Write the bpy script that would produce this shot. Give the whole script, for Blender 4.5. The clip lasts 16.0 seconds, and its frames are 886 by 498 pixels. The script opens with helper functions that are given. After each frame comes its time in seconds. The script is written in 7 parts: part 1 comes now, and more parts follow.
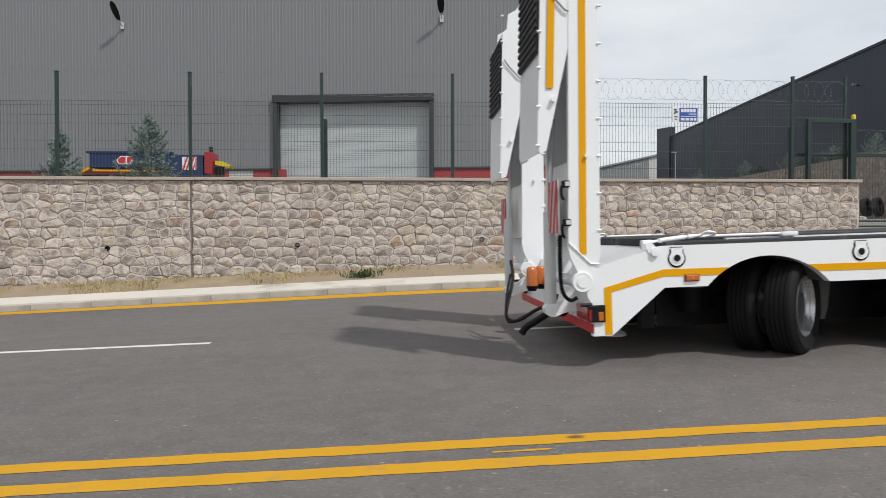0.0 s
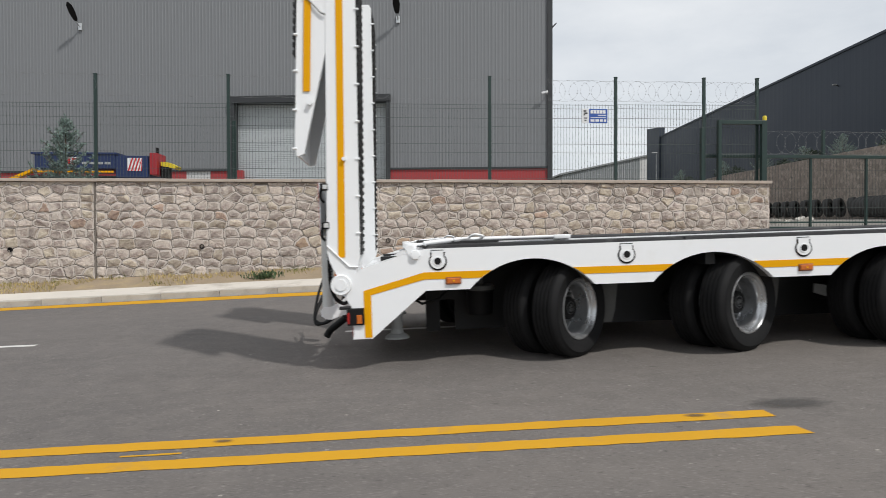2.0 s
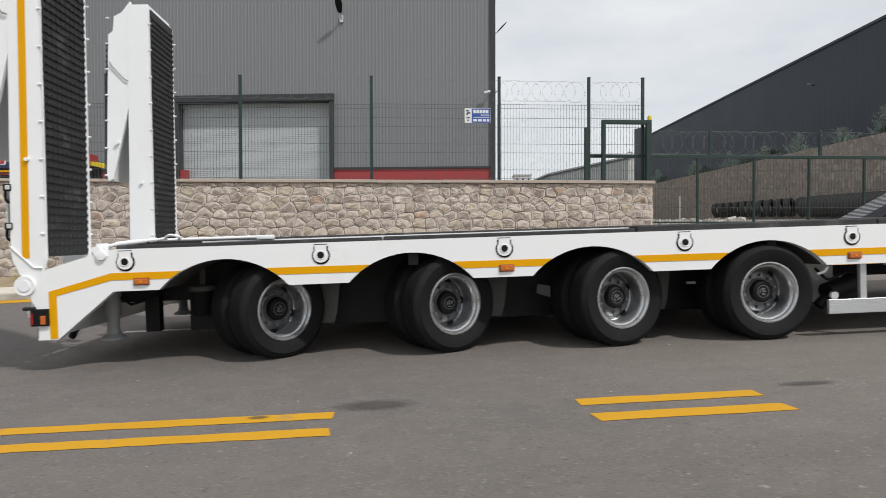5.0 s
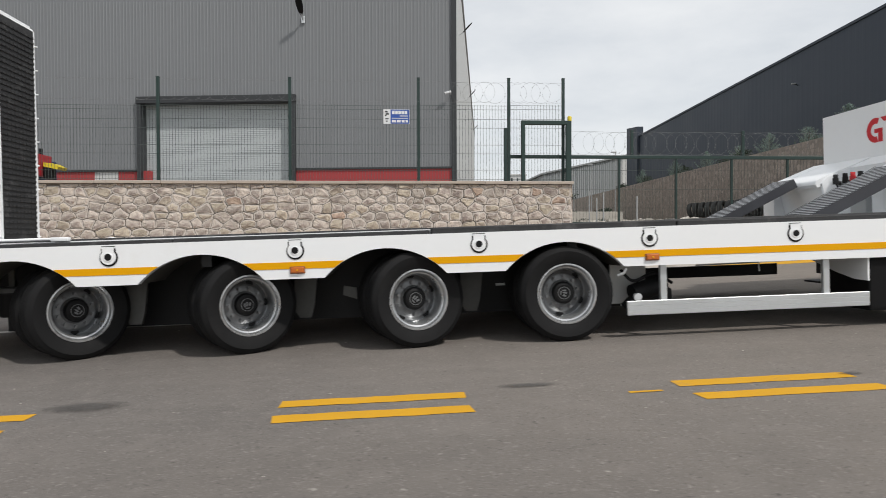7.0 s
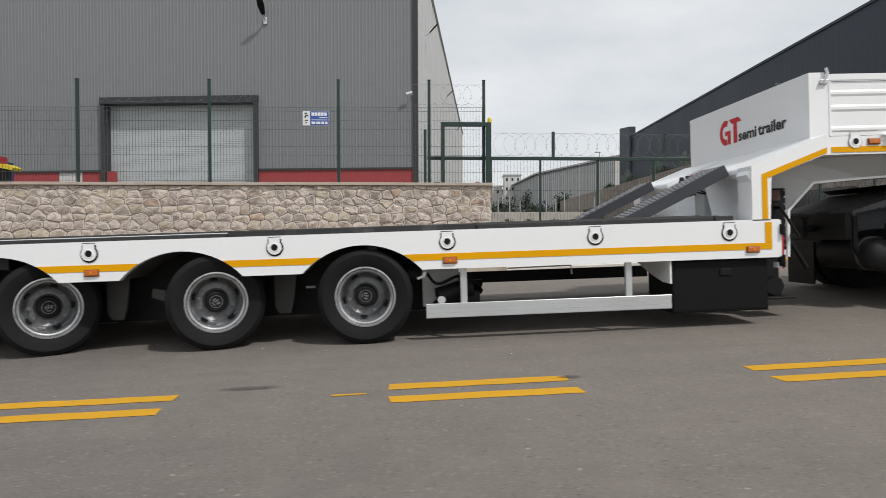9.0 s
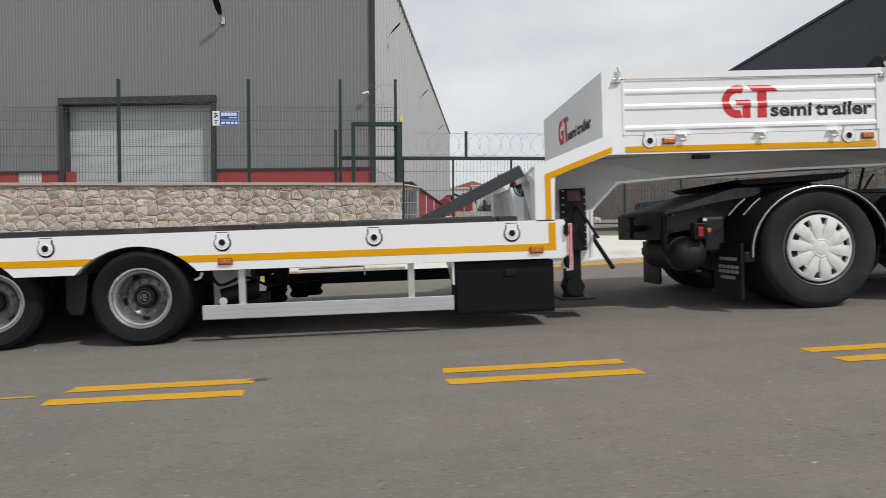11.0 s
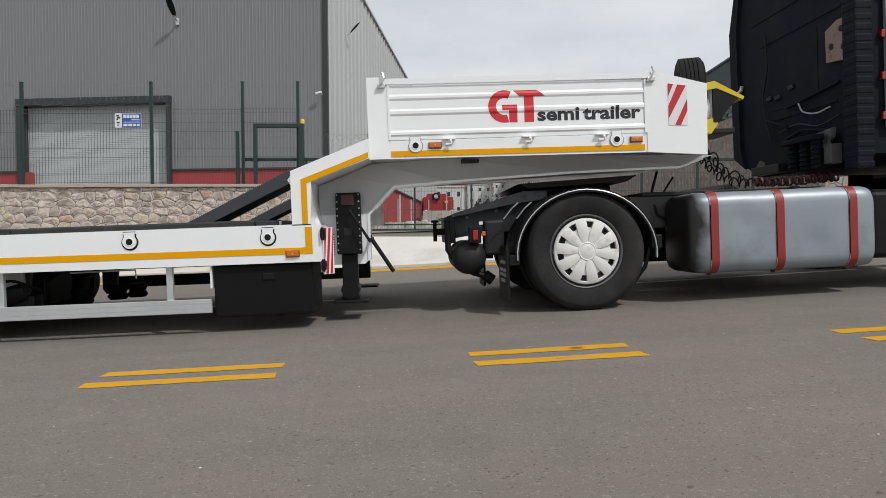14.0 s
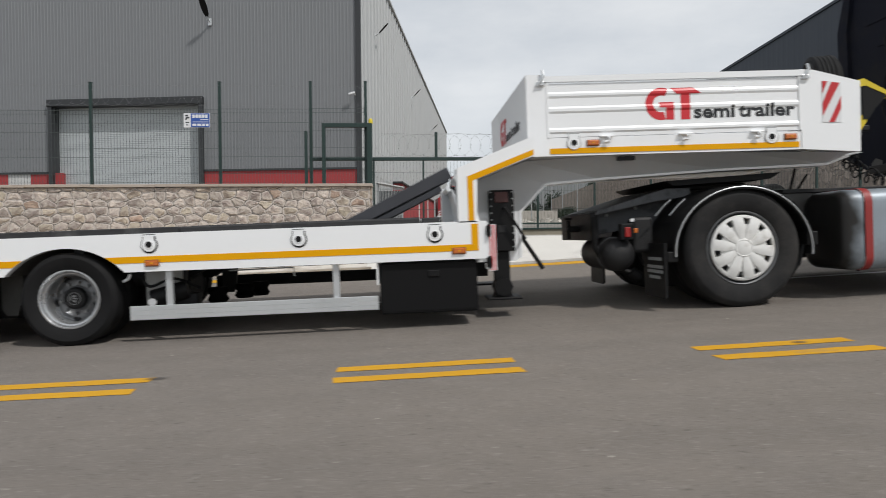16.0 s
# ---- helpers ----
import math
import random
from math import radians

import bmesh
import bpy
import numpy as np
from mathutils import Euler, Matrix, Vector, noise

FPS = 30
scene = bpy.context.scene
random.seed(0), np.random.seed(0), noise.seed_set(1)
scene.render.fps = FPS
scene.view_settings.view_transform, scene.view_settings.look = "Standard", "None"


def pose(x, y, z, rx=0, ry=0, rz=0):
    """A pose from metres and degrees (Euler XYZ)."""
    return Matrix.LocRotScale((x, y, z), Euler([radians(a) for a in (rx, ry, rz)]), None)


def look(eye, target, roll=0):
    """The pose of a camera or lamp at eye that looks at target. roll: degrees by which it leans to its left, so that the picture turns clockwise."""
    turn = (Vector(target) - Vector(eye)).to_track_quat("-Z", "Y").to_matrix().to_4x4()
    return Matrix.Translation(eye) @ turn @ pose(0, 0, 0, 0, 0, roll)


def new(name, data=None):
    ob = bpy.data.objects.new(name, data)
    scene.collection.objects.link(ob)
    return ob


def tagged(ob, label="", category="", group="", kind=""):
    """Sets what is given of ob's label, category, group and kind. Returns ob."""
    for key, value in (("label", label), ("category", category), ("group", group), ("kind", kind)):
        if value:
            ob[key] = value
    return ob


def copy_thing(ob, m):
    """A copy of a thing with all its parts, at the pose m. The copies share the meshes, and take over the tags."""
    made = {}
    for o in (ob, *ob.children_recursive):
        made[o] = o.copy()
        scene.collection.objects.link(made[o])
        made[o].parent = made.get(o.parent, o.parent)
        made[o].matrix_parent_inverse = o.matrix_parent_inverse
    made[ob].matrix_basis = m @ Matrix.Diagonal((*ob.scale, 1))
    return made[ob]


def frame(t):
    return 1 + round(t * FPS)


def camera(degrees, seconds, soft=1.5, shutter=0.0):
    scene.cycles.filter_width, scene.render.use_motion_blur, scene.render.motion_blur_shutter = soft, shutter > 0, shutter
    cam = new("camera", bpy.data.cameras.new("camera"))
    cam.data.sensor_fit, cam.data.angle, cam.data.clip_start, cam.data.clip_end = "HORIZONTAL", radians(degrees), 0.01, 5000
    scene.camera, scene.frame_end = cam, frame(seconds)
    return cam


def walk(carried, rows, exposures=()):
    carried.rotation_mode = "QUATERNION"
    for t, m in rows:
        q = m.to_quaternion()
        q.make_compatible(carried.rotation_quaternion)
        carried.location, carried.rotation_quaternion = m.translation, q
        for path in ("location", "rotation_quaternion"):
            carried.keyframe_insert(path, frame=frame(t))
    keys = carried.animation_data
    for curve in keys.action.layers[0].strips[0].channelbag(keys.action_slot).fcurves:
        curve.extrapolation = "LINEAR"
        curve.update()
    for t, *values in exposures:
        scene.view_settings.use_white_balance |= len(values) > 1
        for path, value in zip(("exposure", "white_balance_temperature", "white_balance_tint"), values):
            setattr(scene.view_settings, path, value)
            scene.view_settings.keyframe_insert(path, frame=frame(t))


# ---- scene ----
cam = camera(67.6, 16.0, soft=0.87, shutter=0.5)
METRES, EYE, TILT, LEAN, TURN = 13.4, 0.94, 0.0, 0.0, -4.0
ROWS = [
    (0.0, 0.0, 0.0, 0.0, -0.0, -0.94, 0.14),
    (0.5, 0.0326, -0.0009, 0.0003, 0.02, -0.93, 0.17),
    (1.0, 0.0695, -0.0018, 0.0, 0.05, -0.93, 0.15),
    (1.5, 0.1047, -0.0008, 0.0004, 0.05, -0.92, 0.16),
    (2.0, 0.1407, -0.0, 0.0013, 0.05, -0.92, 0.15),
    (2.5, 0.1759, 0.0005, 0.0006, 0.08, -0.9, 0.15),
    (3.0, 0.2067, 0.0007, 0.001, 0.08, -0.93, 0.14),
    (3.5, 0.2364, 0.0012, 0.001, 0.1, -0.94, 0.13),
    (4.0, 0.2642, 0.0014, 0.001, 0.11, -0.96, 0.12),
    (6.5, 0.4213, 0.0027, 0.0025, 0.28, -0.96, 0.18),
    (7.0, 0.4529, 0.0016, 0.0024, 0.33, -0.96, 0.19),
    (7.5, 0.4839, -0.0022, 0.0027, 0.37, -0.97, 0.2),
    (8.0, 0.5167, -0.0042, 0.0039, 0.43, -0.95, 0.16),
    (8.5, 0.5492, -0.0029, 0.0043, 0.48, -0.94, 0.14),
    (9.0, 0.582, -0.0006, 0.0043, 0.54, -0.98, 0.17),
    (11.5, 0.7627, 0.0036, 0.0051, 0.89, -1.03, 0.26),
    (12.0, 0.7995, 0.0033, 0.0058, 1.0, -1.05, 0.26),
    (12.5, 0.8383, 0.0025, 0.0066, 1.07, -1.12, 0.27),
    (13.0, 0.8738, 0.0016, 0.0066, 1.16, -1.15, 0.3),
    (13.5, 0.8859, 0.0005, 0.0075, 1.17, -1.18, 0.35),
    (14.0, 0.8884, 0.0008, 0.0077, 1.2, -1.18, 0.36),
    (14.5, 0.8856, 0.0005, 0.0075, 1.2, -1.17, 0.37),
    (15.0, 0.8695, -0.0007, 0.0074, 1.19, -1.16, 0.41),
    (15.5, 0.8331, -0.0025, 0.0067, 1.15, -1.15, 0.44),
    (16.0, 0.7777, -0.0031, 0.0057, 1.03, -1.09, 0.46),
]
walk(cam, [(t, pose(0, 0, EYE, TILT, LEAN, TURN) @ pose(METRES * x, METRES * y, METRES * z, 90 + pitch, roll, yaw)) for t, x, y, z, yaw, pitch, roll in ROWS],
     [(0.0, -0.09, 6420, 10), (4.0, -0.09, 6480, 10), (6.5, -0.05, 6540, 10), (11.0, -0.18, 6500, 10), (16.0, -0.20, 6450, 10)])

# ---- world, sun ----
SUN_TO = Vector((0.53, -0.59, 1.0)).normalized()
world = bpy.data.worlds.new("world")
scene.world = world
world.use_nodes = True
wt = world.node_tree
wt.nodes.clear()


def wnode(kind, **values):
    n = wt.nodes.new(kind)
    for k, v in values.items():
        n.inputs[k].default_value = v
    return n


w_out = wnode("ShaderNodeOutputWorld")
w_bg = wnode("ShaderNodeBackground", Strength=1.15)
w_sky = wt.nodes.new("ShaderNodeTexSky")
w_sky.sky_type, w_sky.sun_disc = "NISHITA", False
w_sky.sun_elevation, w_sky.sun_rotation = math.asin(SUN_TO.z), math.atan2(SUN_TO.x, SUN_TO.y)
w_tc = wt.nodes.new("ShaderNodeTexCoord")
w_map = wt.nodes.new("ShaderNodeMapping")
w_map.inputs["Scale"].default_value = (1.3, 1.3, 3.6)
w_no = wnode("ShaderNodeTexNoise", Scale=2.1, Detail=7.0, Roughness=0.55)
w_ramp = wt.nodes.new("ShaderNodeValToRGB")
w_ramp.color_ramp.elements[0].position, w_ramp.color_ramp.elements[0].color = 0.34, (0.66, 0.69, 0.72, 1)
w_ramp.color_ramp.elements[1].position, w_ramp.color_ramp.elements[1].color = 0.68, (0.88, 0.89, 0.89, 1)
w_dim = wt.nodes.new("ShaderNodeMix")
w_dim.data_type = "RGBA"
w_mul = wt.nodes.new("ShaderNodeVectorMath")
w_mul.operation = "SCALE"
w_mul.inputs["Scale"].default_value = 0.10
wl = wt.links.new
wl(w_tc.outputs["Generated"], w_map.inputs["Vector"])
wl(w_map.outputs["Vector"], w_no.inputs["Vector"])
wl(w_no.outputs["Fac"], w_ramp.inputs["Fac"])
wl(w_sky.outputs["Color"], w_mul.inputs[0])
w_dim.inputs[0].default_value = 0.86
wl(w_mul.outputs[0], w_dim.inputs[6])
wl(w_ramp.outputs["Color"], w_dim.inputs[7])
wl(w_dim.outputs[2], w_bg.inputs["Color"])
wl(w_bg.outputs["Background"], w_out.inputs["Surface"])

sun_data = bpy.data.lights.new("sun", "SUN")
sun_data.energy, sun_data.angle, sun_data.color = 2.75, radians(2.5), (1.0, 0.965, 0.92)
sun = new("sun", sun_data)
sun.matrix_world = look(SUN_TO * 60, (0, 0, 0))


# ---- materials ----
def material(name, color, rough=0.6, metal=0.0, vary=0.12, scale=3.0, fine=40.0, bump=0.0, bump_scale=None, spec=0.5,
             tint=None, tint_scale=0.6, tint_from=0.55, tint_to=0.7, island=0.0, coat=0.0, grain=0.0):
    """Principled paint with variation at two scales, optional stain colour and optional per-piece change."""
    m = bpy.data.materials.new(name)
    m.use_nodes = True
    nt = m.node_tree
    ln = nt.links.new
    b = nt.nodes["Principled BSDF"]
    b.inputs["Roughness"].default_value, b.inputs["Metallic"].default_value = rough, metal
    b.inputs["Specular IOR Level"].default_value = spec
    b.inputs["Coat Weight"].default_value = coat
    tc = nt.nodes.new("ShaderNodeTexCoord")

    def noise_tex(sc, detail=4.0, rough_=0.6):
        n = nt.nodes.new("ShaderNodeTexNoise")
        n.inputs["Scale"].default_value, n.inputs["Detail"].default_value, n.inputs["Roughness"].default_value = sc, detail, rough_
        ln(tc.outputs["Object"], n.inputs["Vector"])
        return n

    def mul_add(sock, k, c):
        n = nt.nodes.new("ShaderNodeMath")
        n.operation = "MULTIPLY_ADD"
        ln(sock, n.inputs[0])
        n.inputs[1].default_value, n.inputs[2].default_value = k, c
        return n.outputs[0]

    big, small = noise_tex(scale), noise_tex(fine, 5.0, 0.7)
    f1 = mul_add(big.outputs["Fac"], 2 * vary, 1 - vary)
    f2 = mul_add(small.outputs["Fac"], 2 * (grain or 0.8 * vary), 1 - (grain or 0.8 * vary))
    mm = nt.nodes.new("ShaderNodeMath")
    mm.operation = "MULTIPLY"
    ln(f1, mm.inputs[0])
    ln(f2, mm.inputs[1])
    fac = mm.outputs[0]
    if island:
        oi = nt.nodes.new("ShaderNodeObjectInfo")
        geo = nt.nodes.new("ShaderNodeNewGeometry")
        ad = nt.nodes.new("ShaderNodeMath")
        ad.operation = "ADD"
        ln(oi.outputs["Random"], ad.inputs[0])
        ln(geo.outputs["Random Per Island"], ad.inputs[1])
        fr = nt.nodes.new("ShaderNodeMath")
        fr.operation = "FRACT"
        ln(ad.outputs[0], fr.inputs[0])
        k = mul_add(fr.outputs[0], 2 * island, 1 - island)
        m3 = nt.nodes.new("ShaderNodeMath")
        m3.operation = "MULTIPLY"
        ln(fac, m3.inputs[0])
        ln(k, m3.inputs[1])
        fac = m3.outputs[0]
    sc = nt.nodes.new("ShaderNodeVectorMath")
    sc.operation = "SCALE"
    ln(fac, sc.inputs["Scale"])
    if tint:
        st = noise_tex(tint_scale, 6.0, 0.65)
        mr = nt.nodes.new("ShaderNodeMapRange")
        mr.inputs["From Min"].default_value, mr.inputs["From Max"].default_value = tint_from, tint_to
        ln(st.outputs["Fac"], mr.inputs["Value"])
        mx = nt.nodes.new("ShaderNodeMix")
        mx.data_type = "RGBA"
        mx.inputs[6].default_value, mx.inputs[7].default_value = (*color, 1), (*tint, 1)
        ln(mr.outputs["Result"], mx.inputs[0])
        ln(mx.outputs[2], sc.inputs[0])
    else:
        sc.inputs[0].default_value = color
    ln(sc.outputs[0], b.inputs["Base Color"])
    rr = mul_add(big.outputs["Fac"], 0.25, rough - 0.125)
    ln(rr, b.inputs["Roughness"])
    if bump:
        bt = noise_tex(bump_scale or fine, 6.0, 0.7)
        bp = nt.nodes.new("ShaderNodeBump")
        bp.inputs["Strength"].default_value, bp.inputs["Distance"].default_value = bump, 0.02
        ln(bt.outputs["Fac"], bp.inputs["Height"])
        ln(bp.outputs["Normal"], b.inputs["Normal"])
    return m


M = {
    "road_yellow": material("road_yellow", (0.54, 0.282, 0.012), 0.8, spec=0.25, vary=0.12, scale=2.5, fine=60, tint=(0.36, 0.22, 0.07), tint_scale=5, tint_from=0.58, tint_to=0.78),
    "road_white": material("road_white", (0.62, 0.61, 0.58), 0.7, vary=0.12, scale=3, tint=(0.35, 0.34, 0.33), tint_scale=5, tint_from=0.6, tint_to=0.8),
    "kerb": material("kerb", (0.43, 0.405, 0.36), 0.85, vary=0.2, scale=2, fine=50, bump=0.3, island=0.08, tint=(0.30, 0.28, 0.25), tint_scale=1.7),
    "pavement": material("pavement", (0.60, 0.56, 0.50), 0.85, vary=0.12, scale=1.2, fine=50, bump=0.25, tint=(0.36, 0.32, 0.27), tint_scale=0.8),
    "dirt": material("dirt", (0.30, 0.235, 0.16), 0.95, vary=0.25, scale=2.5, fine=30, bump=0.8, bump_scale=25, tint=(0.40, 0.31, 0.15), tint_scale=0.9),
    "ground": material("ground", (0.20, 0.18, 0.14), 0.95, vary=0.25, scale=0.2, fine=6, tint=(0.10, 0.12, 0.05), tint_scale=0.06),
    "yard": material("yard", (0.20, 0.185, 0.165), 0.9, vary=0.2, scale=0.5, fine=20, bump=0.3, tint=(0.13, 0.12, 0.10), tint_scale=0.4),
    "mortar": material("mortar", (0.20, 0.178, 0.155), 0.95, vary=0.2, scale=4, fine=60, bump=0.5),
    "stone": material("stone", (0.52, 0.456, 0.40), 0.92, vary=0.34, scale=9, fine=38, bump=1.0, bump_scale=13, island=0.22, tint=(0.28, 0.228, 0.205), tint_scale=5.5, tint_from=0.44, tint_to=0.62),
    "stone_mortar": material("stone_mortar", (0.56, 0.505, 0.46), 0.95, vary=0.14, scale=5, fine=60, bump=0.5, bump_scale=40, tint=(0.40, 0.35, 0.31), tint_scale=2.0),
    "coping": material("coping", (0.42, 0.36, 0.31), 0.85, vary=0.15, scale=2, bump=0.2, tint=(0.24, 0.2, 0.17), tint_scale=2),
    "fence_green": material("fence_green", (0.012, 0.032, 0.028), 0.5, vary=0.15, scale=3),
    "wire": material("wire", (0.065, 0.080, 0.076), 0.5, metal=0.2, vary=0.1),
    "razor": material("razor", (0.20, 0.205, 0.205), 0.5, metal=0.6, vary=0.15),
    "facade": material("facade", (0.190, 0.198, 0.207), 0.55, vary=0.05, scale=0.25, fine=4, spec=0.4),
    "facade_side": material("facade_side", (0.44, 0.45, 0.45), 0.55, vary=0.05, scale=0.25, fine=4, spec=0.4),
    "facade_dark": material("facade_dark", (0.0390, 0.0480, 0.0640), 0.6, vary=0.08, scale=0.2, fine=3, spec=0.25),
    "trim_dark": material("trim_dark", (0.028, 0.030, 0.033), 0.5, vary=0.1),
    "shutter": material("shutter", (0.46, 0.49, 0.50), 0.45, vary=0.06, scale=0.6, fine=6),
    "red_wall": material("red_wall", (0.34, 0.042, 0.045), 0.75, vary=0.12, scale=0.8, fine=12, bump=0.1),
    "light_wall": material("light_wall", (0.55, 0.55, 0.54), 0.7, vary=0.08, scale=0.5),
    "roof_red": material("roof_red", (0.30, 0.12, 0.08), 0.8, vary=0.15, scale=0.6),
    "white_paint": material("white_paint", (0.835, 0.85, 0.86), 0.32, vary=0.025, scale=1.4, fine=14, spec=0.5, tint=(0.77, 0.775, 0.77), tint_scale=2.2, tint_from=0.6, tint_to=0.85, coat=0.15),
    "pale_grey": material("pale_grey", (0.58, 0.59, 0.58), 0.4, vary=0.08, scale=3),
    "grey_paint": material("grey_paint", (0.32, 0.33, 0.33), 0.45, vary=0.1, scale=3),
    # dark grey that paints in the shade of the arches and reservoir hangers
    "arch_grey": material("arch_grey", (0.075, 0.073, 0.066), 0.7, vary=0.25, scale=3, fine=30),
    "bracket_grey": material("bracket_grey", (0.075, 0.075, 0.071), 0.6, vary=0.25, scale=4, fine=30),
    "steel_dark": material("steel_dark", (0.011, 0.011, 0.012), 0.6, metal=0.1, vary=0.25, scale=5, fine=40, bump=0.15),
    "truck_rubber": material("truck_rubber", (0.014, 0.014, 0.0145), 0.8, vary=0.3, scale=5, fine=50, bump=0.15, tint=(0.034, 0.032, 0.030), tint_scale=2.5, tint_from=0.42, tint_to=0.72, spec=0.3),
    "tread_steel": material("tread_steel", (0.42, 0.43, 0.45), 0.5, metal=0.2, vary=0.2, scale=4),
    "chassis_grey": material("chassis_grey", (0.105, 0.11, 0.118), 0.6, metal=0.2, vary=0.35, scale=4, fine=30, tint=(0.02, 0.02, 0.02), tint_scale=3, tint_from=0.5, tint_to=0.65),
    "air_line": material("air_line", (0.07, 0.022, 0.020), 0.5, vary=0.3, scale=9),
    "shed_grey": material("shed_grey", (0.265, 0.28, 0.285), 0.6, vary=0.08, scale=0.3, fine=4),
    "ramp_steel": material("ramp_steel", (0.045, 0.047, 0.055), 0.5, metal=0.2, vary=0.15, scale=4),
    "rubber": material("rubber", (0.0065, 0.0065, 0.007), 0.78, vary=0.2, scale=6, fine=60, bump=0.12, tint=(0.016, 0.0155, 0.015), tint_scale=3, tint_from=0.55, tint_to=0.8, spec=0.28),
    "old_rubber": material("old_rubber", (0.05, 0.049, 0.048), 0.85, vary=0.3, scale=4, fine=40, bump=0.2, tint=(0.11, 0.105, 0.10), tint_scale=2.5),
    "mat": material("mat", (0.020, 0.0205, 0.022), 0.7, vary=0.25, scale=6, fine=40, bump=0.3, tint=(0.07, 0.07, 0.07), tint_scale=4),
    "tape": material("tape", (0.74, 0.35, 0.0), 0.65, vary=0.05, scale=4, fine=120, spec=0.15),
    "rim": material("rim", (0.52, 0.53, 0.54), 0.30, metal=0.8, vary=0.1, scale=6, tint=(0.30, 0.30, 0.30), tint_scale=5),
    "disc_grey": material("disc_grey", (0.19, 0.195, 0.20), 0.42, metal=0.6, vary=0.2, scale=8, tint=(0.10, 0.10, 0.10), tint_scale=6),
    "hub": material("hub", (0.14, 0.145, 0.15), 0.5, metal=0.4, vary=0.2, scale=8),
    "alu": material("alu", (0.58, 0.60, 0.61), 0.38, metal=0.55, vary=0.08, scale=3, fine=30),
    "strap_red": material("strap_red", (0.26, 0.022, 0.020), 0.5, vary=0.15, scale=4),
    "cab": material("cab", (0.0085, 0.0098, 0.0165), 0.72, vary=0.25, scale=2, fine=20, tint=(0.017, 0.017, 0.018), tint_scale=2.2, tint_from=0.5, tint_to=0.75, spec=0.12),
    "worn_pink": material("worn_pink", (0.22, 0.15, 0.13), 0.7, vary=0.25, scale=6, tint=(0.08, 0.05, 0.05), tint_scale=9),
    "cab_side": material("cab_side", (0.26, 0.28, 0.30), 0.35, vary=0.05, coat=0.3),
    "black_plastic": material("black_plastic", (0.0055, 0.0055, 0.006), 0.55, vary=0.2, scale=4, spec=0.25),
    "toolbox": material("toolbox", (0.0055, 0.0055, 0.006), 0.65, vary=0.2, scale=3, fine=60, spec=0.18),
    "hubcap": material("hubcap", (0.70, 0.70, 0.68), 0.45, vary=0.1, scale=4, fine=30, tint=(0.45, 0.43, 0.39), tint_scale=5),
    "amber_frame": material("amber_frame", (0.24, 0.07, 0.015), 0.4, vary=0.1),
    "orange": material("orange", (0.52, 0.13, 0.015), 0.25, vary=0.08, coat=0.5),
    "red_lens": material("red_lens", (0.30, 0.010, 0.010), 0.2, vary=0.08, coat=0.5),
    "machine_red": material("machine_red", (0.30, 0.014, 0.022), 0.45, vary=0.12, scale=3),
    "red_paint": material("red_paint", (0.50, 0.022, 0.026), 0.4, vary=0.06),
    "logo_red": material("logo_red", (0.58, 0.025, 0.035), 0.4, vary=0.04),
    "logo_black": material("logo_black", (0.02, 0.022, 0.025), 0.45, vary=0.05),
    "yellow_paint": material("yellow_paint", (0.62, 0.48, 0.02), 0.45, vary=0.1, scale=4),
    "blue_paint": material("blue_paint", (0.008, 0.022, 0.085), 0.45, vary=0.12, scale=2),
    "sign_blue": material("sign_blue", (0.03, 0.09, 0.36), 0.5, vary=0.05),
    "sign_white": material("sign_white", (0.72, 0.73, 0.74), 0.5, vary=0.04),
    "concrete": material("concrete", (0.60, 0.58, 0.54), 0.9, vary=0.10, scale=1.0, fine=40, bump=0.2, tint=(0.47, 0.45, 0.42), tint_scale=0.9),
    "leaf_dark": material("leaf_dark", (0.03, 0.045, 0.028), 0.8, vary=0.25, scale=2, fine=20, island=0.4),
    "needles": material("needles", (0.17, 0.235, 0.205), 0.8, vary=0.25, scale=5, fine=30, island=0.35),
    "leaf": material("leaf", (0.055, 0.09, 0.035), 0.8, vary=0.25, scale=2, fine=20, island=0.4),
    "dry_grass": material("dry_grass", (0.44, 0.34, 0.14), 0.9, vary=0.2, scale=2, island=0.35, tint=(0.12, 0.15, 0.04), tint_scale=0.9, tint_from=0.5, tint_to=0.62),
    "bark": material("bark", (0.09, 0.065, 0.045), 0.9, vary=0.2, scale=6),
    "glass_dark": material("glass_dark", (0.02, 0.025, 0.03), 0.12, vary=0.05, spec=0.6),
}


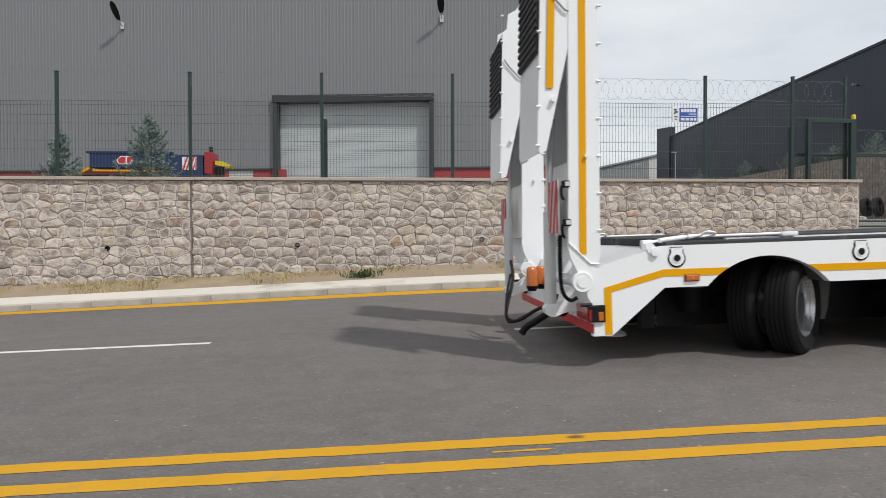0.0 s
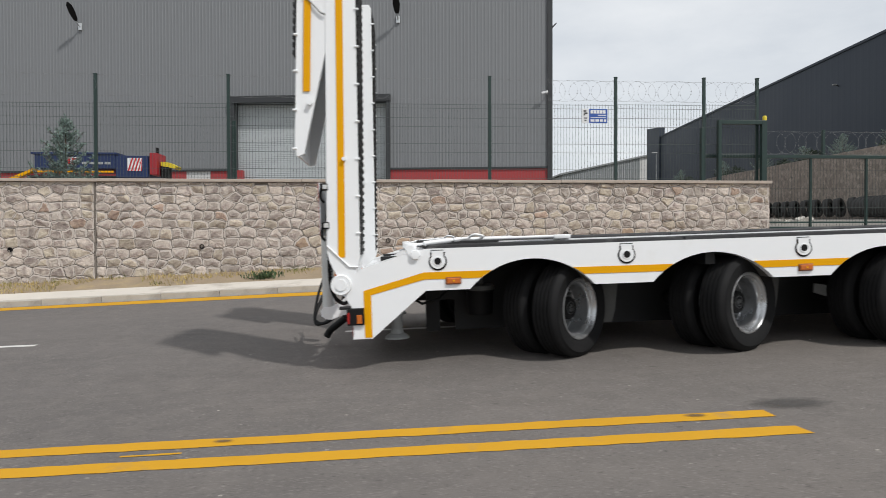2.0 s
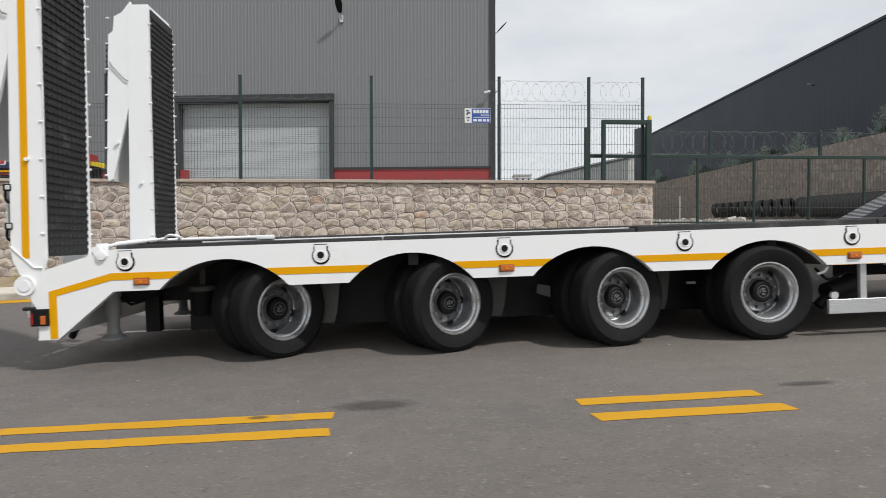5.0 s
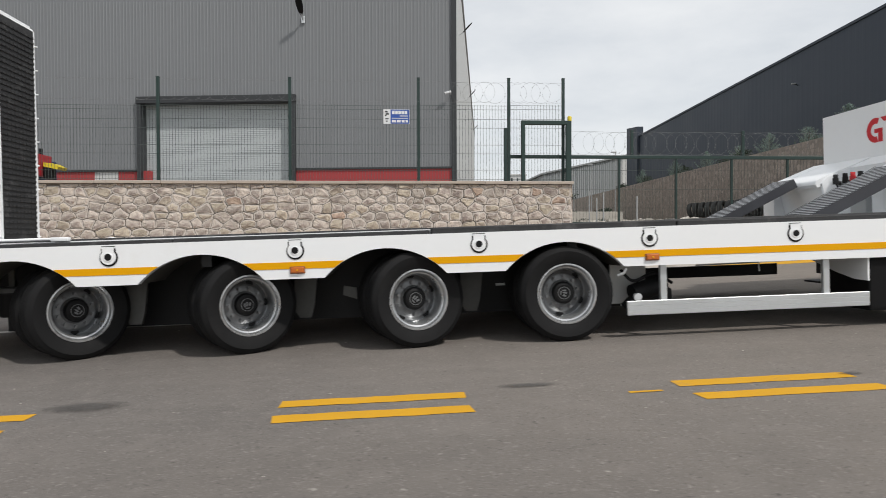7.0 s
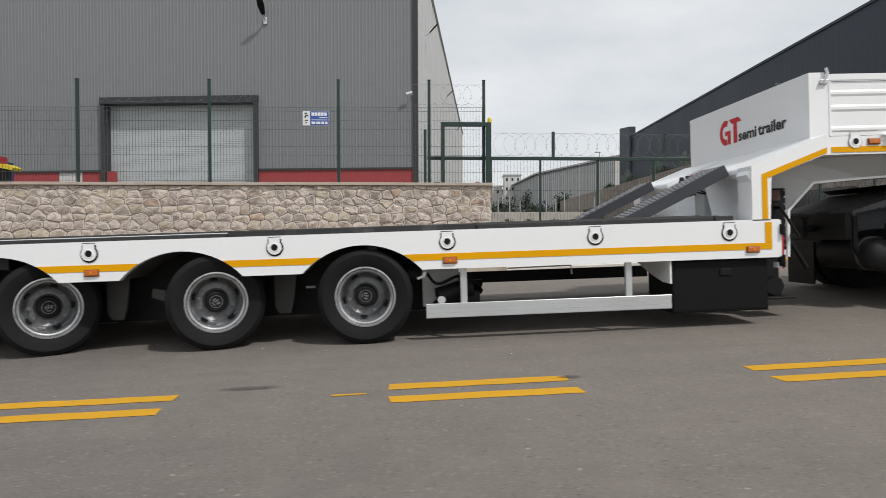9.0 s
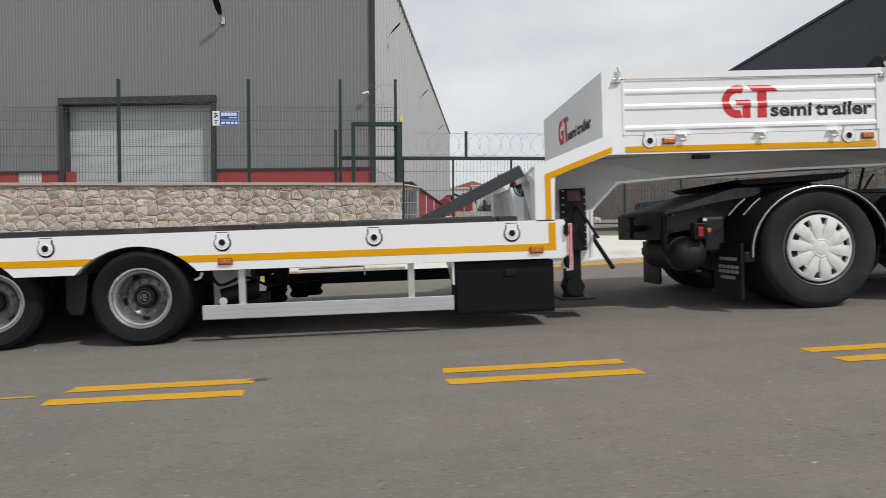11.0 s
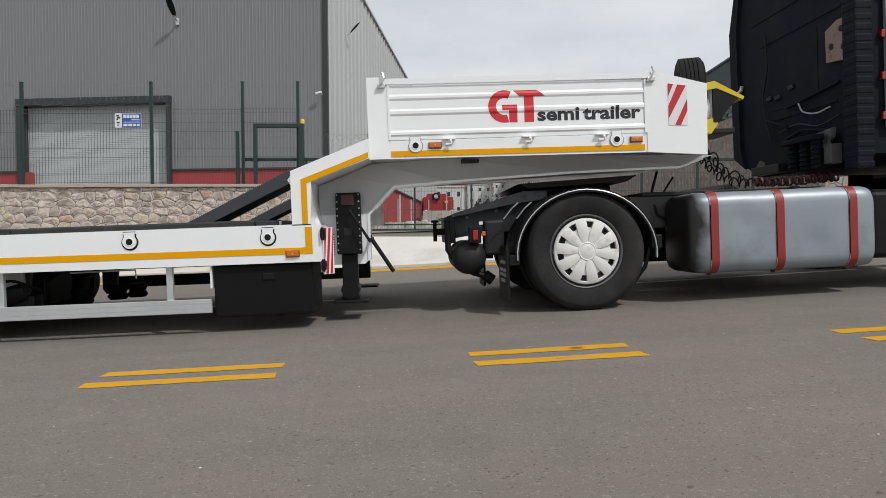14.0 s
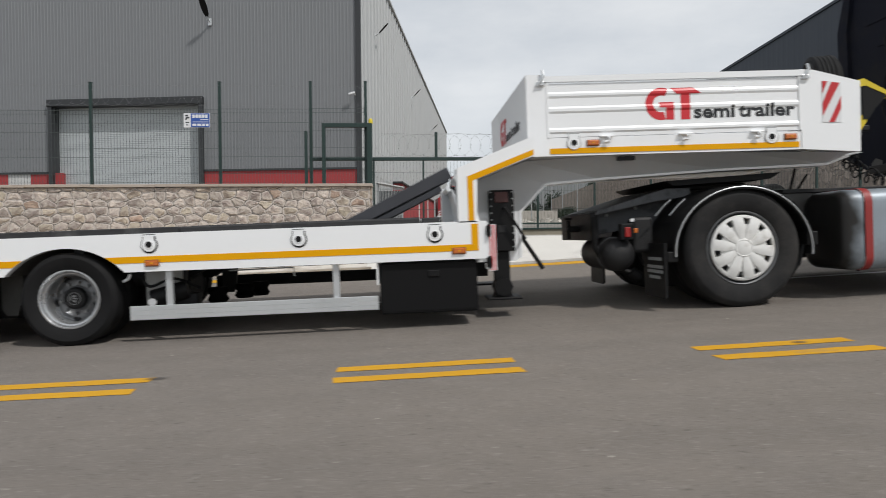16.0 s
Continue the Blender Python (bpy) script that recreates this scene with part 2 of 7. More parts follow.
def stone_face(name, base, dark, cell):
    """Far rubble walling: stones and joints in relief."""
    m = material(name, base, 0.92, vary=0.25, scale=3, fine=14)
    nt = m.node_tree
    b = nt.nodes["Principled BSDF"]
    tc = nt.nodes.new("ShaderNodeTexCoord")
    vo = nt.nodes.new("ShaderNodeTexVoronoi")
    vo.feature = "DISTANCE_TO_EDGE"
    vo.inputs["Scale"].default_value = cell
    vc = nt.nodes.new("ShaderNodeTexVoronoi")
    vc.inputs["Scale"].default_value = cell
    nt.links.new(tc.outputs["Object"], vo.inputs["Vector"])
    nt.links.new(tc.outputs["Object"], vc.inputs["Vector"])
    mr = nt.nodes.new("ShaderNodeMapRange")
    mr.inputs["From Min"].default_value, mr.inputs["From Max"].default_value = 0.02, 0.07
    nt.links.new(vo.outputs["Distance"], mr.inputs["Value"])
    src = b.inputs["Base Color"].links[0].from_socket
    hs = nt.nodes.new("ShaderNodeMix")
    hs.data_type, hs.blend_type = "RGBA", "MULTIPLY"
    hs.inputs[0].default_value = 0.5
    bw = nt.nodes.new("ShaderNodeRGBToBW")
    nt.links.new(vc.outputs["Color"], bw.inputs["Color"])
    nt.links.new(src, hs.inputs[6])
    nt.links.new(bw.outputs["Val"], hs.inputs[7])
    mx = nt.nodes.new("ShaderNodeMix")
    mx.data_type = "RGBA"
    mx.inputs[6].default_value = (*dark, 1)
    nt.links.new(mr.outputs["Result"], mx.inputs[0])
    nt.links.new(hs.outputs[2], mx.inputs[7])
    nt.links.new(mx.outputs[2], b.inputs["Base Color"])
    bp = nt.nodes.new("ShaderNodeBump")
    bp.inputs["Strength"].default_value, bp.inputs["Distance"].default_value = 0.8, 0.05
    nt.links.new(mr.outputs["Result"], bp.inputs["Height"])
    nt.links.new(bp.outputs["Normal"], b.inputs["Normal"])
    return m


def soft_stain():
    """A dark patch that fades out towards its rim."""
    m = material("stain", (0.075, 0.070, 0.066), 0.85, vary=0.2, scale=3, fine=60)
    nt = m.node_tree
    tc = nt.nodes.new("ShaderNodeTexCoord")
    gr = nt.nodes.new("ShaderNodeTexGradient")
    gr.gradient_type = "SPHERICAL"
    nz = nt.nodes.new("ShaderNodeTexNoise")
    nz.inputs["Scale"].default_value = 3.0
    ad = nt.nodes.new("ShaderNodeMath")
    ad.operation = "MULTIPLY_ADD"
    mr = nt.nodes.new("ShaderNodeMapRange")
    mr.inputs["From Min"].default_value, mr.inputs["From Max"].default_value = 0.35, 0.85
    mr.inputs["To Max"].default_value = 0.6
    nt.links.new(tc.outputs["Object"], gr.inputs["Vector"])
    nt.links.new(tc.outputs["Object"], nz.inputs["Vector"])
    nt.links.new(nz.outputs["Fac"], ad.inputs[0])
    ad.inputs[1].default_value = 0.6
    nt.links.new(gr.outputs["Fac"], ad.inputs[2])
    nt.links.new(ad.outputs[0], mr.inputs["Value"])
    nt.links.new(mr.outputs["Result"], nt.nodes["Principled BSDF"].inputs["Alpha"])
    return m


def asphalt():
    """Worn road surface: wide patches, streaks along the lane, and pale and dark chippings."""
    m = material("asphalt", (0.166, 0.150, 0.137), 0.88, vary=0.09, scale=0.3, fine=70, grain=0.16, bump=0.5, bump_scale=150, tint=(0.130, 0.120, 0.113), tint_scale=0.22, tint_from=0.45, tint_to=0.75, spec=0.3)
    nt = m.node_tree
    ln = nt.links.new
    b = nt.nodes["Principled BSDF"]
    src = b.inputs["Base Color"].links[0].from_socket
    tc = nt.nodes.new("ShaderNodeTexCoord")
    mp = nt.nodes.new("ShaderNodeMapping")
    mp.inputs["Scale"].default_value = (0.22, 2.4, 1.0)
    ln(tc.outputs["Object"], mp.inputs["Vector"])
    st = nt.nodes.new("ShaderNodeTexNoise")
    st.inputs["Scale"].default_value, st.inputs["Detail"].default_value = 1.3, 6.0
    ln(mp.outputs["Vector"], st.inputs["Vector"])
    k = nt.nodes.new("ShaderNodeMapRange")
    k.inputs["From Min"].default_value, k.inputs["From Max"].default_value = 0.3, 0.7
    k.inputs["To Min"].default_value, k.inputs["To Max"].default_value = 0.94, 1.05
    ln(st.outputs["Fac"], k.inputs["Value"])
    s1 = nt.nodes.new("ShaderNodeVectorMath")
    s1.operation = "SCALE"
    ln(src, s1.inputs[0])
    ln(k.outputs["Result"], s1.inputs["Scale"])
    # the surfacing turns paler and warmer further up the road
    sx = nt.nodes.new("ShaderNodeSeparateXYZ")
    ln(tc.outputs["Object"], sx.inputs[0])
    uphill = nt.nodes.new("ShaderNodeMapRange")
    uphill.inputs["From Min"].default_value, uphill.inputs["From Max"].default_value = -1.0, 13.0
    ln(sx.outputs["X"], uphill.inputs["Value"])
    hill_tint = nt.nodes.new("ShaderNodeMix")
    hill_tint.data_type = "RGBA"
    hill_tint.inputs[6].default_value, hill_tint.inputs[7].default_value = (0.87, 0.885, 0.92, 1), (1.19, 1.155, 1.09, 1)
    ln(uphill.outputs["Result"], hill_tint.inputs[0])
    tinted = nt.nodes.new("ShaderNodeMix")
    tinted.data_type, tinted.blend_type = "RGBA", "MULTIPLY"
    tinted.inputs[0].default_value = 1.0
    ln(s1.outputs[0], tinted.inputs[6])
    ln(hill_tint.outputs[2], tinted.inputs[7])
    col = tinted.outputs[2]
    for scale, lo, hi, most, c in ((5.5, 0.46, 0.66, 0.20, (0.235, 0.212, 0.192, 1)), (3.1, 0.50, 0.72, 0.18, (0.125, 0.113, 0.104, 1)), (95.0, 0.60, 0.72, 0.7, (0.34, 0.315, 0.29, 1)), (60.0, 0.63, 0.72, 0.8, (0.07, 0.065, 0.06, 1)),
                                   (34.0, 0.62, 0.74, 0.6, (0.30, 0.278, 0.255, 1)), (29.0, 0.66, 0.74, 0.7, (0.075, 0.068, 0.062, 1)), (19.0, 0.72, 0.78, 0.8, (0.38, 0.355, 0.32, 1))):
        nz = nt.nodes.new("ShaderNodeTexNoise")
        nz.inputs["Scale"].default_value, nz.inputs["Detail"].default_value, nz.inputs["Roughness"].default_value = scale, 2.0, 0.6
        ln(tc.outputs["Object"], nz.inputs["Vector"])
        mr = nt.nodes.new("ShaderNodeMapRange")
        mr.inputs["From Min"].default_value, mr.inputs["From Max"].default_value = lo, hi
        mr.inputs["To Max"].default_value = most
        ln(nz.outputs["Fac"], mr.inputs["Value"])
        mx = nt.nodes.new("ShaderNodeMix")
        mx.data_type = "RGBA"
        mx.inputs[7].default_value = c
        ln(mr.outputs["Result"], mx.inputs[0])
        ln(col, mx.inputs[6])
        col = mx.outputs[2]
    ln(col, b.inputs["Base Color"])
    return m


def sooted_tank():
    """Bare grey tank whose end next to the wheel is caked with black road dirt."""
    m = material("tank", (0.275, 0.314, 0.350), 0.46, metal=0.30, vary=0.06, scale=1.6, fine=24, bump=0.06, bump_scale=2.5, tint=(0.225, 0.245, 0.262), tint_scale=2.0)
    nt = m.node_tree
    ln = nt.links.new
    b = nt.nodes["Principled BSDF"]
    src = b.inputs["Base Color"].links[0].from_socket
    tc = nt.nodes.new("ShaderNodeTexCoord")
    sx = nt.nodes.new("ShaderNodeSeparateXYZ")
    nz = nt.nodes.new("ShaderNodeTexNoise")
    nz.inputs["Scale"].default_value, nz.inputs["Detail"].default_value = 3.5, 6.0
    ad = nt.nodes.new("ShaderNodeMath")
    ad.operation = "MULTIPLY_ADD"
    ad.inputs[1].default_value = 0.35
    mr = nt.nodes.new("ShaderNodeMapRange")
    mr.inputs["From Min"].default_value, mr.inputs["From Max"].default_value = 14.74, 14.90
    ln(tc.outputs["Object"], sx.inputs[0])
    ln(tc.outputs["Object"], nz.inputs["Vector"])
    ln(nz.outputs["Fac"], ad.inputs[0])
    ln(sx.outputs["X"], ad.inputs[2])
    ln(ad.outputs[0], mr.inputs["Value"])
    mx = nt.nodes.new("ShaderNodeMix")
    mx.data_type = "RGBA"
    mx.inputs[6].default_value = (0.022, 0.021, 0.020, 1)
    ln(mr.outputs["Result"], mx.inputs[0])
    ln(src, mx.inputs[7])
    ln(mx.outputs[2], b.inputs["Base Color"])
    return m


M["tank"] = sooted_tank()
M["asphalt"] = asphalt()
M["stain"] = soft_stain()
M["rubble"] = stone_face("rubble", (0.42, 0.36, 0.31), (0.25, 0.215, 0.19), 4.6)


def odd_stones(m, color, share, spread=7.31):
    """Gives a small share of the separate stones another colour."""
    nt = m.node_tree
    ln = nt.links.new
    b = nt.nodes["Principled BSDF"]
    src = b.inputs["Base Color"].links[0].from_socket
    oi, geo = nt.nodes.new("ShaderNodeObjectInfo"), nt.nodes.new("ShaderNodeNewGeometry")
    ad, fr, gt = (nt.nodes.new("ShaderNodeMath") for _ in range(3))
    ad.operation, fr.operation, gt.operation = "MULTIPLY_ADD", "FRACT", "LESS_THAN"
    ln(oi.outputs["Random"], ad.inputs[0])
    ad.inputs[1].default_value = spread
    ln(geo.outputs["Random Per Island"], ad.inputs[2])
    ln(ad.outputs[0], fr.inputs[0])
    ln(fr.outputs[0], gt.inputs[0])
    gt.inputs[1].default_value = share
    mx = nt.nodes.new("ShaderNodeMix")
    mx.data_type, mx.blend_type = "RGBA", "MULTIPLY"
    mx.inputs[7].default_value = (*color, 1)
    ln(gt.outputs[0], mx.inputs[0])
    ln(src, mx.inputs[6])
    ln(mx.outputs[2], b.inputs["Base Color"])


odd_stones(M["stone"], (1.0, 0.86, 0.77), 0.05)
odd_stones(M["stone"], (0.99, 0.985, 0.90), 0.22, 3.77)


# ---- mesh helpers ----
def box(bm, x0, x1, y0, y1, z0, z1, bevel=0.0):
    vs = [bm.verts.new((x, y, z)) for x in (x0, x1) for y in (y0, y1) for z in (z0, z1)]
    fs = [bm.faces.new([vs[i] for i in q]) for q in ((0, 1, 3, 2), (4, 6, 7, 5), (0, 4, 5, 1), (2, 3, 7, 6), (0, 2, 6, 4), (1, 5, 7, 3))]
    if bevel:
        es = list({e for f in fs for e in f.edges})
        bmesh.ops.bevel(bm, geom=es, offset=bevel, segments=2, affect="EDGES", profile=0.5)
    return bm


def prism(bm, pts, y0, y1, swap=False):
    """A polygon in x and z pushed along y (swap: a polygon in y and z pushed along x)."""
    def at(p, d):
        return (d, p[0], p[1]) if swap else (p[0], d, p[1])
    a = [bm.verts.new(at(p, y0)) for p in pts]
    b = [bm.verts.new(at(p, y1)) for p in pts]
    n = len(pts)
    bm.faces.new(a)
    bm.faces.new(b[::-1])
    for i in range(n):
        bm.faces.new((a[i], b[i], b[(i + 1) % n], a[(i + 1) % n]))
    return bm


def basis(d):
    d = Vector(d).normalized()
    u = d.cross(Vector((0, 0, 1)) if abs(d.z) < 0.9 else Vector((1, 0, 0))).normalized()
    return u, d.cross(u).normalized()


def rod(bm, p0, p1, r, seg=12, r1=None):
    p0, p1 = Vector(p0), Vector(p1)
    u, v = basis(p1 - p0)
    r1 = r if r1 is None else r1
    rings = [[bm.verts.new(p + k * (u * math.cos(a) + v * math.sin(a))) for a in (2 * math.pi * i / seg for i in range(seg))] for p, k in ((p0, r), (p1, r1))]
    for i in range(seg):
        bm.faces.new((rings[0][i], rings[0][(i + 1) % seg], rings[1][(i + 1) % seg], rings[1][i]))
    bm.faces.new(rings[0][::-1])
    bm.faces.new(rings[1])
    return bm


def tube(bm, pts, r, seg=8):
    pts = [Vector(p) for p in pts]
    prev = None
    up = None
    for i, p in enumerate(pts):
        d = (pts[min(i + 1, len(pts) - 1)] - pts[max(i - 1, 0)]).normalized()
        if up is None:
            up = basis(d)[0]
        up = (up - d * up.dot(d)).normalized()
        v = d.cross(up)
        ring = [bm.verts.new(p + r * (up * math.cos(a) + v * math.sin(a))) for a in (2 * math.pi * k / seg for k in range(seg))]
        if prev:
            for k in range(seg):
                bm.faces.new((prev[k], prev[(k + 1) % seg], ring[(k + 1) % seg], ring[k]))
        else:
            bm.faces.new(ring[::-1])
        prev = ring
    bm.faces.new(prev)
    return bm


def curve(pts, n=6):
    """A smooth run of points through the ones given."""
    p = [Vector(q) for q in pts]
    p = [2 * p[0] - p[1]] + p + [2 * p[-1] - p[-2]]
    out = []
    for a, b, c, d in zip(p, p[1:], p[2:], p[3:]):
        for k in range(n):
            t = k / n
            out.append(.5 * (2 * b + (c - a) * t + (2 * a - 5 * b + 4 * c - d) * t * t + (3 * b - a - 3 * c + d) * t ** 3))
    return out + [p[-2]]


def lathe(bm, prof, seg=32, m=None):
    """A profile of (radius, along) turned round the y axis."""
    rings = []
    for r, d in prof:
        if r < 1e-5:
            rings.append([bm.verts.new((0, d, 0))])
        else:
            rings.append([bm.verts.new((r * math.cos(a), d, r * math.sin(a))) for a in (2 * math.pi * k / seg for k in range(seg))])
    for a, b in zip(rings, rings[1:]):
        for k in range(seg):
            q = [a[k % len(a)], a[(k + 1) % len(a)], b[(k + 1) % len(b)], b[k % len(b)]]
            q = [v for i, v in enumerate(q) if v not in q[:i]]
            if len(q) > 2:
                bm.faces.new(q)
    if m:
        bmesh.ops.transform(bm, matrix=m, verts=[v for r in rings for v in r])
    return bm


def finish(bm, name, mat, smooth=False):
    me = bpy.data.meshes.new(name)
    bmesh.ops.recalc_face_normals(bm, faces=bm.faces)
    bm.to_mesh(me)
    bm.free()
    me.materials.append(mat if not isinstance(mat, str) else M[mat])
    if smooth:
        me.polygons.foreach_set("use_smooth", [True] * len(me.polygons))
        me.set_sharp_from_angle(angle=radians(38))
    return me


def part(name, bm, mat, parent, label="", smooth=False, kind="", at=None):
    ob = new(name, finish(bm, name, mat, smooth))
    ob.parent = parent
    if at is not None:
        ob.matrix_basis = at
    return tagged(ob, label, kind=kind)


def thing(name, label, category, group="", kind="", at=None):
    e = new(name)
    e.empty_display_size = 0.2
    if at is not None:
        e.matrix_basis = at
    return tagged(e, label, category, group, kind)


def solid(name, bm, mat, label, category="", kind="", group="", smooth=False, at=None):
    ob = new(name, finish(bm, name, mat, smooth))
    if at is not None:
        ob.matrix_basis = at
    return tagged(ob, label, category, group, kind)


def B():
    return bmesh.new()


def letters(name, text, size, mat, parent, m, label="", bold=0.0, squeeze=1.0, depth=0.002):
    cu = bpy.data.curves.new(name, "FONT")
    cu.body, cu.size, cu.extrude, cu.offset = text, size, depth, bold
    cu.resolution_u = 3
    tmp = bpy.data.objects.new("tmp", cu)
    scene.collection.objects.link(tmp)
    bpy.context.view_layer.update()
    me = bpy.data.meshes.new_from_object(tmp.evaluated_get(bpy.context.evaluated_depsgraph_get()))
    bpy.data.objects.remove(tmp)
    me.transform(Matrix.Diagonal((squeeze, 1, 1, 1)))
    me.materials.clear()
    me.materials.append(M[mat])
    me.name = name
    ob = new(name, me)
    ob.parent, ob.matrix_basis = parent, m
    return tagged(ob, label)


# ---- ground, road, kerb ----
def road_z(x, y):
    x = max(min(x, 90), -90)
    y = max(min(y, 12.0), -8)
    k = min(max(0.0, x - 7.0), 8.0)
    z = -0.14 + 0.031 * x + 0.0012 * k * k + max(0.0, x - 15.0) * 0.0192 + 0.0009 * max(min(x, 20), -20) * max(0.0, y - 5.1)
    # crossfall, which flattens out up the road, and the gutter that rises to the kerb
    z += 0.010 * (y - 5.1) * (1.0 if y > 5.1 else 1 - 0.7 * min(max((x - 4) / 4, 0.0), 1.0))
    f = min(max((y - 9.3) / 2.2, 0.0), 1.0)
    return z + f * f * (0.092 + 0.008 * max(min(x, 0.0), -9.0) - 0.0025 * min(max(x, 0.0), 12.0))


def yard_z(x, y):
    return 1.05 + 0.03 * (max(min(x, 34), -20) - 10) + 0.022 * (min(y, 160.0) - 13.3)


def ground_z(x, y):
    low = road_z(x, min(y, 11.5)) - 0.35
    return low if y < 13.3 else yard_z(x, y)


def sheet(name, xs, ys, zf, mat, label, category, kind="structure"):
    bm = B()
    g = [[bm.verts.new((x, y, zf(x, y))) for y in ys] for x in xs]
    for i in range(len(xs) - 1):
        for j in range(len(ys) - 1):
            bm.faces.new((g[i][j], g[i + 1][j], g[i + 1][j + 1], g[i][j + 1]))
    return solid(name, bm, mat, label, category, kind, smooth=True)


GX = [-900, -400, -150, -90] + list(range(-60, 61, 4)) + [90, 150, 400, 900]
GY = [-900, -300, -80, -30, -12, 11.5, 13.25, 13.5, 16, 22, 32, 60, 100, 160, 300, 1200]
sheet("ground", GX, GY, ground_z, "ground", "dry bare earth ground rising behind the yard", "ground")
sheet("road", list(range(-90, -14, 4)) + [-14 + 0.5 * i for i in range(73)] + list(range(26, 91, 4)), [-11, -6, -2, 1, 3, 5.1, 7, 9.3, 9.9, 10.5, 10.9, 11.13, 11.30, 11.47, 11.56], road_z, "asphalt", "grey worn asphalt road climbing gently", "road")
sheet("yard", [-60, -20, -10, 9.7, 18, 23.6], [13.55, 18, 24, 32, 45, 62], lambda x, y: yard_z(x, y) + 0.02, "yard", "dusty grey yard surface behind the wall", "yard")


def stripe(name, x0, x1, y, w, mat, label, ends=0.0):
    bm = B()
    n = max(1, int((x1 - x0) / 0.10))
    rows_ = []
    for i in range(n + 1):
        f = i / n
        xa, xb = x0 + (x1 - x0) * f, x0 + (x1 - x0) * f + ends
        j0, j1 = random.uniform(-.006, .006), random.uniform(-.006, .006)
        rows_.append((bm.verts.new((xb, y - w / 2 + j0, road_z(xb, y - w / 2) + 0.0026)), bm.verts.new((xa, y + w / 2 + j1, road_z(xa, y + w / 2) + 0.0026))))
    for a, b in zip(rows_, rows_[1:]):
        bm.faces.new((a[0], b[0], b[1], a[1]))
    return solid(name, bm, mat, label, "road marking", "structure")


for yy, e in ((3.45, 0.0), (3.14, 0.02)):
    stripe("road_line", -60, 3.97, yy, 0.135, "road_yellow", "solid yellow centre line painted on asphalt", e)
    for a, b in ((5.36, 6.43), (7.69, 8.78), (9.93, 11.06), (12.25, 13.29), (14.70, 15.8), (17.0, 18.1)):
        stripe("road_line", a, b, yy, 0.145, "road_yellow", "short dash of yellow centre line on asphalt", e)
stripe("road_line", 7.36, 7.56, 3.31, 0.035, "road_yellow", "stray lick of yellow road paint", 0.0)
stripe("road_line", 0.48, 0.78, 3.30, 0.022, "road_yellow", "stray lick of yellow road paint", 0.0)
stripe("road_line", -60, 60, 11.30, 0.34, "road_yellow", "yellow edge line beside the kerb")
for i in range(-4, 8):
    stripe("lane_line", -5.2 + i * 6.5, -2.0 + i * 6.5, 7.26, 0.11, "road_white", "white broken lane line on asphalt")


def blot(x, y, rx, ry, label):
    bm = B()
    bm.faces.new([bm.verts.new((math.cos(2 * math.pi * k / 28), math.sin(2 * math.pi * k / 28), 0)) for k in range(28)])
    slope = Matrix.Rotation(-math.atan(road_z(x + .5, y) - road_z(x - .5, y)), 4, "Y")
    solid("stain", bm, "stain", label, "stain", "structure", at=Matrix.Translation((x, y, road_z(x, y) + .006)) @ slope @ Matrix.Diagonal((rx * 1.25, ry * 1.4, 1, 1)))


blot(4.19, 3.62, 0.22, 0.10, "dark oil stain on asphalt")
blot(3.55, 3.47, 0.06, 0.03, "small dark spot on yellow line")
blot(0.95, 3.46, 0.05, 0.025, "small dark spot on yellow line")
blot(8.8, 3.47, 0.07, 0.035, "small dark spot on yellow line")
blot(6.83, 3.60, 0.18, 0.045, "faint dark stain on asphalt")
blot(12.95, 3.44, 0.05, 0.035, "small dark spot on yellow line")

bm = B()
q = random.Random(31)
for i in range(60):
    x, y, k = q.uniform(-3, 17), q.uniform(1.2, 9.0), q.uniform(.002, .0055)
    z = road_z(x, y)
    bmesh.ops.create_icosphere(bm, subdivisions=1, radius=k, matrix=Matrix.Translation((x, y, z + k * .3)) @ Matrix.Diagonal((q.uniform(.8, 1.5), q.uniform(.8, 1.5), .7, 1)))
solid("pebbles", bm, "pavement", "loose pale grit on the asphalt", "pebbles", "stuff")

# kerb stones, pavement strip and earth strip under the wall
WALL_END = 9.60
KX0, KX1 = -16.0, 9.5


def profile_sheet(name, x0, x1, cuts, mat, label, category):
    """A strip along x whose cross-section is (y, height over the road) pairs."""
    xs = [x0 + (x1 - x0) * i / 40 for i in range(41)]
    bm = B()
    g = [[bm.verts.new((x, y, road_z(x, 11.5) + h)) for y, h in cuts] for x in xs]
    for i in range(40):
        for j in range(len(cuts) - 1):
            bm.faces.new((g[i][j], g[i + 1][j], g[i + 1][j + 1], g[i][j + 1]))
    return solid(name, bm, mat, label, category, "structure", smooth=False)


profile_sheet("pavement", -60, 9.6, [(11.70, -0.05), (11.70, 0.112), (12.30, 0.19), (12.30, 0.02)], "pavement", "narrow pale concrete pavement behind the kerb", "pavement")


def dirt_z(x, y):
    f = (y - 12.28) / 0.92
    return road_z(x, 11.5) + 0.175 + 0.19 * f + 0.035 * noise.noise((x * 1.3, y * 2.0, 0)) * min(1, 3 * f) + 0.02 * noise.noise((x * 5, y * 5, 3)) * min(1, 3 * f)


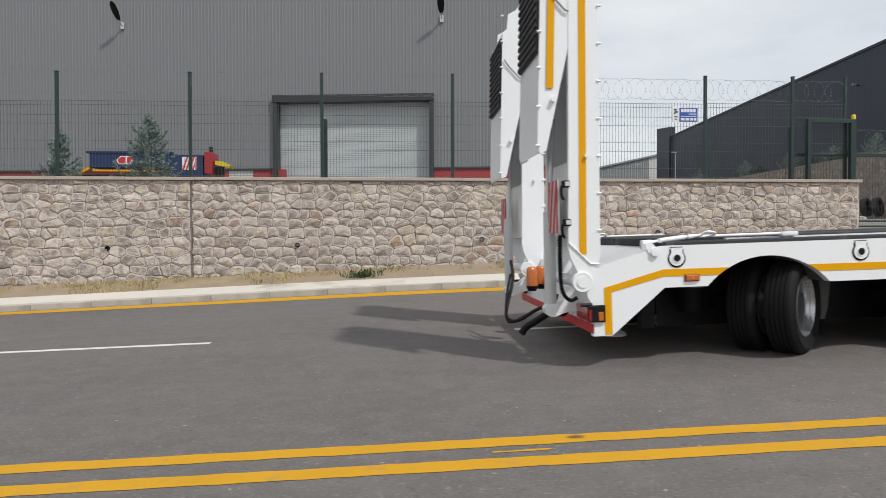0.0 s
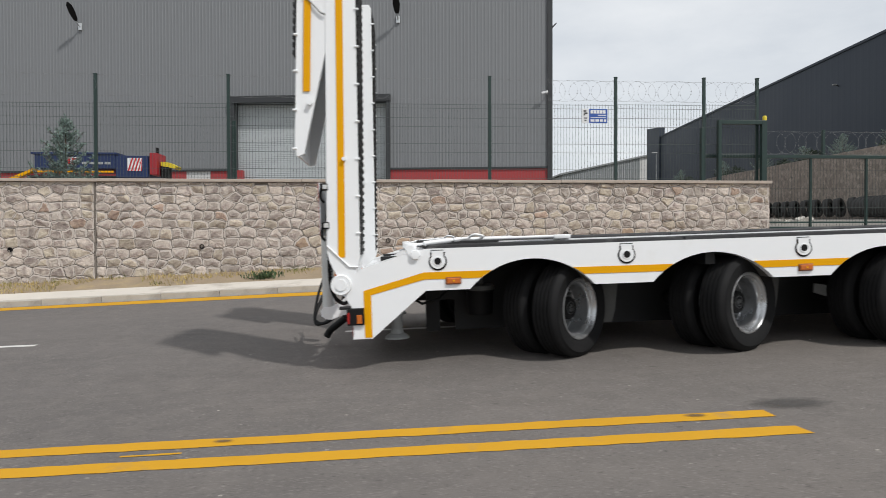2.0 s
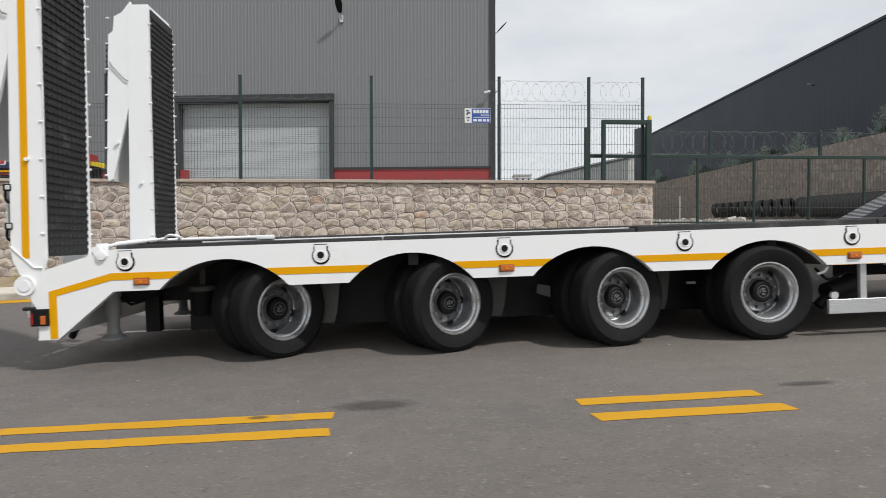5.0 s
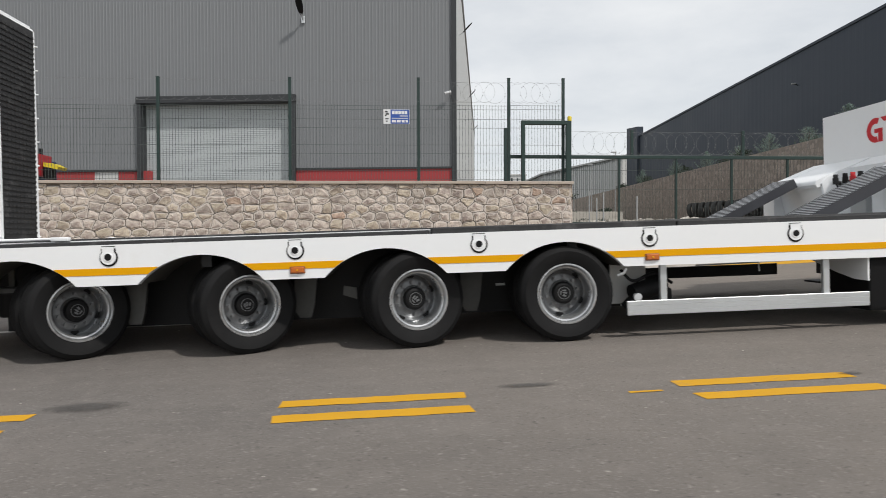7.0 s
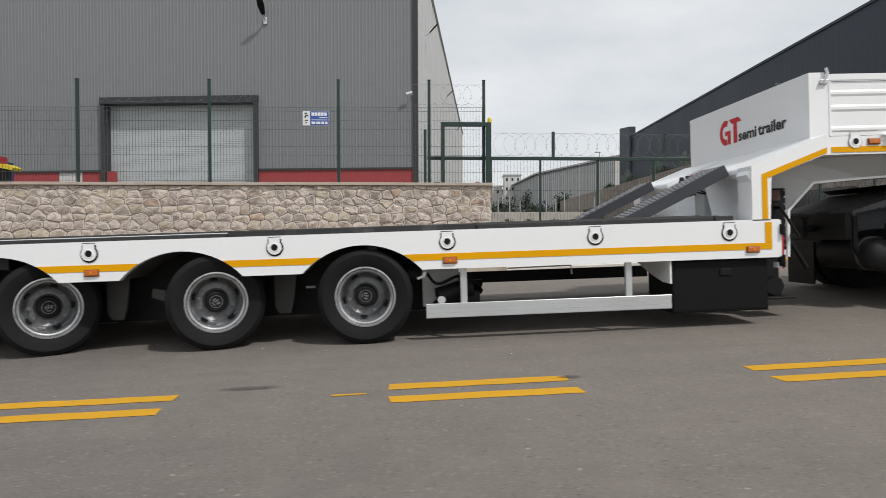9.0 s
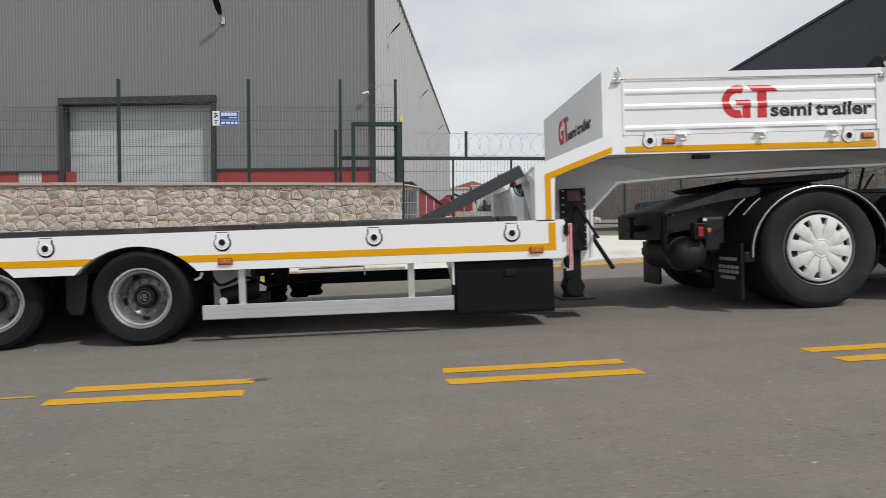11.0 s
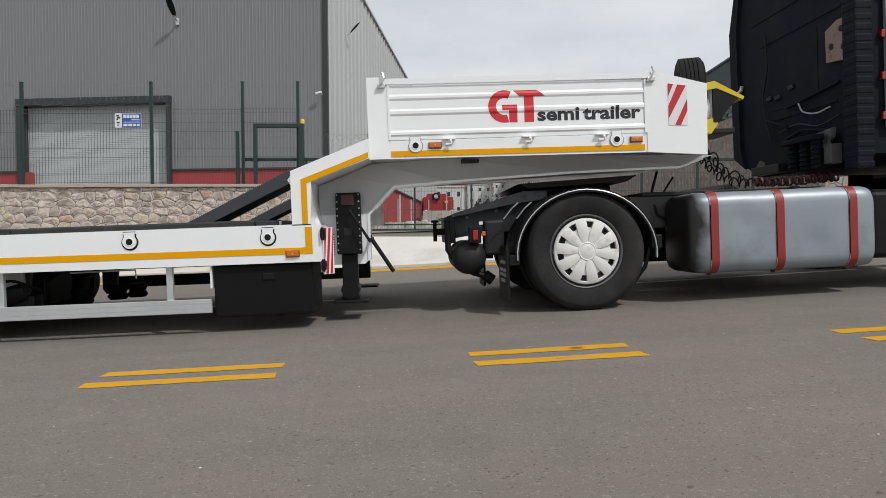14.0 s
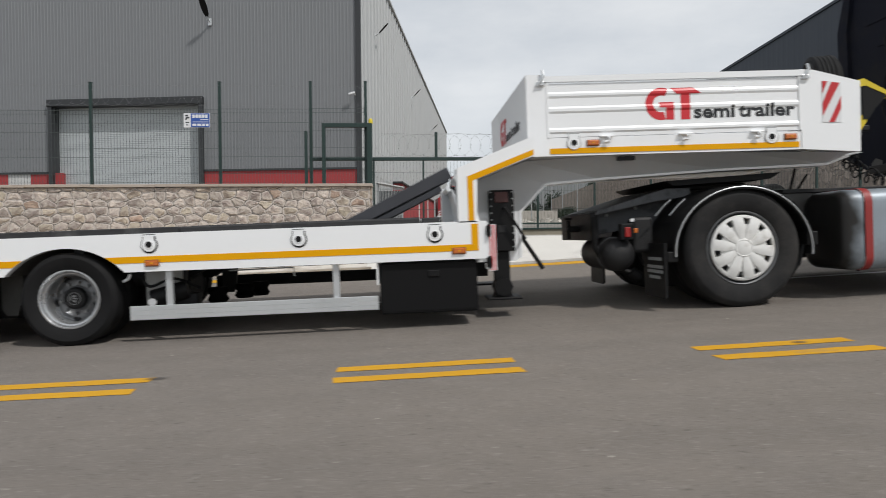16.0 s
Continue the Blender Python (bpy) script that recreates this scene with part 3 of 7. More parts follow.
sheet("earth_strip", [-20 + 0.2 * i for i in range(149)], [12.28 + 0.115 * i for i in range(9)], dirt_z, "dirt", "dry earth strip with patchy grass under the wall", "earth")
kerb_root = thing("kerb", "row of worn concrete kerb stones", "kerb", kind="structure")
x = -20.0
while x < KX1 - 0.4:
    L = 0.99
    bm = B()
    box(bm, 0, L - 0.005, -0.075, 0.075, -0.12, 0.11, 0.007)
    part("kerb_stone", bm, "kerb", kerb_root, at=pose(x, 11.625, road_z(x, 11.5) + random.uniform(-.004, .004), 0, -1.78, random.uniform(-.3, .3)))
    x += L
# concrete ramp up to the gate, and the kerb line beyond
bm = B()
xs = [9.6 + 0.8 * i for i in range(26)]
g = []
for x in xs:
    zr = road_z(x, 11.5)
    zt = max(1.04, zr + 0.35)
    g.append([bm.verts.new((x, y, z)) for y, z in ((11.56, zr - 0.1), (11.56, zr + 0.05), (11.75, zr + 0.10), (13.2, zt - 0.02), (13.6, zt), (13.6, zr - 0.1))])
for a, b in zip(g, g[1:]):
    for j in range(5):
        bm.faces.new((a[j], b[j], b[j + 1], a[j + 1]))
solid("gate_apron", bm, "concrete", "pale sloping concrete apron before the gate", "apron", "structure")

# weeds
bm = B()
for i in range(7500):
    x = random.uniform(-14, 9.4)
    y = random.uniform(12.32, 13.12)
    dens = noise.noise((x * 0.5, y * 0.9, 8)) + 0.35 * noise.noise((x * 2.1, y, 1)) + (0.25 if y > 12.75 else -0.05)
    if dens < 0.16:
        continue
    h = random.uniform(0.025, 0.10) * (1.5 if random.random() < .08 else 1)
    a = random.uniform(0, 6.28)
    z = dirt_z(x, y)
    ox, oy = 0.009 * math.cos(a), 0.009 * math.sin(a)
    lx, ly = random.uniform(-.05, .05), random.uniform(-.05, .03)
    bm.faces.new([bm.verts.new(p) for p in ((x - ox, y - oy, z - .01), (x + ox, y + oy, z - .01), (x + lx, y + ly, z + h))])
solid("grass", bm, "dry_grass", "patchy dry yellow and green grass tufts", "grass", "stuff")
bm = B()
for i in range(160):
    x, y = -0.62 + random.gauss(0, .16), 12.55 + random.gauss(0, .07)
    z, a = dirt_z(x, y), random.uniform(0, 6.28)
    r, h = random.uniform(.02, .045), random.uniform(.02, .12)
    c, s_ = math.cos(a) * r, math.sin(a) * r
    bm.faces.new([bm.verts.new(p) for p in ((x, y, z), (x + c - s_ * .5, y + s_ + c * .5, z + h), (x + 1.6 * c, y + 1.6 * s_, z + h * 1.1), (x + c + s_ * .5, y + s_ - c * .5, z + h * .9))])
solid("weed", bm, "leaf", "low green broadleaf weed in dry earth", "weed", "stuff")

# ---- stone wall with coping ----
WY = 13.15
WALL_L = -13.0
WTOP = 2.075


def wall_base(x):
    return road_z(x, 11.5) + 0.36 - 0.12


bm = B()
prism(bm, [(WALL_L, wall_base(WALL_L) - 0.5), (WALL_END, wall_base(WALL_END) - 0.5), (WALL_END, WTOP), (WALL_L, WTOP)], WY + 0.022, WY + 0.5)
wall = solid("stone_wall", bm, "mortar", "low retaining wall of pinkish grey rubble stone with recessed joints", "wall", "structure")
cop_root = thing("wall_coping", "thin stone coping slabs on top of wall", "coping", kind="structure")
x = WALL_L
while x < WALL_END:
    L = min(1.3, WALL_END + 0.05 - x)
    bm = B()
    box(bm, 0, L - 0.006, WY - 0.05, WY + 0.55, WTOP, WTOP + 0.06, 0.008)
    part("coping_slab", bm, "coping", cop_root, at=pose(x, 0, random.uniform(-.003, .003)))
    x += L
bm = B()
box(bm, -3.980, -3.962, WY + 0.002, WY + 0.03, wall_base(-4), WTOP)
part("joint_strip", bm, "mortar", wall, "dark vertical movement joint")
for hx, hz in ((-9.2, 0.66), (-5.55, 0.76), (-1.94, 0.81), (1.70, 0.92), (5.3, 1.05)):
    bm = B()
    lathe(bm, [(0.045, -0.03), (0.045, 0.05), (0.035, 0.05), (0.035, -0.03), (0.045, -0.03)], 16, Matrix.Translation((hx, WY, hz)))
    lathe(bm, [(0, 0.0), (0.036, 0.0)], 16, Matrix.Translation((hx, WY + 0.005, hz)))
    part("drain_pipe", bm, "black_plastic", wall, "dark weep pipe")


def clip(poly, px, pz, nx, nz):
    out = []
    for i, a in enumerate(poly):
        b = poly[(i + 1) % len(poly)]
        da, db = (a[0] - px) * nx + (a[1] - pz) * nz, (b[0] - px) * nx + (b[1] - pz) * nz
        if da <= 0:
            out.append(a)
        if (da < 0 < db) or (db < 0 < da):
            f = da / (da - db)
            out.append((a[0] + f * (b[0] - a[0]), a[1] + f * (b[1] - a[1])))
    return out


rs = random.Random(4)
seeds = []
z = -0.45
row = 0
while z < WTOP + 0.1:
    x = WALL_L - 0.3
    while x < WALL_END + 0.4:
        w = rs.choice((rs.uniform(0.13, 0.22), rs.uniform(0.22, 0.32), rs.uniform(0.30, 0.44)))
        seeds.append((x + w / 2 + rs.uniform(-.03, .03), z + rs.uniform(-0.042, 0.042)))
        x += w
    z += rs.uniform(0.155, 0.215)


def stone_cell(i):
    sx, sz = seeds[i]
    poly = [(sx - .5, sz - .4), (sx + .5, sz - .4), (sx + .5, sz + .4), (sx - .5, sz + .4)]
    for j, (tx, tz) in enumerate(seeds):
        if j != i and abs(tx - sx) < 0.9 and abs(tz - sz) < 0.7 and (tx < -3.97) == (sx < -3.97):
            # upright distances count a little more, which flattens the stones
            nx, nz = tx - sx, (tz - sz) * 1.9
            poly = clip(poly, (sx + tx) / 2, (sz + tz) / 2, nx, nz)
    lo = min(wall_base(sx) - 0.1, 9)
    for px, pz, nx, nz in ((0, WTOP - 0.004, 0, 1), (0, lo, 0, -1), (WALL_END, 0, 1, 0), (WALL_L, 0, -1, 0)):
        poly = clip(poly, px, pz, nx, nz)
        if len(poly) < 3:
            return []
    joint = -3.97
    if abs(sx - joint) < 0.6:
        poly = clip(poly, joint + (0.02 if sx > joint else -0.02), 0, *((-1, 0) if sx > joint else (1, 0)))
    return poly


def stone_mesh(bm, poly, r):
    cx, cz = sum(p[0] for p in poly) / len(poly), sum(p[1] for p in poly) / len(poly)
    size = min(max(p[0] for p in poly) - min(p[0] for p in poly), max(p[1] for p in poly) - min(p[1] for p in poly))
    if size < 0.05:
        return None
    # uneven edges, worn in the same way on both sides of a joint
    def worn(p, corner):
        q = (p[0] * 7.0, p[1] * 7.0, 0.0)
        k = 0.85 if corner else 1.0
        return (cx + (p[0] - cx) * (0.965 if corner else 1) + 0.022 * k * noise.noise(q), cz + (p[1] - cz) * (0.965 if corner else 1) + 0.018 * k * noise.noise((q[0], q[1], 5.5)))
    ring = []
    for a, b in zip(poly, poly[1:] + poly[:1]):
        L = math.hypot(b[0] - a[0], b[1] - a[1])
        if L < 0.035:
            ring.append(worn(((a[0] + b[0]) / 2, (a[1] + b[1]) / 2), True))
            continue
        ring.append(worn(a, True))
        n = 2 if L < 0.16 else 3
        ring += [worn((a[0] + (b[0] - a[0]) * k / n, a[1] + (b[1] - a[1]) * k / n), False) for k in range(1, n)]
    lift = r.uniform(0.012, 0.026)
    tilt = (r.uniform(-.09, .09), r.uniform(-.10, .10))
    gap = r.uniform(.001, .007)
    collar = r.uniform(.014, .036)
    layers = []
    for step, (inset, d) in enumerate(((gap, 0.012), (gap + .0015, -0.004), (collar, -0.006), (collar + .010, -lift))):
        vs = []
        for px, pz in ring:
            dx, dz = px - cx, pz - cz
            L = max(1e-4, math.hypot(dx, dz))
            k = max(0.25, 1 - (inset + (r.uniform(-.010, .020) if step > 1 else 0)) / L)
            dx, dz = dx * k, dz * k
            push = tilt[0] * dx + tilt[1] * dz + r.uniform(-.007, .007) if step == 3 else 0
            vs.append(bm.verts.new((dx, d + push, dz)))
        layers.append(vs)
    n = len(ring)
    for step, (a, b) in enumerate(zip(layers, layers[1:])):
        for i in range(n):
            bm.faces.new((a[i], a[(i + 1) % n], b[(i + 1) % n], b[i])).material_index = 1 if step < 2 else 0
    c = bm.verts.new((r.uniform(-.04, .04), -lift - r.uniform(-.008, .012), r.uniform(-.03, .03)))
    for i in range(n):
        bm.faces.new((layers[-1][i], layers[-1][(i + 1) % n], c))
    return cx, cz


def lay_stones():
    r = random.Random(11)
    rest = B()
    count = 0
    for i in range(len(seeds)):
        poly = stone_cell(i)
        if len(poly) < 3:
            continue
        if -4.0 < seeds[i][0] < 7.0 and seeds[i][1] > 0.35 and count < 300:
            bm = B()
            c = stone_mesh(bm, poly, r)
            if c:
                part("stone", bm, "stone", wall, at=pose(c[0], WY + 0.012, c[1])).data.materials.append(M["stone_mortar"])
                count += 1
            else:
                bm.free()
        else:
            tmp = B()
            c = stone_mesh(tmp, poly, r)
            if c:
                bmesh.ops.translate(tmp, verts=tmp.verts, vec=(c[0], WY + 0.012, c[1]))
                me = bpy.data.meshes.new("tmp")
                tmp.to_mesh(me)
                rest.from_mesh(me)
                bpy.data.meshes.remove(me)
            tmp.free()
    # the wall's squared end
    z = 0.3
    while z < WTOP - 0.05:
        h = r.uniform(.2, .3)
        box(rest, WALL_END - 0.02, WALL_END + 0.025, WY + 0.02, WY + 0.24, z, min(z + h - .015, WTOP), 0.01)
        box(rest, WALL_END - 0.02, WALL_END + 0.02, WY + 0.26, WY + 0.49, z, min(z + h - .015, WTOP), 0.01)
        z += h
    part("stones", rest, "stone", wall, kind="stuff").data.materials.append(M["stone_mortar"])


# ---- fence on the wall ----
FY = 13.46
fence = thing("fence", "dark green welded mesh fence with posts standing on the wall", "fence")
POSTS = (-14.6, -11.95, -9.25, -6.61, -4.07, -1.49, 1.14, 3.79, 6.44, 8.34, 9.50)
Z0 = WTOP + 0.06
for i, x in enumerate(POSTS):
    bm = B()
    top = 4.20 + 0.007 * (x + 7)
    box(bm, -.03, .03, -.03, .03, Z0, top, .006)
    box(bm, -.06, .06, -.06, .06, Z0, Z0 + .012)
    box(bm, -.034, .034, -.034, .034, top, top + .02, .004)
    part("post", bm, "fence_green", fence, at=pose(x, FY, 0))
for a, b in zip(POSTS, POSTS[1:]):
    top = 3.66 + 0.007 * (a + 7)
    bm = B()
    n = int((b - a - .08) / 0.062)
    for k in range(n + 1):
        x = a + .04 + (b - a - .08) * k / n
        box(bm, x - .0027, x + .0027, FY - .035, FY - .030, Z0 + .03, top)
    for zz in (0.02, 0.20, 0.55, 0.73, 1.08, 1.26, 1.46, 1.54):
        z = Z0 + .04 + zz * (top - Z0) / 1.60
        box(bm, a + .03, b - .03, FY - .040, FY - .034, z - .003, z + .003)
    part("mesh_panel", bm, "wire", fence, "thin green welded wire panel")


def coil(x0, x1, y, z, r, pitch, parent, name="razor_coil"):
    bm = B()
    q = random.Random(int(x0 * 10) + 7)
    for i in range(int((x1 - x0 - 2 * r) / pitch) + 1):
        cx, k, lean_ = x0 + r + i * pitch + q.uniform(-.02, .02), r * q.uniform(.93, 1.04), q.uniform(-.5, .5)
        pts = [(cx + k * math.cos(a), y + .04 * (-1) ** i + lean_ * .12 * math.cos(a), z + k * math.sin(a)) for a in (2 * math.pi * j / 22 for j in range(23))]
        tube(bm, pts, 0.0016, 3)
        for j in range(0, 22, 3):
            p = pts[j]
            box(bm, p[0] - .011, p[0] + .011, p[1] - .001, p[1] + .001, p[2] - .004, p[2] + .004)
    for zz in (z + r, z - r):
        tube(bm, [(x0 + (x1 - x0) * i / 24, y, zz + 0.012 * math.sin(i * 2.1)) for i in range(25)], 0.0022, 3)
    part(name, bm, "razor", parent, "loops of silver razor wire")


for a, b in ((-14.6, -6.6), (-6.6, 1.14), (1.14, 8.3), (8.34, 9.5)):
    coil(a, b, FY, 4.02, 0.21, 0.24, fence)

# blue and white sign on the fence; writing as plain bars
sign = thing("fence_sign", "small blue and white company sign wired to the fence", "sign")
bm = B()
box(bm, 5.71, 6.25, FY - .062, FY - .05, 3.34, 3.64, .003)
part("board", bm, "sign_white", sign)
bm = B()
box(bm, 5.86, 6.245, FY - .066, FY - .0625, 3.345, 3.635)
part("blue_field", bm, "sign_blue", sign)
for x0, x1, z0, z1 in ((5.89, 5.945, 3.54, 3.61), (5.955, 6.01, 3.54, 3.61), (6.02, 6.075, 3.54, 3.61), (6.085, 6.14, 3.54, 3.61), (6.15, 6.205, 3.54, 3.61),
                       (6.05, 6.22, 3.495, 3.512), (5.89, 6.22, 3.45, 3.462), (5.89, 5.97, 3.37, 3.42), (5.99, 6.07, 3.37, 3.42), (6.09, 6.15, 3.37, 3.42), (6.17, 6.22, 3.37, 3.42)):
    bm = B()
    box(bm, x0, x1, FY - .069, FY - .0665, z0, z1)
    part("white_bar", bm, "sign_white", sign)
for x0, x1, z0, z1 in ((5.745, 5.80, 3.575, 3.605), (5.76, 5.825, 3.53, 3.56), (5.745, 5.775, 3.50, 3.53), (5.75, 5.82, 3.435, 3.455), (5.76, 5.80, 3.385, 3.405)):
    bm = B()
    box(bm, x0, x1, FY - .066, FY - .0625, z0, z1)
    part("dark_mark", bm, "logo_black", sign)

# ---- sliding gate and its guide frame ----
gate = thing("sliding_gate", "long dark green sliding gate with mesh infill and razor wire", "gate")
GZ0, GZ1, GY_ = 1.16, 2.69, 13.50
bm = B()
box(bm, 8.30, 20.5, GY_ - .04, GY_ + .04, GZ1 - .04, GZ1 + .03, .006)
part("top_rail", bm, "fence_green", gate)
bm = B()
box(bm, 9.62, 20.5, GY_ - .04, GY_ + .04, GZ0 - .01, GZ0 + .03, .006)
part("bottom_rail", bm, "fence_green", gate)
bm = B()
box(bm, 9.62, 20.5, GY_ - .02, GY_ + .02, GZ0 + .105, GZ0 + .14, .004)
part("middle_rail", bm, "fence_green", gate)
GP = (9.66, 10.72, 11.97, 13.20, 14.45, 15.70, 16.95, 18.2, 19.45, 20.45)
for x in GP:
    bm = B()
    box(bm, x - .02, x + .02, GY_ - .03, GY_ + .03, GZ0 + .03, GZ1 - .04, .004)
    part("upright", bm, "fence_green", gate)
for a, b in zip(GP, GP[1:]):
    bm = B()
    n = int((b - a) / 0.07)
    for k in range(1, n):
        x = a + (b - a) * k / n
        box(bm, x - .002, x + .002, GY_ - .002, GY_ + .002, GZ0 + .03, GZ1 - .04)
    for z in (1.6, 2.0, 2.4):
        box(bm, a, b, GY_ - .006, GY_ - .002, z - .003, z + .003)
    part("mesh_infill", bm, "wire", gate)
for x in (11.0, 13.45, 15.9, 18.4):
    bm = B()
    box(bm, x - .03, x + .03, GY_ - .03, GY_ + .03, GZ1 + .03, 3.26, .004)
    part("wire_post", bm, "fence_green", gate)
coil(9.7, 20.4, GY_, 2.98, 0.24, 0.225, gate)
bm = B()
box(bm, 9.62, 26, GY_ - .30, GY_ - .26, GZ0 - .17, GZ0 - .135)
part("ground_track", bm, "steel_dark", gate, "thin dark steel track on the apron")
guide = thing("gate_guide", "dark green square gate guide portal with yellow warning lamp", "gate frame")
for nm, x0, x1, z0, z1 in (("upright", 8.585, 8.66, Z0, 3.42), ("upright", 9.53, 9.64, Z0, 3.42), ("crossbar", 8.66, 9.53, 3.335, 3.42), ("short_post", 8.22, 8.28, Z0, 3.26)):
    bm = B()
    box(bm, x0, x1, GY_ - .20, GY_ - .10, z0, z1, .006)
    part(nm, bm, "fence_green", guide)
bm = B()
lathe(bm, [(0, 0.11), (.03, .105), (.045, .08), (.045, 0.0), (0, 0)], 16, pose(9.61, GY_ - .15, 3.415, 90, 0, 0))
part("warning_lamp", bm, "yellow_paint", guide, "small yellow warning lamp", True)
gp = thing("fence_post", "short dark green steel post leaning by the fence", "post")
bm = B()
box(bm, -1.49, -1.41, FY + .25, FY + .33, Z0 - .3, 3.38, .006)
part("shaft", bm, "fence_green", gp)

# ---- grey warehouse ----
HEAD = 7.2
wh_at = pose(8.35, 27.56, 0, 0, 0, -HEAD)
warehouse = thing("warehouse", "large grey corrugated metal warehouse on a red painted plinth", "warehouse", at=wh_at)


def ribbed(bm, u0, u1, z0, z1, along_x, at, step=0.25, depth=0.009, top=None, low=None):
    """Trapezoid sheet: along local x at y = at (outside towards -y), or along y at x = at (outside +x)."""
    n = int(round((u1 - u0) / step))
    cols = []
    for i in range(n):
        u = u0 + (u1 - u0) * i / n
        for f, d in ((0, 0), (.52, 0), (.62, depth), (.90, depth)):
            w = u + f * (u1 - u0) / n
            zt = top(w) if top else z1
            zb = low(w) if low else z0
            cols.append([bm.verts.new((w, at - d, z) if along_x else (at + d, w, z)) for z in (zb, zt)])
    for a, b in zip(cols, cols[1:]):
        bm.faces.new((a[0], b[0], b[1], a[1]))


PLZ, WHL, DOOR0, DOOR1 = 3.96, 54.0, -13.6, -6.9


bm = B()
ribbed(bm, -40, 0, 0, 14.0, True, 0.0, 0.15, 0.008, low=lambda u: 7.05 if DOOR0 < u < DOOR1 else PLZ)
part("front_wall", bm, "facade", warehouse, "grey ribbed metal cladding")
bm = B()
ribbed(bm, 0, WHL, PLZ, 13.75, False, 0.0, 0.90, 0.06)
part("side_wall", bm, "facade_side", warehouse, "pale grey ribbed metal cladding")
bm = B()
prism(bm, [(0.7, 2.0), (WHL - .1, 2.0), (WHL - .1, 13.7), (0.7, 13.7)], -39.9, -0.06, swap=True)
part("core", bm, "trim_dark", warehouse)
bm = B()
prism(bm, [(-.1, 13.78), (WHL + .3, 13.78), (WHL + .3, 13.9), (-.1, 13.9)], -40.2, 0.14, swap=True)
part("roof", bm, "facade_side", warehouse)
bm = B()
box(bm, -.12, .09, -.09, .10, 1.6, 13.8)
part("corner_trim", bm, "trim_dark", warehouse, "dark corner flashing")
for u0, u1 in ((-40, -15.78), (-14.70, -13.3), (-6.95, 0.0)):
    bm = B()
    box(bm, u0, u1, 0.0, .3, -1.0, PLZ - .02)
    part("plinth", bm, "red_wall", warehouse, "red painted concrete plinth")
bm = B()
box(bm, -15.78, -14.70, 0.02, .3, -1.0, PLZ - .02)
part("plinth", bm, "light_wall", warehouse, "pale unpainted stretch of plinth")
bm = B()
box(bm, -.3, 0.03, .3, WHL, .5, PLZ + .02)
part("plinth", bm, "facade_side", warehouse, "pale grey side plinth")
bm = B()
box(bm, .02, .50, 9.2, 31.4, .5, 4.02)
part("red_annex", bm, "red_wall", warehouse, "low red painted wall along the warehouse side")
bm = B()
box(bm, 0, .62, 9.0, 31.6, 4.02, 4.12, .02)
part("annex_coping", bm, "trim_dark", warehouse)
for v in (18.0, 24.3):
    bm = B()
    box(bm, .50, .54, v, v + .45, .6, 3.95)
    part("pale_pier", bm, "light_wall", warehouse, "pale pier on the red wall")
for u0, u1 in ((-40, -13.75), (-6.8, -.12)):
    bm = B()
    box(bm, u0, u1, -.06, .0, PLZ - .05, PLZ + .03)
    part("drip_flashing", bm, "trim_dark", warehouse)
dr = thing("door_1", "closed pale grey roller shutter in a dark steel surround", "door", kind="structure", at=wh_at)
for nm, b4 in (("jamb", (-13.76, -13.58, -.18, .45, .6, 7.0)), ("jamb", (-6.98, -6.80, -.18, .45, .6, 7.0)), ("lintel", (-13.78, -6.78, -.22, .45, 6.82, 7.12))):
    bm = B()
    box(bm, *b4, .01)
    part(nm, bm, "trim_dark", dr)
bm = B()
box(bm, -13.58, -6.98, .36, .44, 2.0, 6.85)
for k in range(60):
    box(bm, -13.58, -6.98, .335, .37, 2.0 + k * .0825 + .008, 2.0 + (k + 1) * .0825 - .008)
part("shutter", bm, "shutter", dr, "pale grey slatted shutter")


def wall_lamp(at, label):
    t = thing("wall_lamp", label, "lamp", "lamps on the warehouse", at=at)
    bm = B()
    tube(bm, [(0, 0, 0), (0, -.10, .03), (0, -.30, .16)], .032, 8)
    part("arm", bm, "alu", t, "pale steel arm", True)
    bm = B()
    g = []
    for f, w, h in ((0, .05, .03), (.15, .11, .05), (.5, .15, .06), (.85, .13, .045), (1.0, .05, .02)):
        yy, zz = -.27 - .60 * f, .14 + .62 * f
        g.append([bm.verts.new(p) for p in ((-w, yy, zz), (-w * .6, yy, zz + h), (w * .6, yy, zz + h), (w, yy, zz), (w * .6, yy, zz - h * .5), (-w * .6, yy, zz - h * .5))])
    for a_, b_ in zip(g, g[1:]):
        for k in range(6):
            bm.faces.new((a_[k], a_[(k + 1) % 6], b_[(k + 1) % 6], b_[k]))
    bm.faces.new(g[0])
    bm.faces.new(g[-1])
    part("head", bm, "black_plastic", t, "flat dark leaf-shaped lamp head", True)
    bm = B()
    box(bm, -.08, .08, -.03, 0.02, -.15, .15, .01)
    part("base_plate", bm, "alu", t)
    return t


l1 = wall_lamp(wh_at @ pose(-20.47, -.05, 10.28), "dark street lamp head on a bent arm fixed to cladding")
copy_thing(l1, wh_at @ pose(-6.45, -.05, 10.3))
copy_thing(l1, wh_at @ pose(-34.5, -.05, 10.28))
for v in (3.7, 18.0, 32.5):
    copy_thing(l1, wh_at @ pose(.05, v, 10.65, 0, 0, 90) @ Matrix.Diagonal((.75, .75, .75, 1)))
cc = thing("security_camera", "small white security camera on the warehouse corner", "camera", at=wh_at)
bm = B()
box(bm, -.15, .13, -.05, .05, -.045, .045, .02)
part("housing", bm, "sign_white", cc, at=pose(-.25, -.28, 7.06, 0, -14, 0))
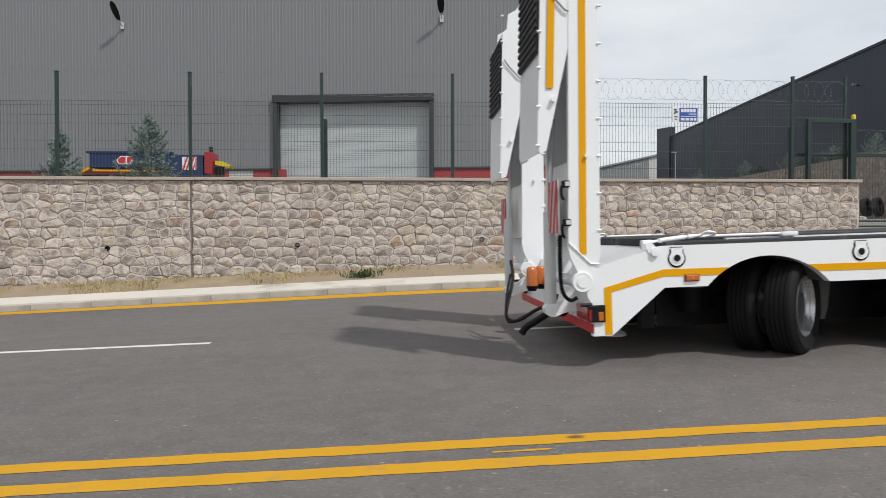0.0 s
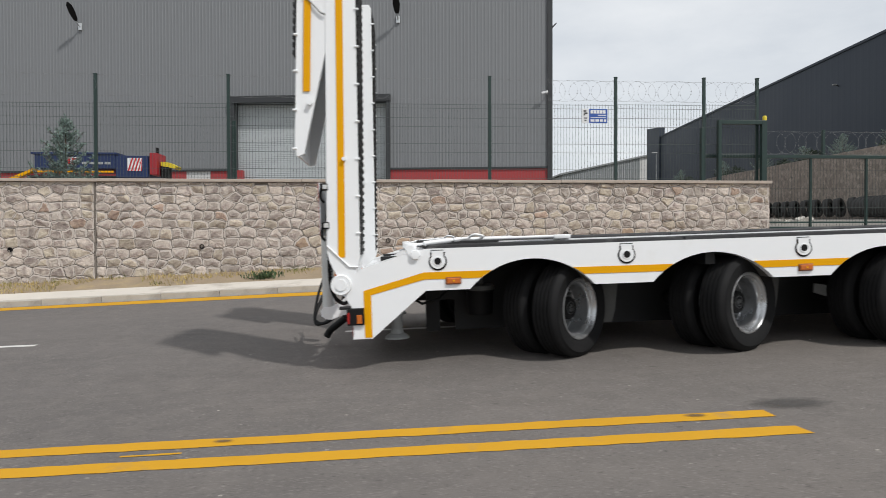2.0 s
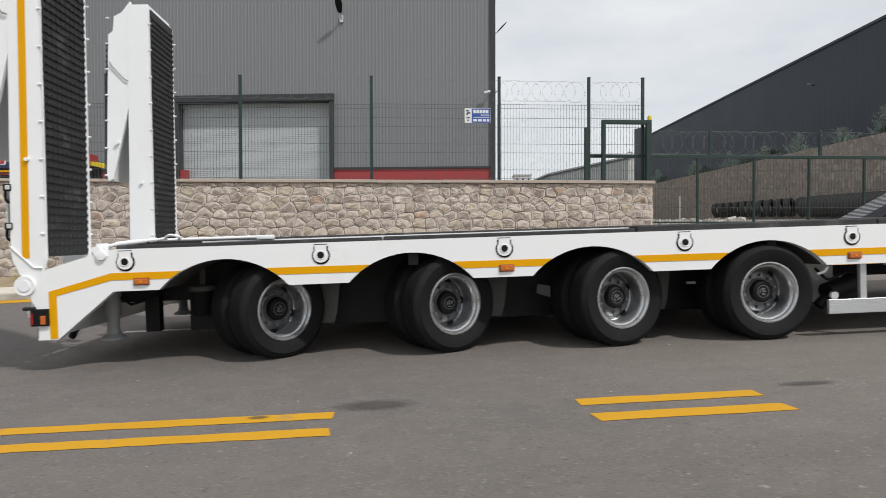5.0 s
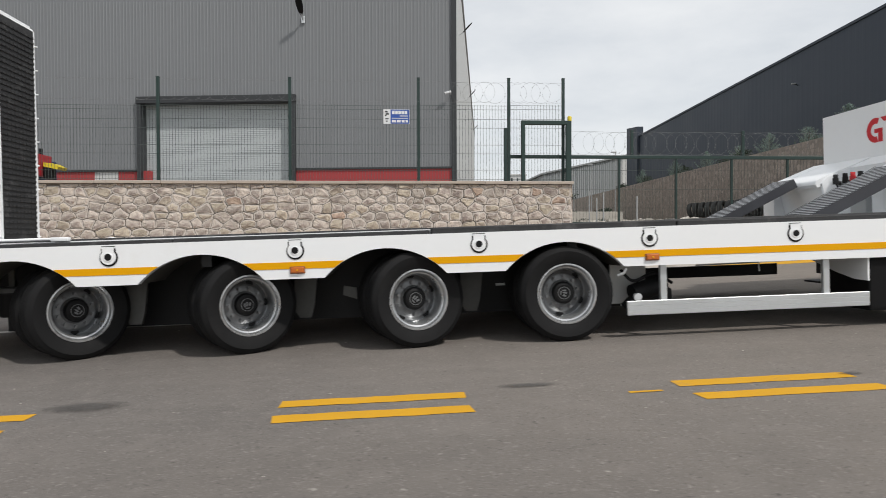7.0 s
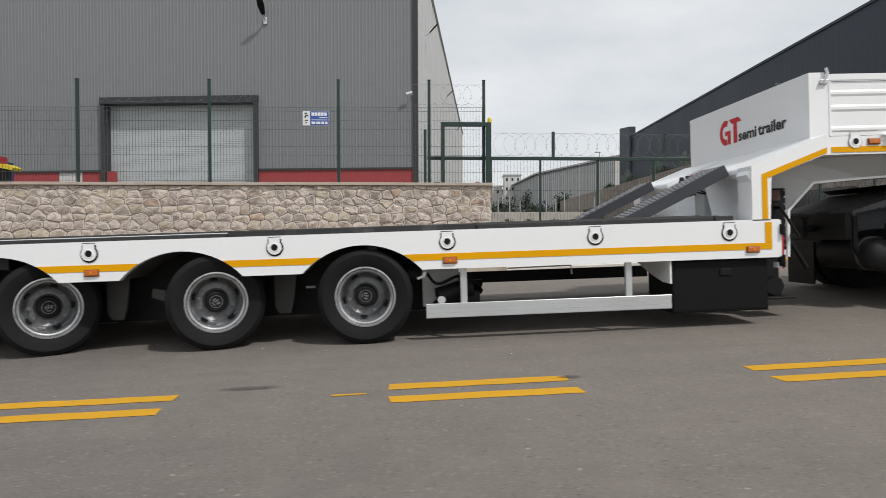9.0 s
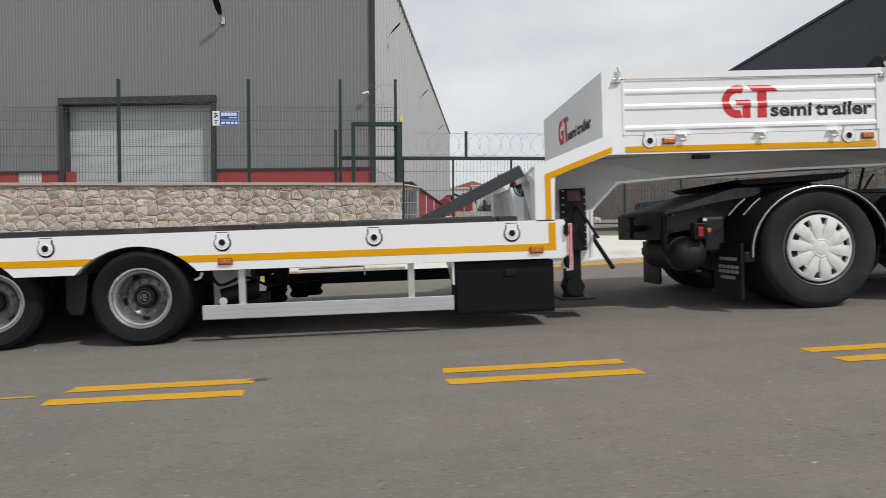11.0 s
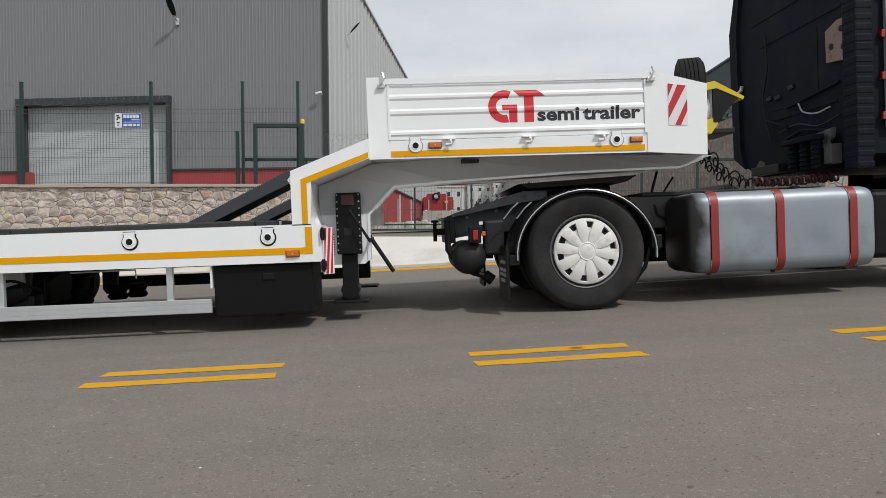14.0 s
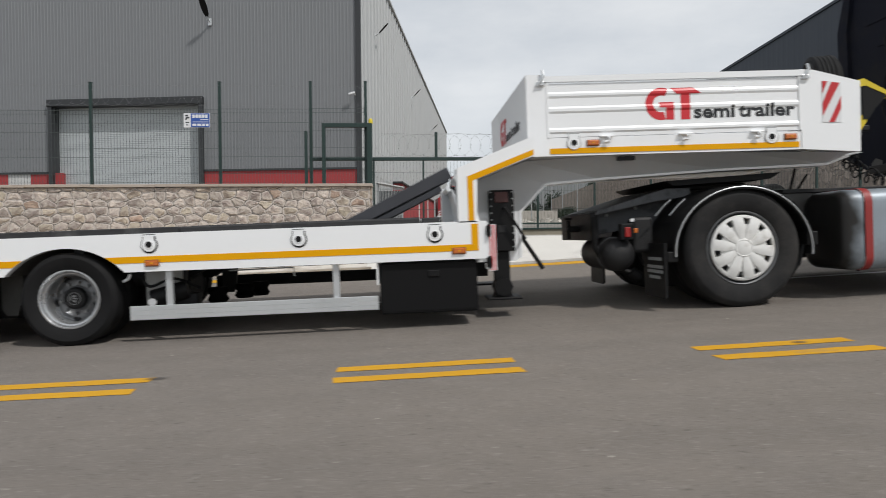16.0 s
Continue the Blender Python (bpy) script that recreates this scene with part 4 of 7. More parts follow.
part("lens", rod(B(), (-.165, 0, 0), (-.145, 0, 0), .035, 12), "black_plastic", cc, "dark lens", at=pose(-.25, -.28, 7.06, 0, -14, 0))
bm = B()
rod(bm, (-.13, -.02, 7.02), (-.18, -.26, 7.06), .02)
part("bracket", bm, "sign_white", cc)

# ---- dark warehouse and the far retaining wall ----
DH = 4.0
dk_at = pose(42.6, 58.5, 0, 0, 0, -DH)
dark = thing("dark_warehouse", "long dark grey corrugated warehouse above a retaining wall", "warehouse", at=dk_at)
DTOP = 17.85
bm = B()
n = int(72 / .9)
cols = []
for i in range(n):
    v = -22 + 72 * i / n
    for f, d in ((0, 0), (.5, 0), (.6, -.004), (.9, -.004)):
        cols.append([bm.verts.new((d, v + f * .9, z)) for z in (4.0, DTOP)])
for a, b in zip(cols, cols[1:]):
    bm.faces.new((a[0], b[0], b[1], a[1]))
part("side_wall", bm, "facade_dark", dark, "dark ribbed cladding")
bm = B()
prism(bm, [(.05, 4), (40, 4), (40, DTOP), (20, DTOP + 1), (.05, DTOP)], -21.9, 49.9)
part("body", bm, "facade_dark", dark)
bm = B()
box(bm, -.12, 0.3, -22, 50, DTOP, DTOP + .22)
part("eaves_gutter", bm, "facade_dark", dark)
bm = B()
prism(bm, [(50.0, 4), (56.5, 4), (56.5, 20.2), (50.0, 19.5)], -.4, .6, swap=True)
part("end_fin", bm, "facade_dark", dark)
l2 = thing("flood_lamp", "small flood lamp on dark cladding", "lamp", at=dk_at)
bm = B()
box(bm, -.6, -.25, -.12, .12, 14.98, 15.1, .03)
part("head", bm, "grey_paint", l2)
bm = B()
rod(bm, (-.5, 0, 15.1), (0, 0, 14.9), .05)
part("bracket", bm, "steel_dark", l2)

W2H = 8.0
w2_at = pose(23.9, 31.0, 0, 0, 0, -W2H)
bm = B()
g = []
for i in range(40):
    v = -17 + 3.6 * i
    zb = 2.05 + .027 * v
    g.append([bm.verts.new(p) for p in ((0, v, zb - 2), (0, v, zb + 3.1), (.5, v, zb + 3.1), (.5, v, zb - 2))])
for a, b in zip(g, g[1:]):
    for j in range(3):
        bm.faces.new((a[j], b[j], b[j + 1], a[j + 1]))
bm.faces.new(g[0])
solid("retaining_wall", bm, "rubble", "tall rubble stone retaining wall below the dark warehouse", "wall", "structure", at=w2_at)
bm = B()
g = []
for i in range(40):
    v = -17 + 3.6 * i
    zb = 5.1 + .027 * v
    g.append([bm.verts.new(p) for p in ((.5, v, zb - .1), (22, v, zb + 1.0))])
for a, b in zip(g, g[1:]):
    bm.faces.new((a[0], b[0], b[1], a[1]))
solid("bank", bm, "ground", "earth bank above the retaining wall", "bank", "structure", at=w2_at)


# ---- planting ----
def conifer(name, at, h, r, seed, label):
    """Loose young spruce: upswept limbs of unequal length, needle sprays with gaps, a thin leader."""
    t = thing(name, label, "tree", "conifers", at=at)
    q = random.Random(seed)
    bm = B()
    rod(bm, (0, 0, -.3), (0, 0, h * .97), .04 * h / 2, 7, .005)
    limbs = []
    nb = int(95 * h / 2)
    for i in range(nb):
        f = ((i + q.random()) / nb) ** 1.1
        z = h * (.05 + .90 * f)
        reach = (r * (1 - f) ** .75 + .05) * q.choice((q.uniform(.45, .8), q.uniform(.75, 1.0), q.uniform(.9, 1.22)))
        a = i * 2.4 + q.uniform(-.5, .5)
        base = Vector((0, 0, z - .03))
        mid = Vector((math.cos(a) * reach * .55, math.sin(a) * reach * .55, z + reach * q.uniform(.05, .20)))
        tip = Vector((math.cos(a) * reach, math.sin(a) * reach, z + reach * q.uniform(.35, .85)))
        limbs.append((base, mid, tip, reach))
        tube(bm, (base, mid, tip), .006 * (h / 2) ** .5, 3)
    limbs.append((Vector((0, 0, h * .78)), Vector((0, 0, h * .9)), Vector((0, 0, h * 1.0)), .2))
    part("trunk", bm, "bark", t)
    bm = B()
    for base, mid, tip, reach in limbs:
        n = max(5, int(reach * 20))
        for k in range(n):
            s = .22 + .78 * (k + q.random()) / n
            p = base.lerp(mid, s * 2) if s < .5 else mid.lerp(tip, s * 2 - 1)
            for j in range(10):
                d = Vector((q.gauss(0, 1), q.gauss(0, 1), q.gauss(.55, .7))).normalized()
                L = q.uniform(.035, .085) * (h / 2) ** .5
                w = d.cross(Vector((q.gauss(0, 1), q.gauss(0, 1), q.gauss(0, 1)))).normalized() * L * .13
                o = p + Vector((q.gauss(0, .018), q.gauss(0, .018), q.gauss(0, .018)))
                bm.faces.new([bm.verts.new(v) for v in (o - w, o + w, o + d * L)])
    part("crown", bm, "needles", t, "blue-green needles")
    return t


conifer("spruce", pose(-5.49, 15.2, yard_z(-6, 15.2)), 3.15, 1.0, 1, "young blue-green spruce behind the wall")
conifer("spruce", pose(-7.40, 15.2, yard_z(-6, 15.2)), 2.75, .80, 2, "young blue-green spruce behind the wall")
conifer("spruce", pose(-9.9, 15.0, yard_z(-9, 15.0)), 2.8, .95, 3, "young blue-green spruce behind the wall")
for i, (v, h) in enumerate(((-10.5, 1.5), (-7.2, 1.2), (-4.5, 1.6), (-1.0, 1.1), (3.5, 1.4), (8, 1.2), (14, 1.5), (22, 1.6), (34, 1.8))):
    conifer("spruce", w2_at @ pose(1.6, v, 5.1 + .027 * v), h, .75, 20 + i, "small dark spruce above the retaining wall")


def bush(name, x, y, z, rx, rz, seed, label, n=700, leaf=.12):
    q = random.Random(seed)
    bm = B()
    n, leaf = int(n * 1.8), leaf * .7
    for i in range(n):
        a, e = q.uniform(0, 6.28), q.uniform(0, 1.57)
        rr = q.uniform(.55, 1.0) * (1 + .35 * noise.noise((math.cos(a) * 2 + seed, math.sin(a) * 2, e * 2)))
        p = Vector((rx * rr * math.cos(a) * math.cos(e), rx * rr * math.sin(a) * math.cos(e), rz * rr * math.sin(e)))
        d = Vector((q.gauss(0, 1), q.gauss(0, 1), q.gauss(0, 1))).normalized() * leaf * q.uniform(.6, 1.4)
        w = d.cross(Vector((q.gauss(0, 1), q.gauss(0, 1), q.gauss(0, 1)))).normalized() * leaf * .5
        bm.faces.new([bm.verts.new(v) for v in (p - d, p + w, p + d, p - w)])
    solid(name, bm, "leaf_dark", label, "bush", "stuff", at=pose(x, y, z))


for i in range(9):
    v = 26 + i * 7.5
    p = w2_at @ Vector((-3.2 + (i % 3), v, 2.05 + .027 * v))
    bush("shrub", p.x, p.y, p.z - .2, 1.1 + .3 * (i % 3), .8 + .2 * (i % 2), 40 + i, "low green scrub beside the yard")
for i in range(10):
    v = -6 + i * 6.0
    p = w2_at @ Vector((1.2 + (i % 2), v, 5.1 + .027 * v))
    bush("shrub", p.x, p.y, p.z, .9, .75, 60 + i, "low scrub on top of the retaining wall", 350, .10)


# ---- things stored in the yard ----
def tyre_profile(r, w, rim_r):
    """Radius and width position of a tyre's cross-section."""
    h = w / 2
    return [(rim_r, -h * .72), (rim_r + .02, -h * .86), (r * .72 + rim_r * .28, -h), (r - .045, -h * .97), (r - .012, -h * .82), (r - .002, -h * .70)] + \
        [q for k in range(5) for q in ((r, -h * .62 + k * h * .31 - h * .045), (r, -h * .62 + k * h * .31 + h * .20)) + (((r - .014, -h * .62 + k * h * .31 + h * .205), (r - .014, -h * .62 + k * h * .31 + h * .255)) if k < 4 else ())][0:] + \
        [(r - .002, h * .86), (r - .012, h * .90), (r - .045, h * .97), (r * .72 + rim_r * .28, h), (rim_r + .02, h * .86), (rim_r, h * .72)]


yt_mesh = finish(lathe(B(), tyre_profile(.46, .27, .27), 28), "old_tyre", "old_rubber", True)
TV = [(-2.0 + 1.16 * i + .3 * noise.noise((i * 3.3, 0, 0)), 42 + 24 * noise.noise((i * 1.7, 5, 0))) for i in range(11)]
TV += [(-2.7 - .33 * i, 4 + 6 * noise.noise((i * 2.1, 9, 0))) for i in range(30)]
for v, turn in TV:
    ob = tagged(new("old_tyre", yt_mesh), "used black truck tyre leaning on the retaining wall", "tyre", "tyres along the wall")
    ob.matrix_basis = w2_at @ pose(-.68, v, 2.05 + .027 * v + .36, -8, 0, turn)


def blue_wagon():
    t = thing("farm_trailer", "dark blue flat farm trailer with a red front box", "trailer", at=pose(-.31, 0, .30))
    y0, y1 = 23.1, 24.9
    for nm, b6, mt in (("body", (-10.0, -7.35, y0, y1, 3.05, 3.55), "blue_paint"), ("front_wall", (-7.35, -6.27, y0, y1, 2.75, 3.50), "blue_paint"),
                       ("chassis", (-10.4, -7.2, y0 + .3, y1 - .3, 2.55, 2.85), "steel_dark"), ("red_box", (-6.22, -5.97, y0 - .02, y0 + .9, 2.85, 3.60), "machine_red"), ("black_bracket", (-5.93, -5.68, y0 + .2, y0 + .6, 2.75, 3.15), "black_plastic")):
        bm = B()
        box(bm, *b6, .02)
        part(nm, bm, mt, t)
    bm = B()
    box(bm, -10.1, -7.3, y0 - .04, y1 + .04, 3.53, 3.60, .01)
    part("top_rail", bm, "blue_paint", t)
    bm = B()
    box(bm, -9.9, -7.4, y0 - .012, y0, 2.92, 2.98)
    part("stripe", bm, "tape", t, "yellow stripe")
    bm = B()
    prism(bm, [(-10.9, 2.7), (-10.6, 2.7), (-10.0, 3.0), (-10.0, 3.08)], y0, y0 + .2)
    part("tail_bar", bm, "tape", t, "yellow bar")
    bm = B()
    prism(bm, [(-5.92, 3.32), (-5.66, 3.30), (-5.40, 3.17), (-5.46, 3.08), (-5.70, 3.14), (-5.92, 3.18)], y0 + .2, y0 + .8)
    part("coupling_cover", bm, "yellow_paint", t, "yellow cover")
    bm = B()
    rod(bm, (-6.1, y0 + .4, 3.6), (-6.1, y0 + .4, 3.82), .06)
    part("cap", bm, "black_plastic", t)
    bm = B()
    box(bm, -6.95, -6.47, y0 - .012, y0 - .002, 2.98, 3.42)
    part("warning_panel", bm, "sign_white", t, "red and white striped panel")
    part("emblem", prism(B(), [(-9.05, 3.16), (-8.62, 3.16), (-8.52, 3.44), (-8.98, 3.44), (-9.12, 3.30)], y0 - .012, y0 - .002), "sign_white", t, "white and red emblem shape")
    part("emblem_mark", prism(B(), [(-9.02, 3.19), (-8.84, 3.19), (-8.82, 3.41), (-8.97, 3.41), (-9.08, 3.30)], y0 - .016, y0 - .0125), "red_paint", t)
    part("emblem_mark", prism(B(), [(-8.78, 3.19), (-8.68, 3.19), (-8.57, 3.41), (-8.76, 3.41)], y0 - .016, y0 - .0125), "red_paint", t)
    for xa in (-8.45, -8.20, -7.95, -7.70):
        part("writing_bar", box(B(), xa, xa + .19, y0 - .010, y0 - .002, 3.20, 3.28), "grey_paint", t)
    for k in range(5):
        bm = B()
        xa = -6.95 + k * .11
        prism(bm, [(xa, 2.98), (min(xa + .055, -6.47), 2.98), (min(xa + .20, -6.47), 3.42), (min(xa + .145, -6.475), 3.42)], y0 - .018, y0 - .0125)
        part("stripe", bm, "red_paint", t)
    for x in (-10.4, -9.2):
        for y in (y0 + .2, y1 - .2):
            part("wheel", lathe(B(), tyre_profile(.42, .25, .25), 20), "rubber", t, smooth=True, at=pose(x, y, 1.70))


blue_wagon()


def red_truck():
    p = Vector((14.45, 60.0, 0))
    t = thing("red_machine", "red agricultural tanker parked in the yard, seen end on", "machine", at=pose(p.x, p.y, yard_z(p.x, p.y) + .02, 0, 0, 2) @ Matrix.Diagonal((.73, .73, .71, 1)))
    for nm, b6, mt in (("body", (-1.85, 1.85, 0, 5, 1.0, 3.3), "machine_red"), ("chassis", (-1.6, 1.6, .1, 5, .5, 1.0), "steel_dark"), ("lamp_board", (-1.95, 1.95, -.1, 0, .75, 1.0), "sign_white"), ("side_box", (.7, 1.9, -.15, 0, 1.2, 2.9), "strap_red"), ("tank_top", (-1.3, 1.1, .2, 4.6, 3.3, 3.75), "machine_red")):
        bm = B()
        box(bm, *b6, .05)
        part(nm, bm, mt, t)
    part("spare_wheel", lathe(B(), tyre_profile(.5, .3, .27), 20), "rubber", t, smooth=True, at=pose(-.3, -.15, 3.35))
    bm = B()
    lathe(bm, [(0, -.12), (.27, -.12), (.27, .05)], 16)
    part("rim", bm, "rim", t, at=pose(-.3, -.15, 3.35))
    for x in (-1.62, 1.62):
        for k in range(2):
            part("warning_stripe", prism(B(), [(x - .2, 1.05 + k * .3), (x + .2, 1.25 + k * .3), (x + .2, 1.40 + k * .3), (x - .2, 1.20 + k * .3)], -.165, -.155), "sign_white", t)
    part("yellow_box", box(B(), .75, 1.2, -.19, -.15, 2.55, 2.8, .01), "yellow_paint", t)
    for x in (-1.3, 1.3):
        part("wheel", lathe(B(), tyre_profile(.75, .4, .4), 20), "rubber", t, smooth=True, at=pose(x, .9, .75, 0, 0, 90))


red_truck()


def mesh_cage():
    t = thing("metal_cage", "grey wire mesh cage beside the warehouse corner", "cage", at=pose(9.25, 24.0, yard_z(9.7, 24)))
    for x, h in ((0, 1.75), (.92, 1.58)):
        for y in (0, .9):
            part("post", box(B(), x - .03, x + .03, y - .03, y + .03, 0, h), "grey_paint", t)
    bm = B()
    for k in range(15):
        x = .06 + k * .057
        box(bm, x - .011, x + .011, -.02, .0, .1, 1.55)
    for z in (.12, .55, 1.0, 1.5):
        box(bm, .03, .89, -.025, .005, z, z + .035)
    part("mesh", bm, "grey_paint", t, kind="stuff")
    part("back_sheet", box(B(), .03, .89, .88, .90, .1, 1.5), "chassis_grey", t)
    part("roof", prism(B(), [(-.08, 1.76), (1.0, 1.56), (1.0, 1.60), (-.08, 1.80)], -.08, .98), "pale_grey", t)


mesh_cage()


# ---- far buildings ----
def far_house(x, y, z, w, d, h, mat, label, cat, roof="flat", rows_=2, cols_=4, head=6):
    t = thing("house" if cat == "house" else "shed", label, cat, at=pose(x, y, z, 0, 0, -head))
    bm = B()
    box(bm, -w / 2, w / 2, 0, d, -4, h)
    part("wall", bm, mat, t)
    bm = B()
    if roof == "flat":
        box(bm, -w / 2 - .2, w / 2 + .2, -.2, d + .2, h, h + .3)
    else:
        prism(bm, [(-w / 2 - .4, h), (w / 2 + .4, h), (w / 2 + .4, h + .2), (0, h + w * .18), (-w / 2 - .4, h + .2)], -.4, d + .4)
    part("roof", bm, "roof_red" if roof == "tile" else "light_wall", t)
    for i in range(cols_):
        for j in range(rows_):
            xx = -w / 2 + w * (i + .5) / cols_
            zz = h * (j + .55) / rows_
            bm = B()
            box(bm, xx - w / cols_ * .15, xx + w / cols_ * .15, -.06, .02, zz - h / rows_ * .15, zz + h / rows_ * .15)
            part("window", bm, "glass_dark", t)


far_house(19.5, 150, 5.0, 9, 9, 7.0, "light_wall", "white two storey house far behind the yard", "house", "flat", 2, 4)
far_house(26.5, 165, 6.0, 14, 9, 6.5, "light_wall", "white house with red tiled roof far away", "house", "tile", 2, 5)
far_house(2, 185, 6.0, 16, 9, 7.5, "light_wall", "pale house far behind the warehouse", "house", "tile", 2, 5)
far_house(33.2, 152, 9.0, 3.9, 6, 6.4, "light_wall", "small white three storey house far beyond the yard", "house", "flat", 3, 3)
far_house(28.6, 158, 8.0, 6.0, 6, 5.2, "light_wall", "small white house far beyond the yard", "house", "flat", 2, 3)
for i in range(9):
    bush("shrub", 24.0 + i * 2.0, 118 + 3 * (i % 3), yard_z(24, 118) - .3, 2.0 + .3 * (i % 3), 3.4 + .7 * (i % 4), 80 + i, "dark green trees far behind the yard", 500, .3)
shed = thing("grey_shed", "long low grey industrial shed in the distance", "shed", at=pose(0, 125, 0))
bm = B()
n = 40
cols = []
for i in range(n * 2):
    x = 33.4 + 15.2 * i / (n * 2 - 1)
    cols.append([bm.verts.new((x, -.12 * (i % 2), z)) for z in (3.0, 12.5 + .22 * (x - 30.7))])
for a, b in zip(cols, cols[1:]):
    bm.faces.new((a[0], b[0], b[1], a[1]))
part("front_wall", bm, "shed_grey", shed)
part("end_wall", prism(B(), [(48.6, 3), (52, 3), (52, 17.2), (48.6, 16.4)], 0, 30), "light_wall", shed)
part("body", prism(B(), [(33.5, 3), (48.5, 3), (48.5, 16.3), (33.5, 13.0)], .2, 30), "shed_grey", shed)
part("roof", prism(B(), [(33.0, 13.0), (52.2, 17.2), (52.2, 17.5), (33.0, 13.3)], -.4, 30.3), "shed_grey", shed)
lw = w2_at
bm = B()
q = random.Random(77)
for i in range(170):
    x, y = q.uniform(10.6, 16.5), q.uniform(22.0, 27.0)
    z, k = yard_z(x, y) + .02, q.uniform(.05, .20)
    tmp = [bm.verts.new((x + k * q.uniform(.7, 1.3) * math.cos(a) , y + k * math.sin(a), z + (k * q.uniform(.5, 1.4) if j else -.05))) for j in (0, 1) for a in (0, 1.3, 2.5, 3.8, 5.0)]
    bm.faces.new(tmp[5:])
    for j in range(5):
        bm.faces.new((tmp[j], tmp[(j + 1) % 5], tmp[5 + (j + 1) % 5], tmp[5 + j]))
solid("rubble", bm, "kerb", "loose grey rubble and broken blocks on the yard", "rubble", "stuff")
for i in range(7):
    x, y = 11.4 + i * .62, 24.5 + 1.1 * (i % 3)
    solid("stake", box(B(), x - .022, x + .022, y - .022, y + .022, yard_z(x, y), yard_z(x, y) + 1.1 + .25 * (i % 2)), "grey_paint", "thin grey steel stake standing in the yard", "stake", group="stakes in the yard")
solid("yard_wall", box(B(), 12.6, 19.2, 38.0, 38.3, yard_z(15, 38) - .3, yard_z(15, 38) + .75, .02), "kerb", "low tan block wall across the end of the yard", "wall", "structure")
for i in range(5):
    bush("weeds", 12.3 + i * 1.35, 37.2 - (i % 2), yard_z(14, 37), .55, .34, 120 + i, "low dry weeds in the yard", 260, .05)
for i, v in enumerate((30, 45, 62, 80, 100)):
    p = lw @ Vector((-1.8, v, 2.05 + .03 * v))
    t = thing("lamp_mast", "thin grey mast in the distance", "mast", "far masts", at=pose(p.x, p.y, p.z))
    bm = B()
    rod(bm, (0, 0, -.5), (0, 0, 6.0), .06, 8, .035)
    part("pole", bm, "grey_paint", t)
    bm = B()
    box(bm, -.4, .1, -.08, .08, 6.0, 6.10, .02)
    part("head", bm, "grey_paint", t)


# ---- low-bed semi-trailer ----
YN, YC = 5.07, 6.55          # near side face and middle line


def far(y):
    return 2 * YC - y


SLOPE = pose(0, 0, 0, 0, -1.776, 0)
trailer = thing("semi_trailer", "white four-axle low-bed semi-trailer with yellow reflective stripe and raised rear ramps", "trailer", at=SLOPE)
ARCH = (2.975, 4.46, 5.955, 7.455)
AR, AZ = 0.679, 0.026


def arch_points(c, z=0.48, n=18):
    a0 = math.acos((z - AZ) / AR)
    return [(c + AR * math.sin(-a0 + 2 * a0 * i / n), AZ + AR * math.cos(-a0 + 2 * a0 * i / n)) for i in range(n + 1)]


side = [(1.54, .12), (1.69, .12), (2.12, .48)]
for c in ARCH:
    side += arch_points(c)
side += [(11.10, .475), (11.12, .49), (11.12, .795), (11.10, .81), (2.14, .81), (2.06, .80), (1.62, .67), (1.55, .62), (1.49, .50), (1.50, .43), (1.54, .36)]
for sgn in (0, 1):
    y0, y1 = (YN, YN + .07) if not sgn else (far(YN + .07), far(YN))
    bm = B()
    prism(bm, side, y0, y1)
    beam = part("side_beam", bm, "white_paint", trailer, "white steel side beam with wheel arches")
    bm = B()
    yi0, yi1 = (YN + .07, YN + .30) if not sgn else (far(YN + .30), far(YN + .07))
    box(bm, 2.12, 11.08, yi0, yi1, .74, .80)
    part("edge_flange", bm, "white_paint", beam)
    # lower lip of each bay, and mudguard sheets whose grey holds the arch's shade
    for c in ARCH:
        bm = B()
        ya, yb = (YN + .07, YN + .62) if not sgn else (far(YN + .62), far(YN + .07))
        pts = arch_points(c)
        o = [(c + (p[0] - c) * 1.012, AZ + (p[1] - AZ) * 1.012 + .004) for p in pts]
        prism(bm, pts + o[::-1], ya, yb)
        part("mudguard", bm, "arch_grey", beam, "mudguard sheet with its shade painted grey")

# deck
bm = B()
box(bm, 2.12, 11.05, YN + .07, far(YN + .07), .735, .80)
part("deck_plate", bm, "white_paint", trailer, "white steel deck")
bm = B()
prism(bm, [(1.58, .50), (2.14, .72), (2.14, .80), (1.62, .66)], YN + .07, far(YN + .07))
part("rear_slope", bm, "white_paint", trailer)
for y0, y1 in ((5.095, 5.30), (5.36, 6.20), (6.32, 6.78), (6.90, 7.74), (7.80, 8.005)):
    x = 2.14
    while x < 10.70:
        L = min(2.1, 10.72 - x)
        bm = B()
        box(bm, x, x + L - .012, y0, y1, .80, ((.846 if x < 6 else .856) if y0 < 5.2 else .866) + random.uniform(-.006, .006), .010)
        part("deck_mat", bm, "mat", trailer, "black ribbed rubber deck strip")
        x += L
for y in (5.33, 6.26, 6.84, 7.77):
    bm = B()
    box(bm, 2.75, 10.72, y - .024, y + .024, .80, .852)
    part("deck_rib", bm, "white_paint", trailer)

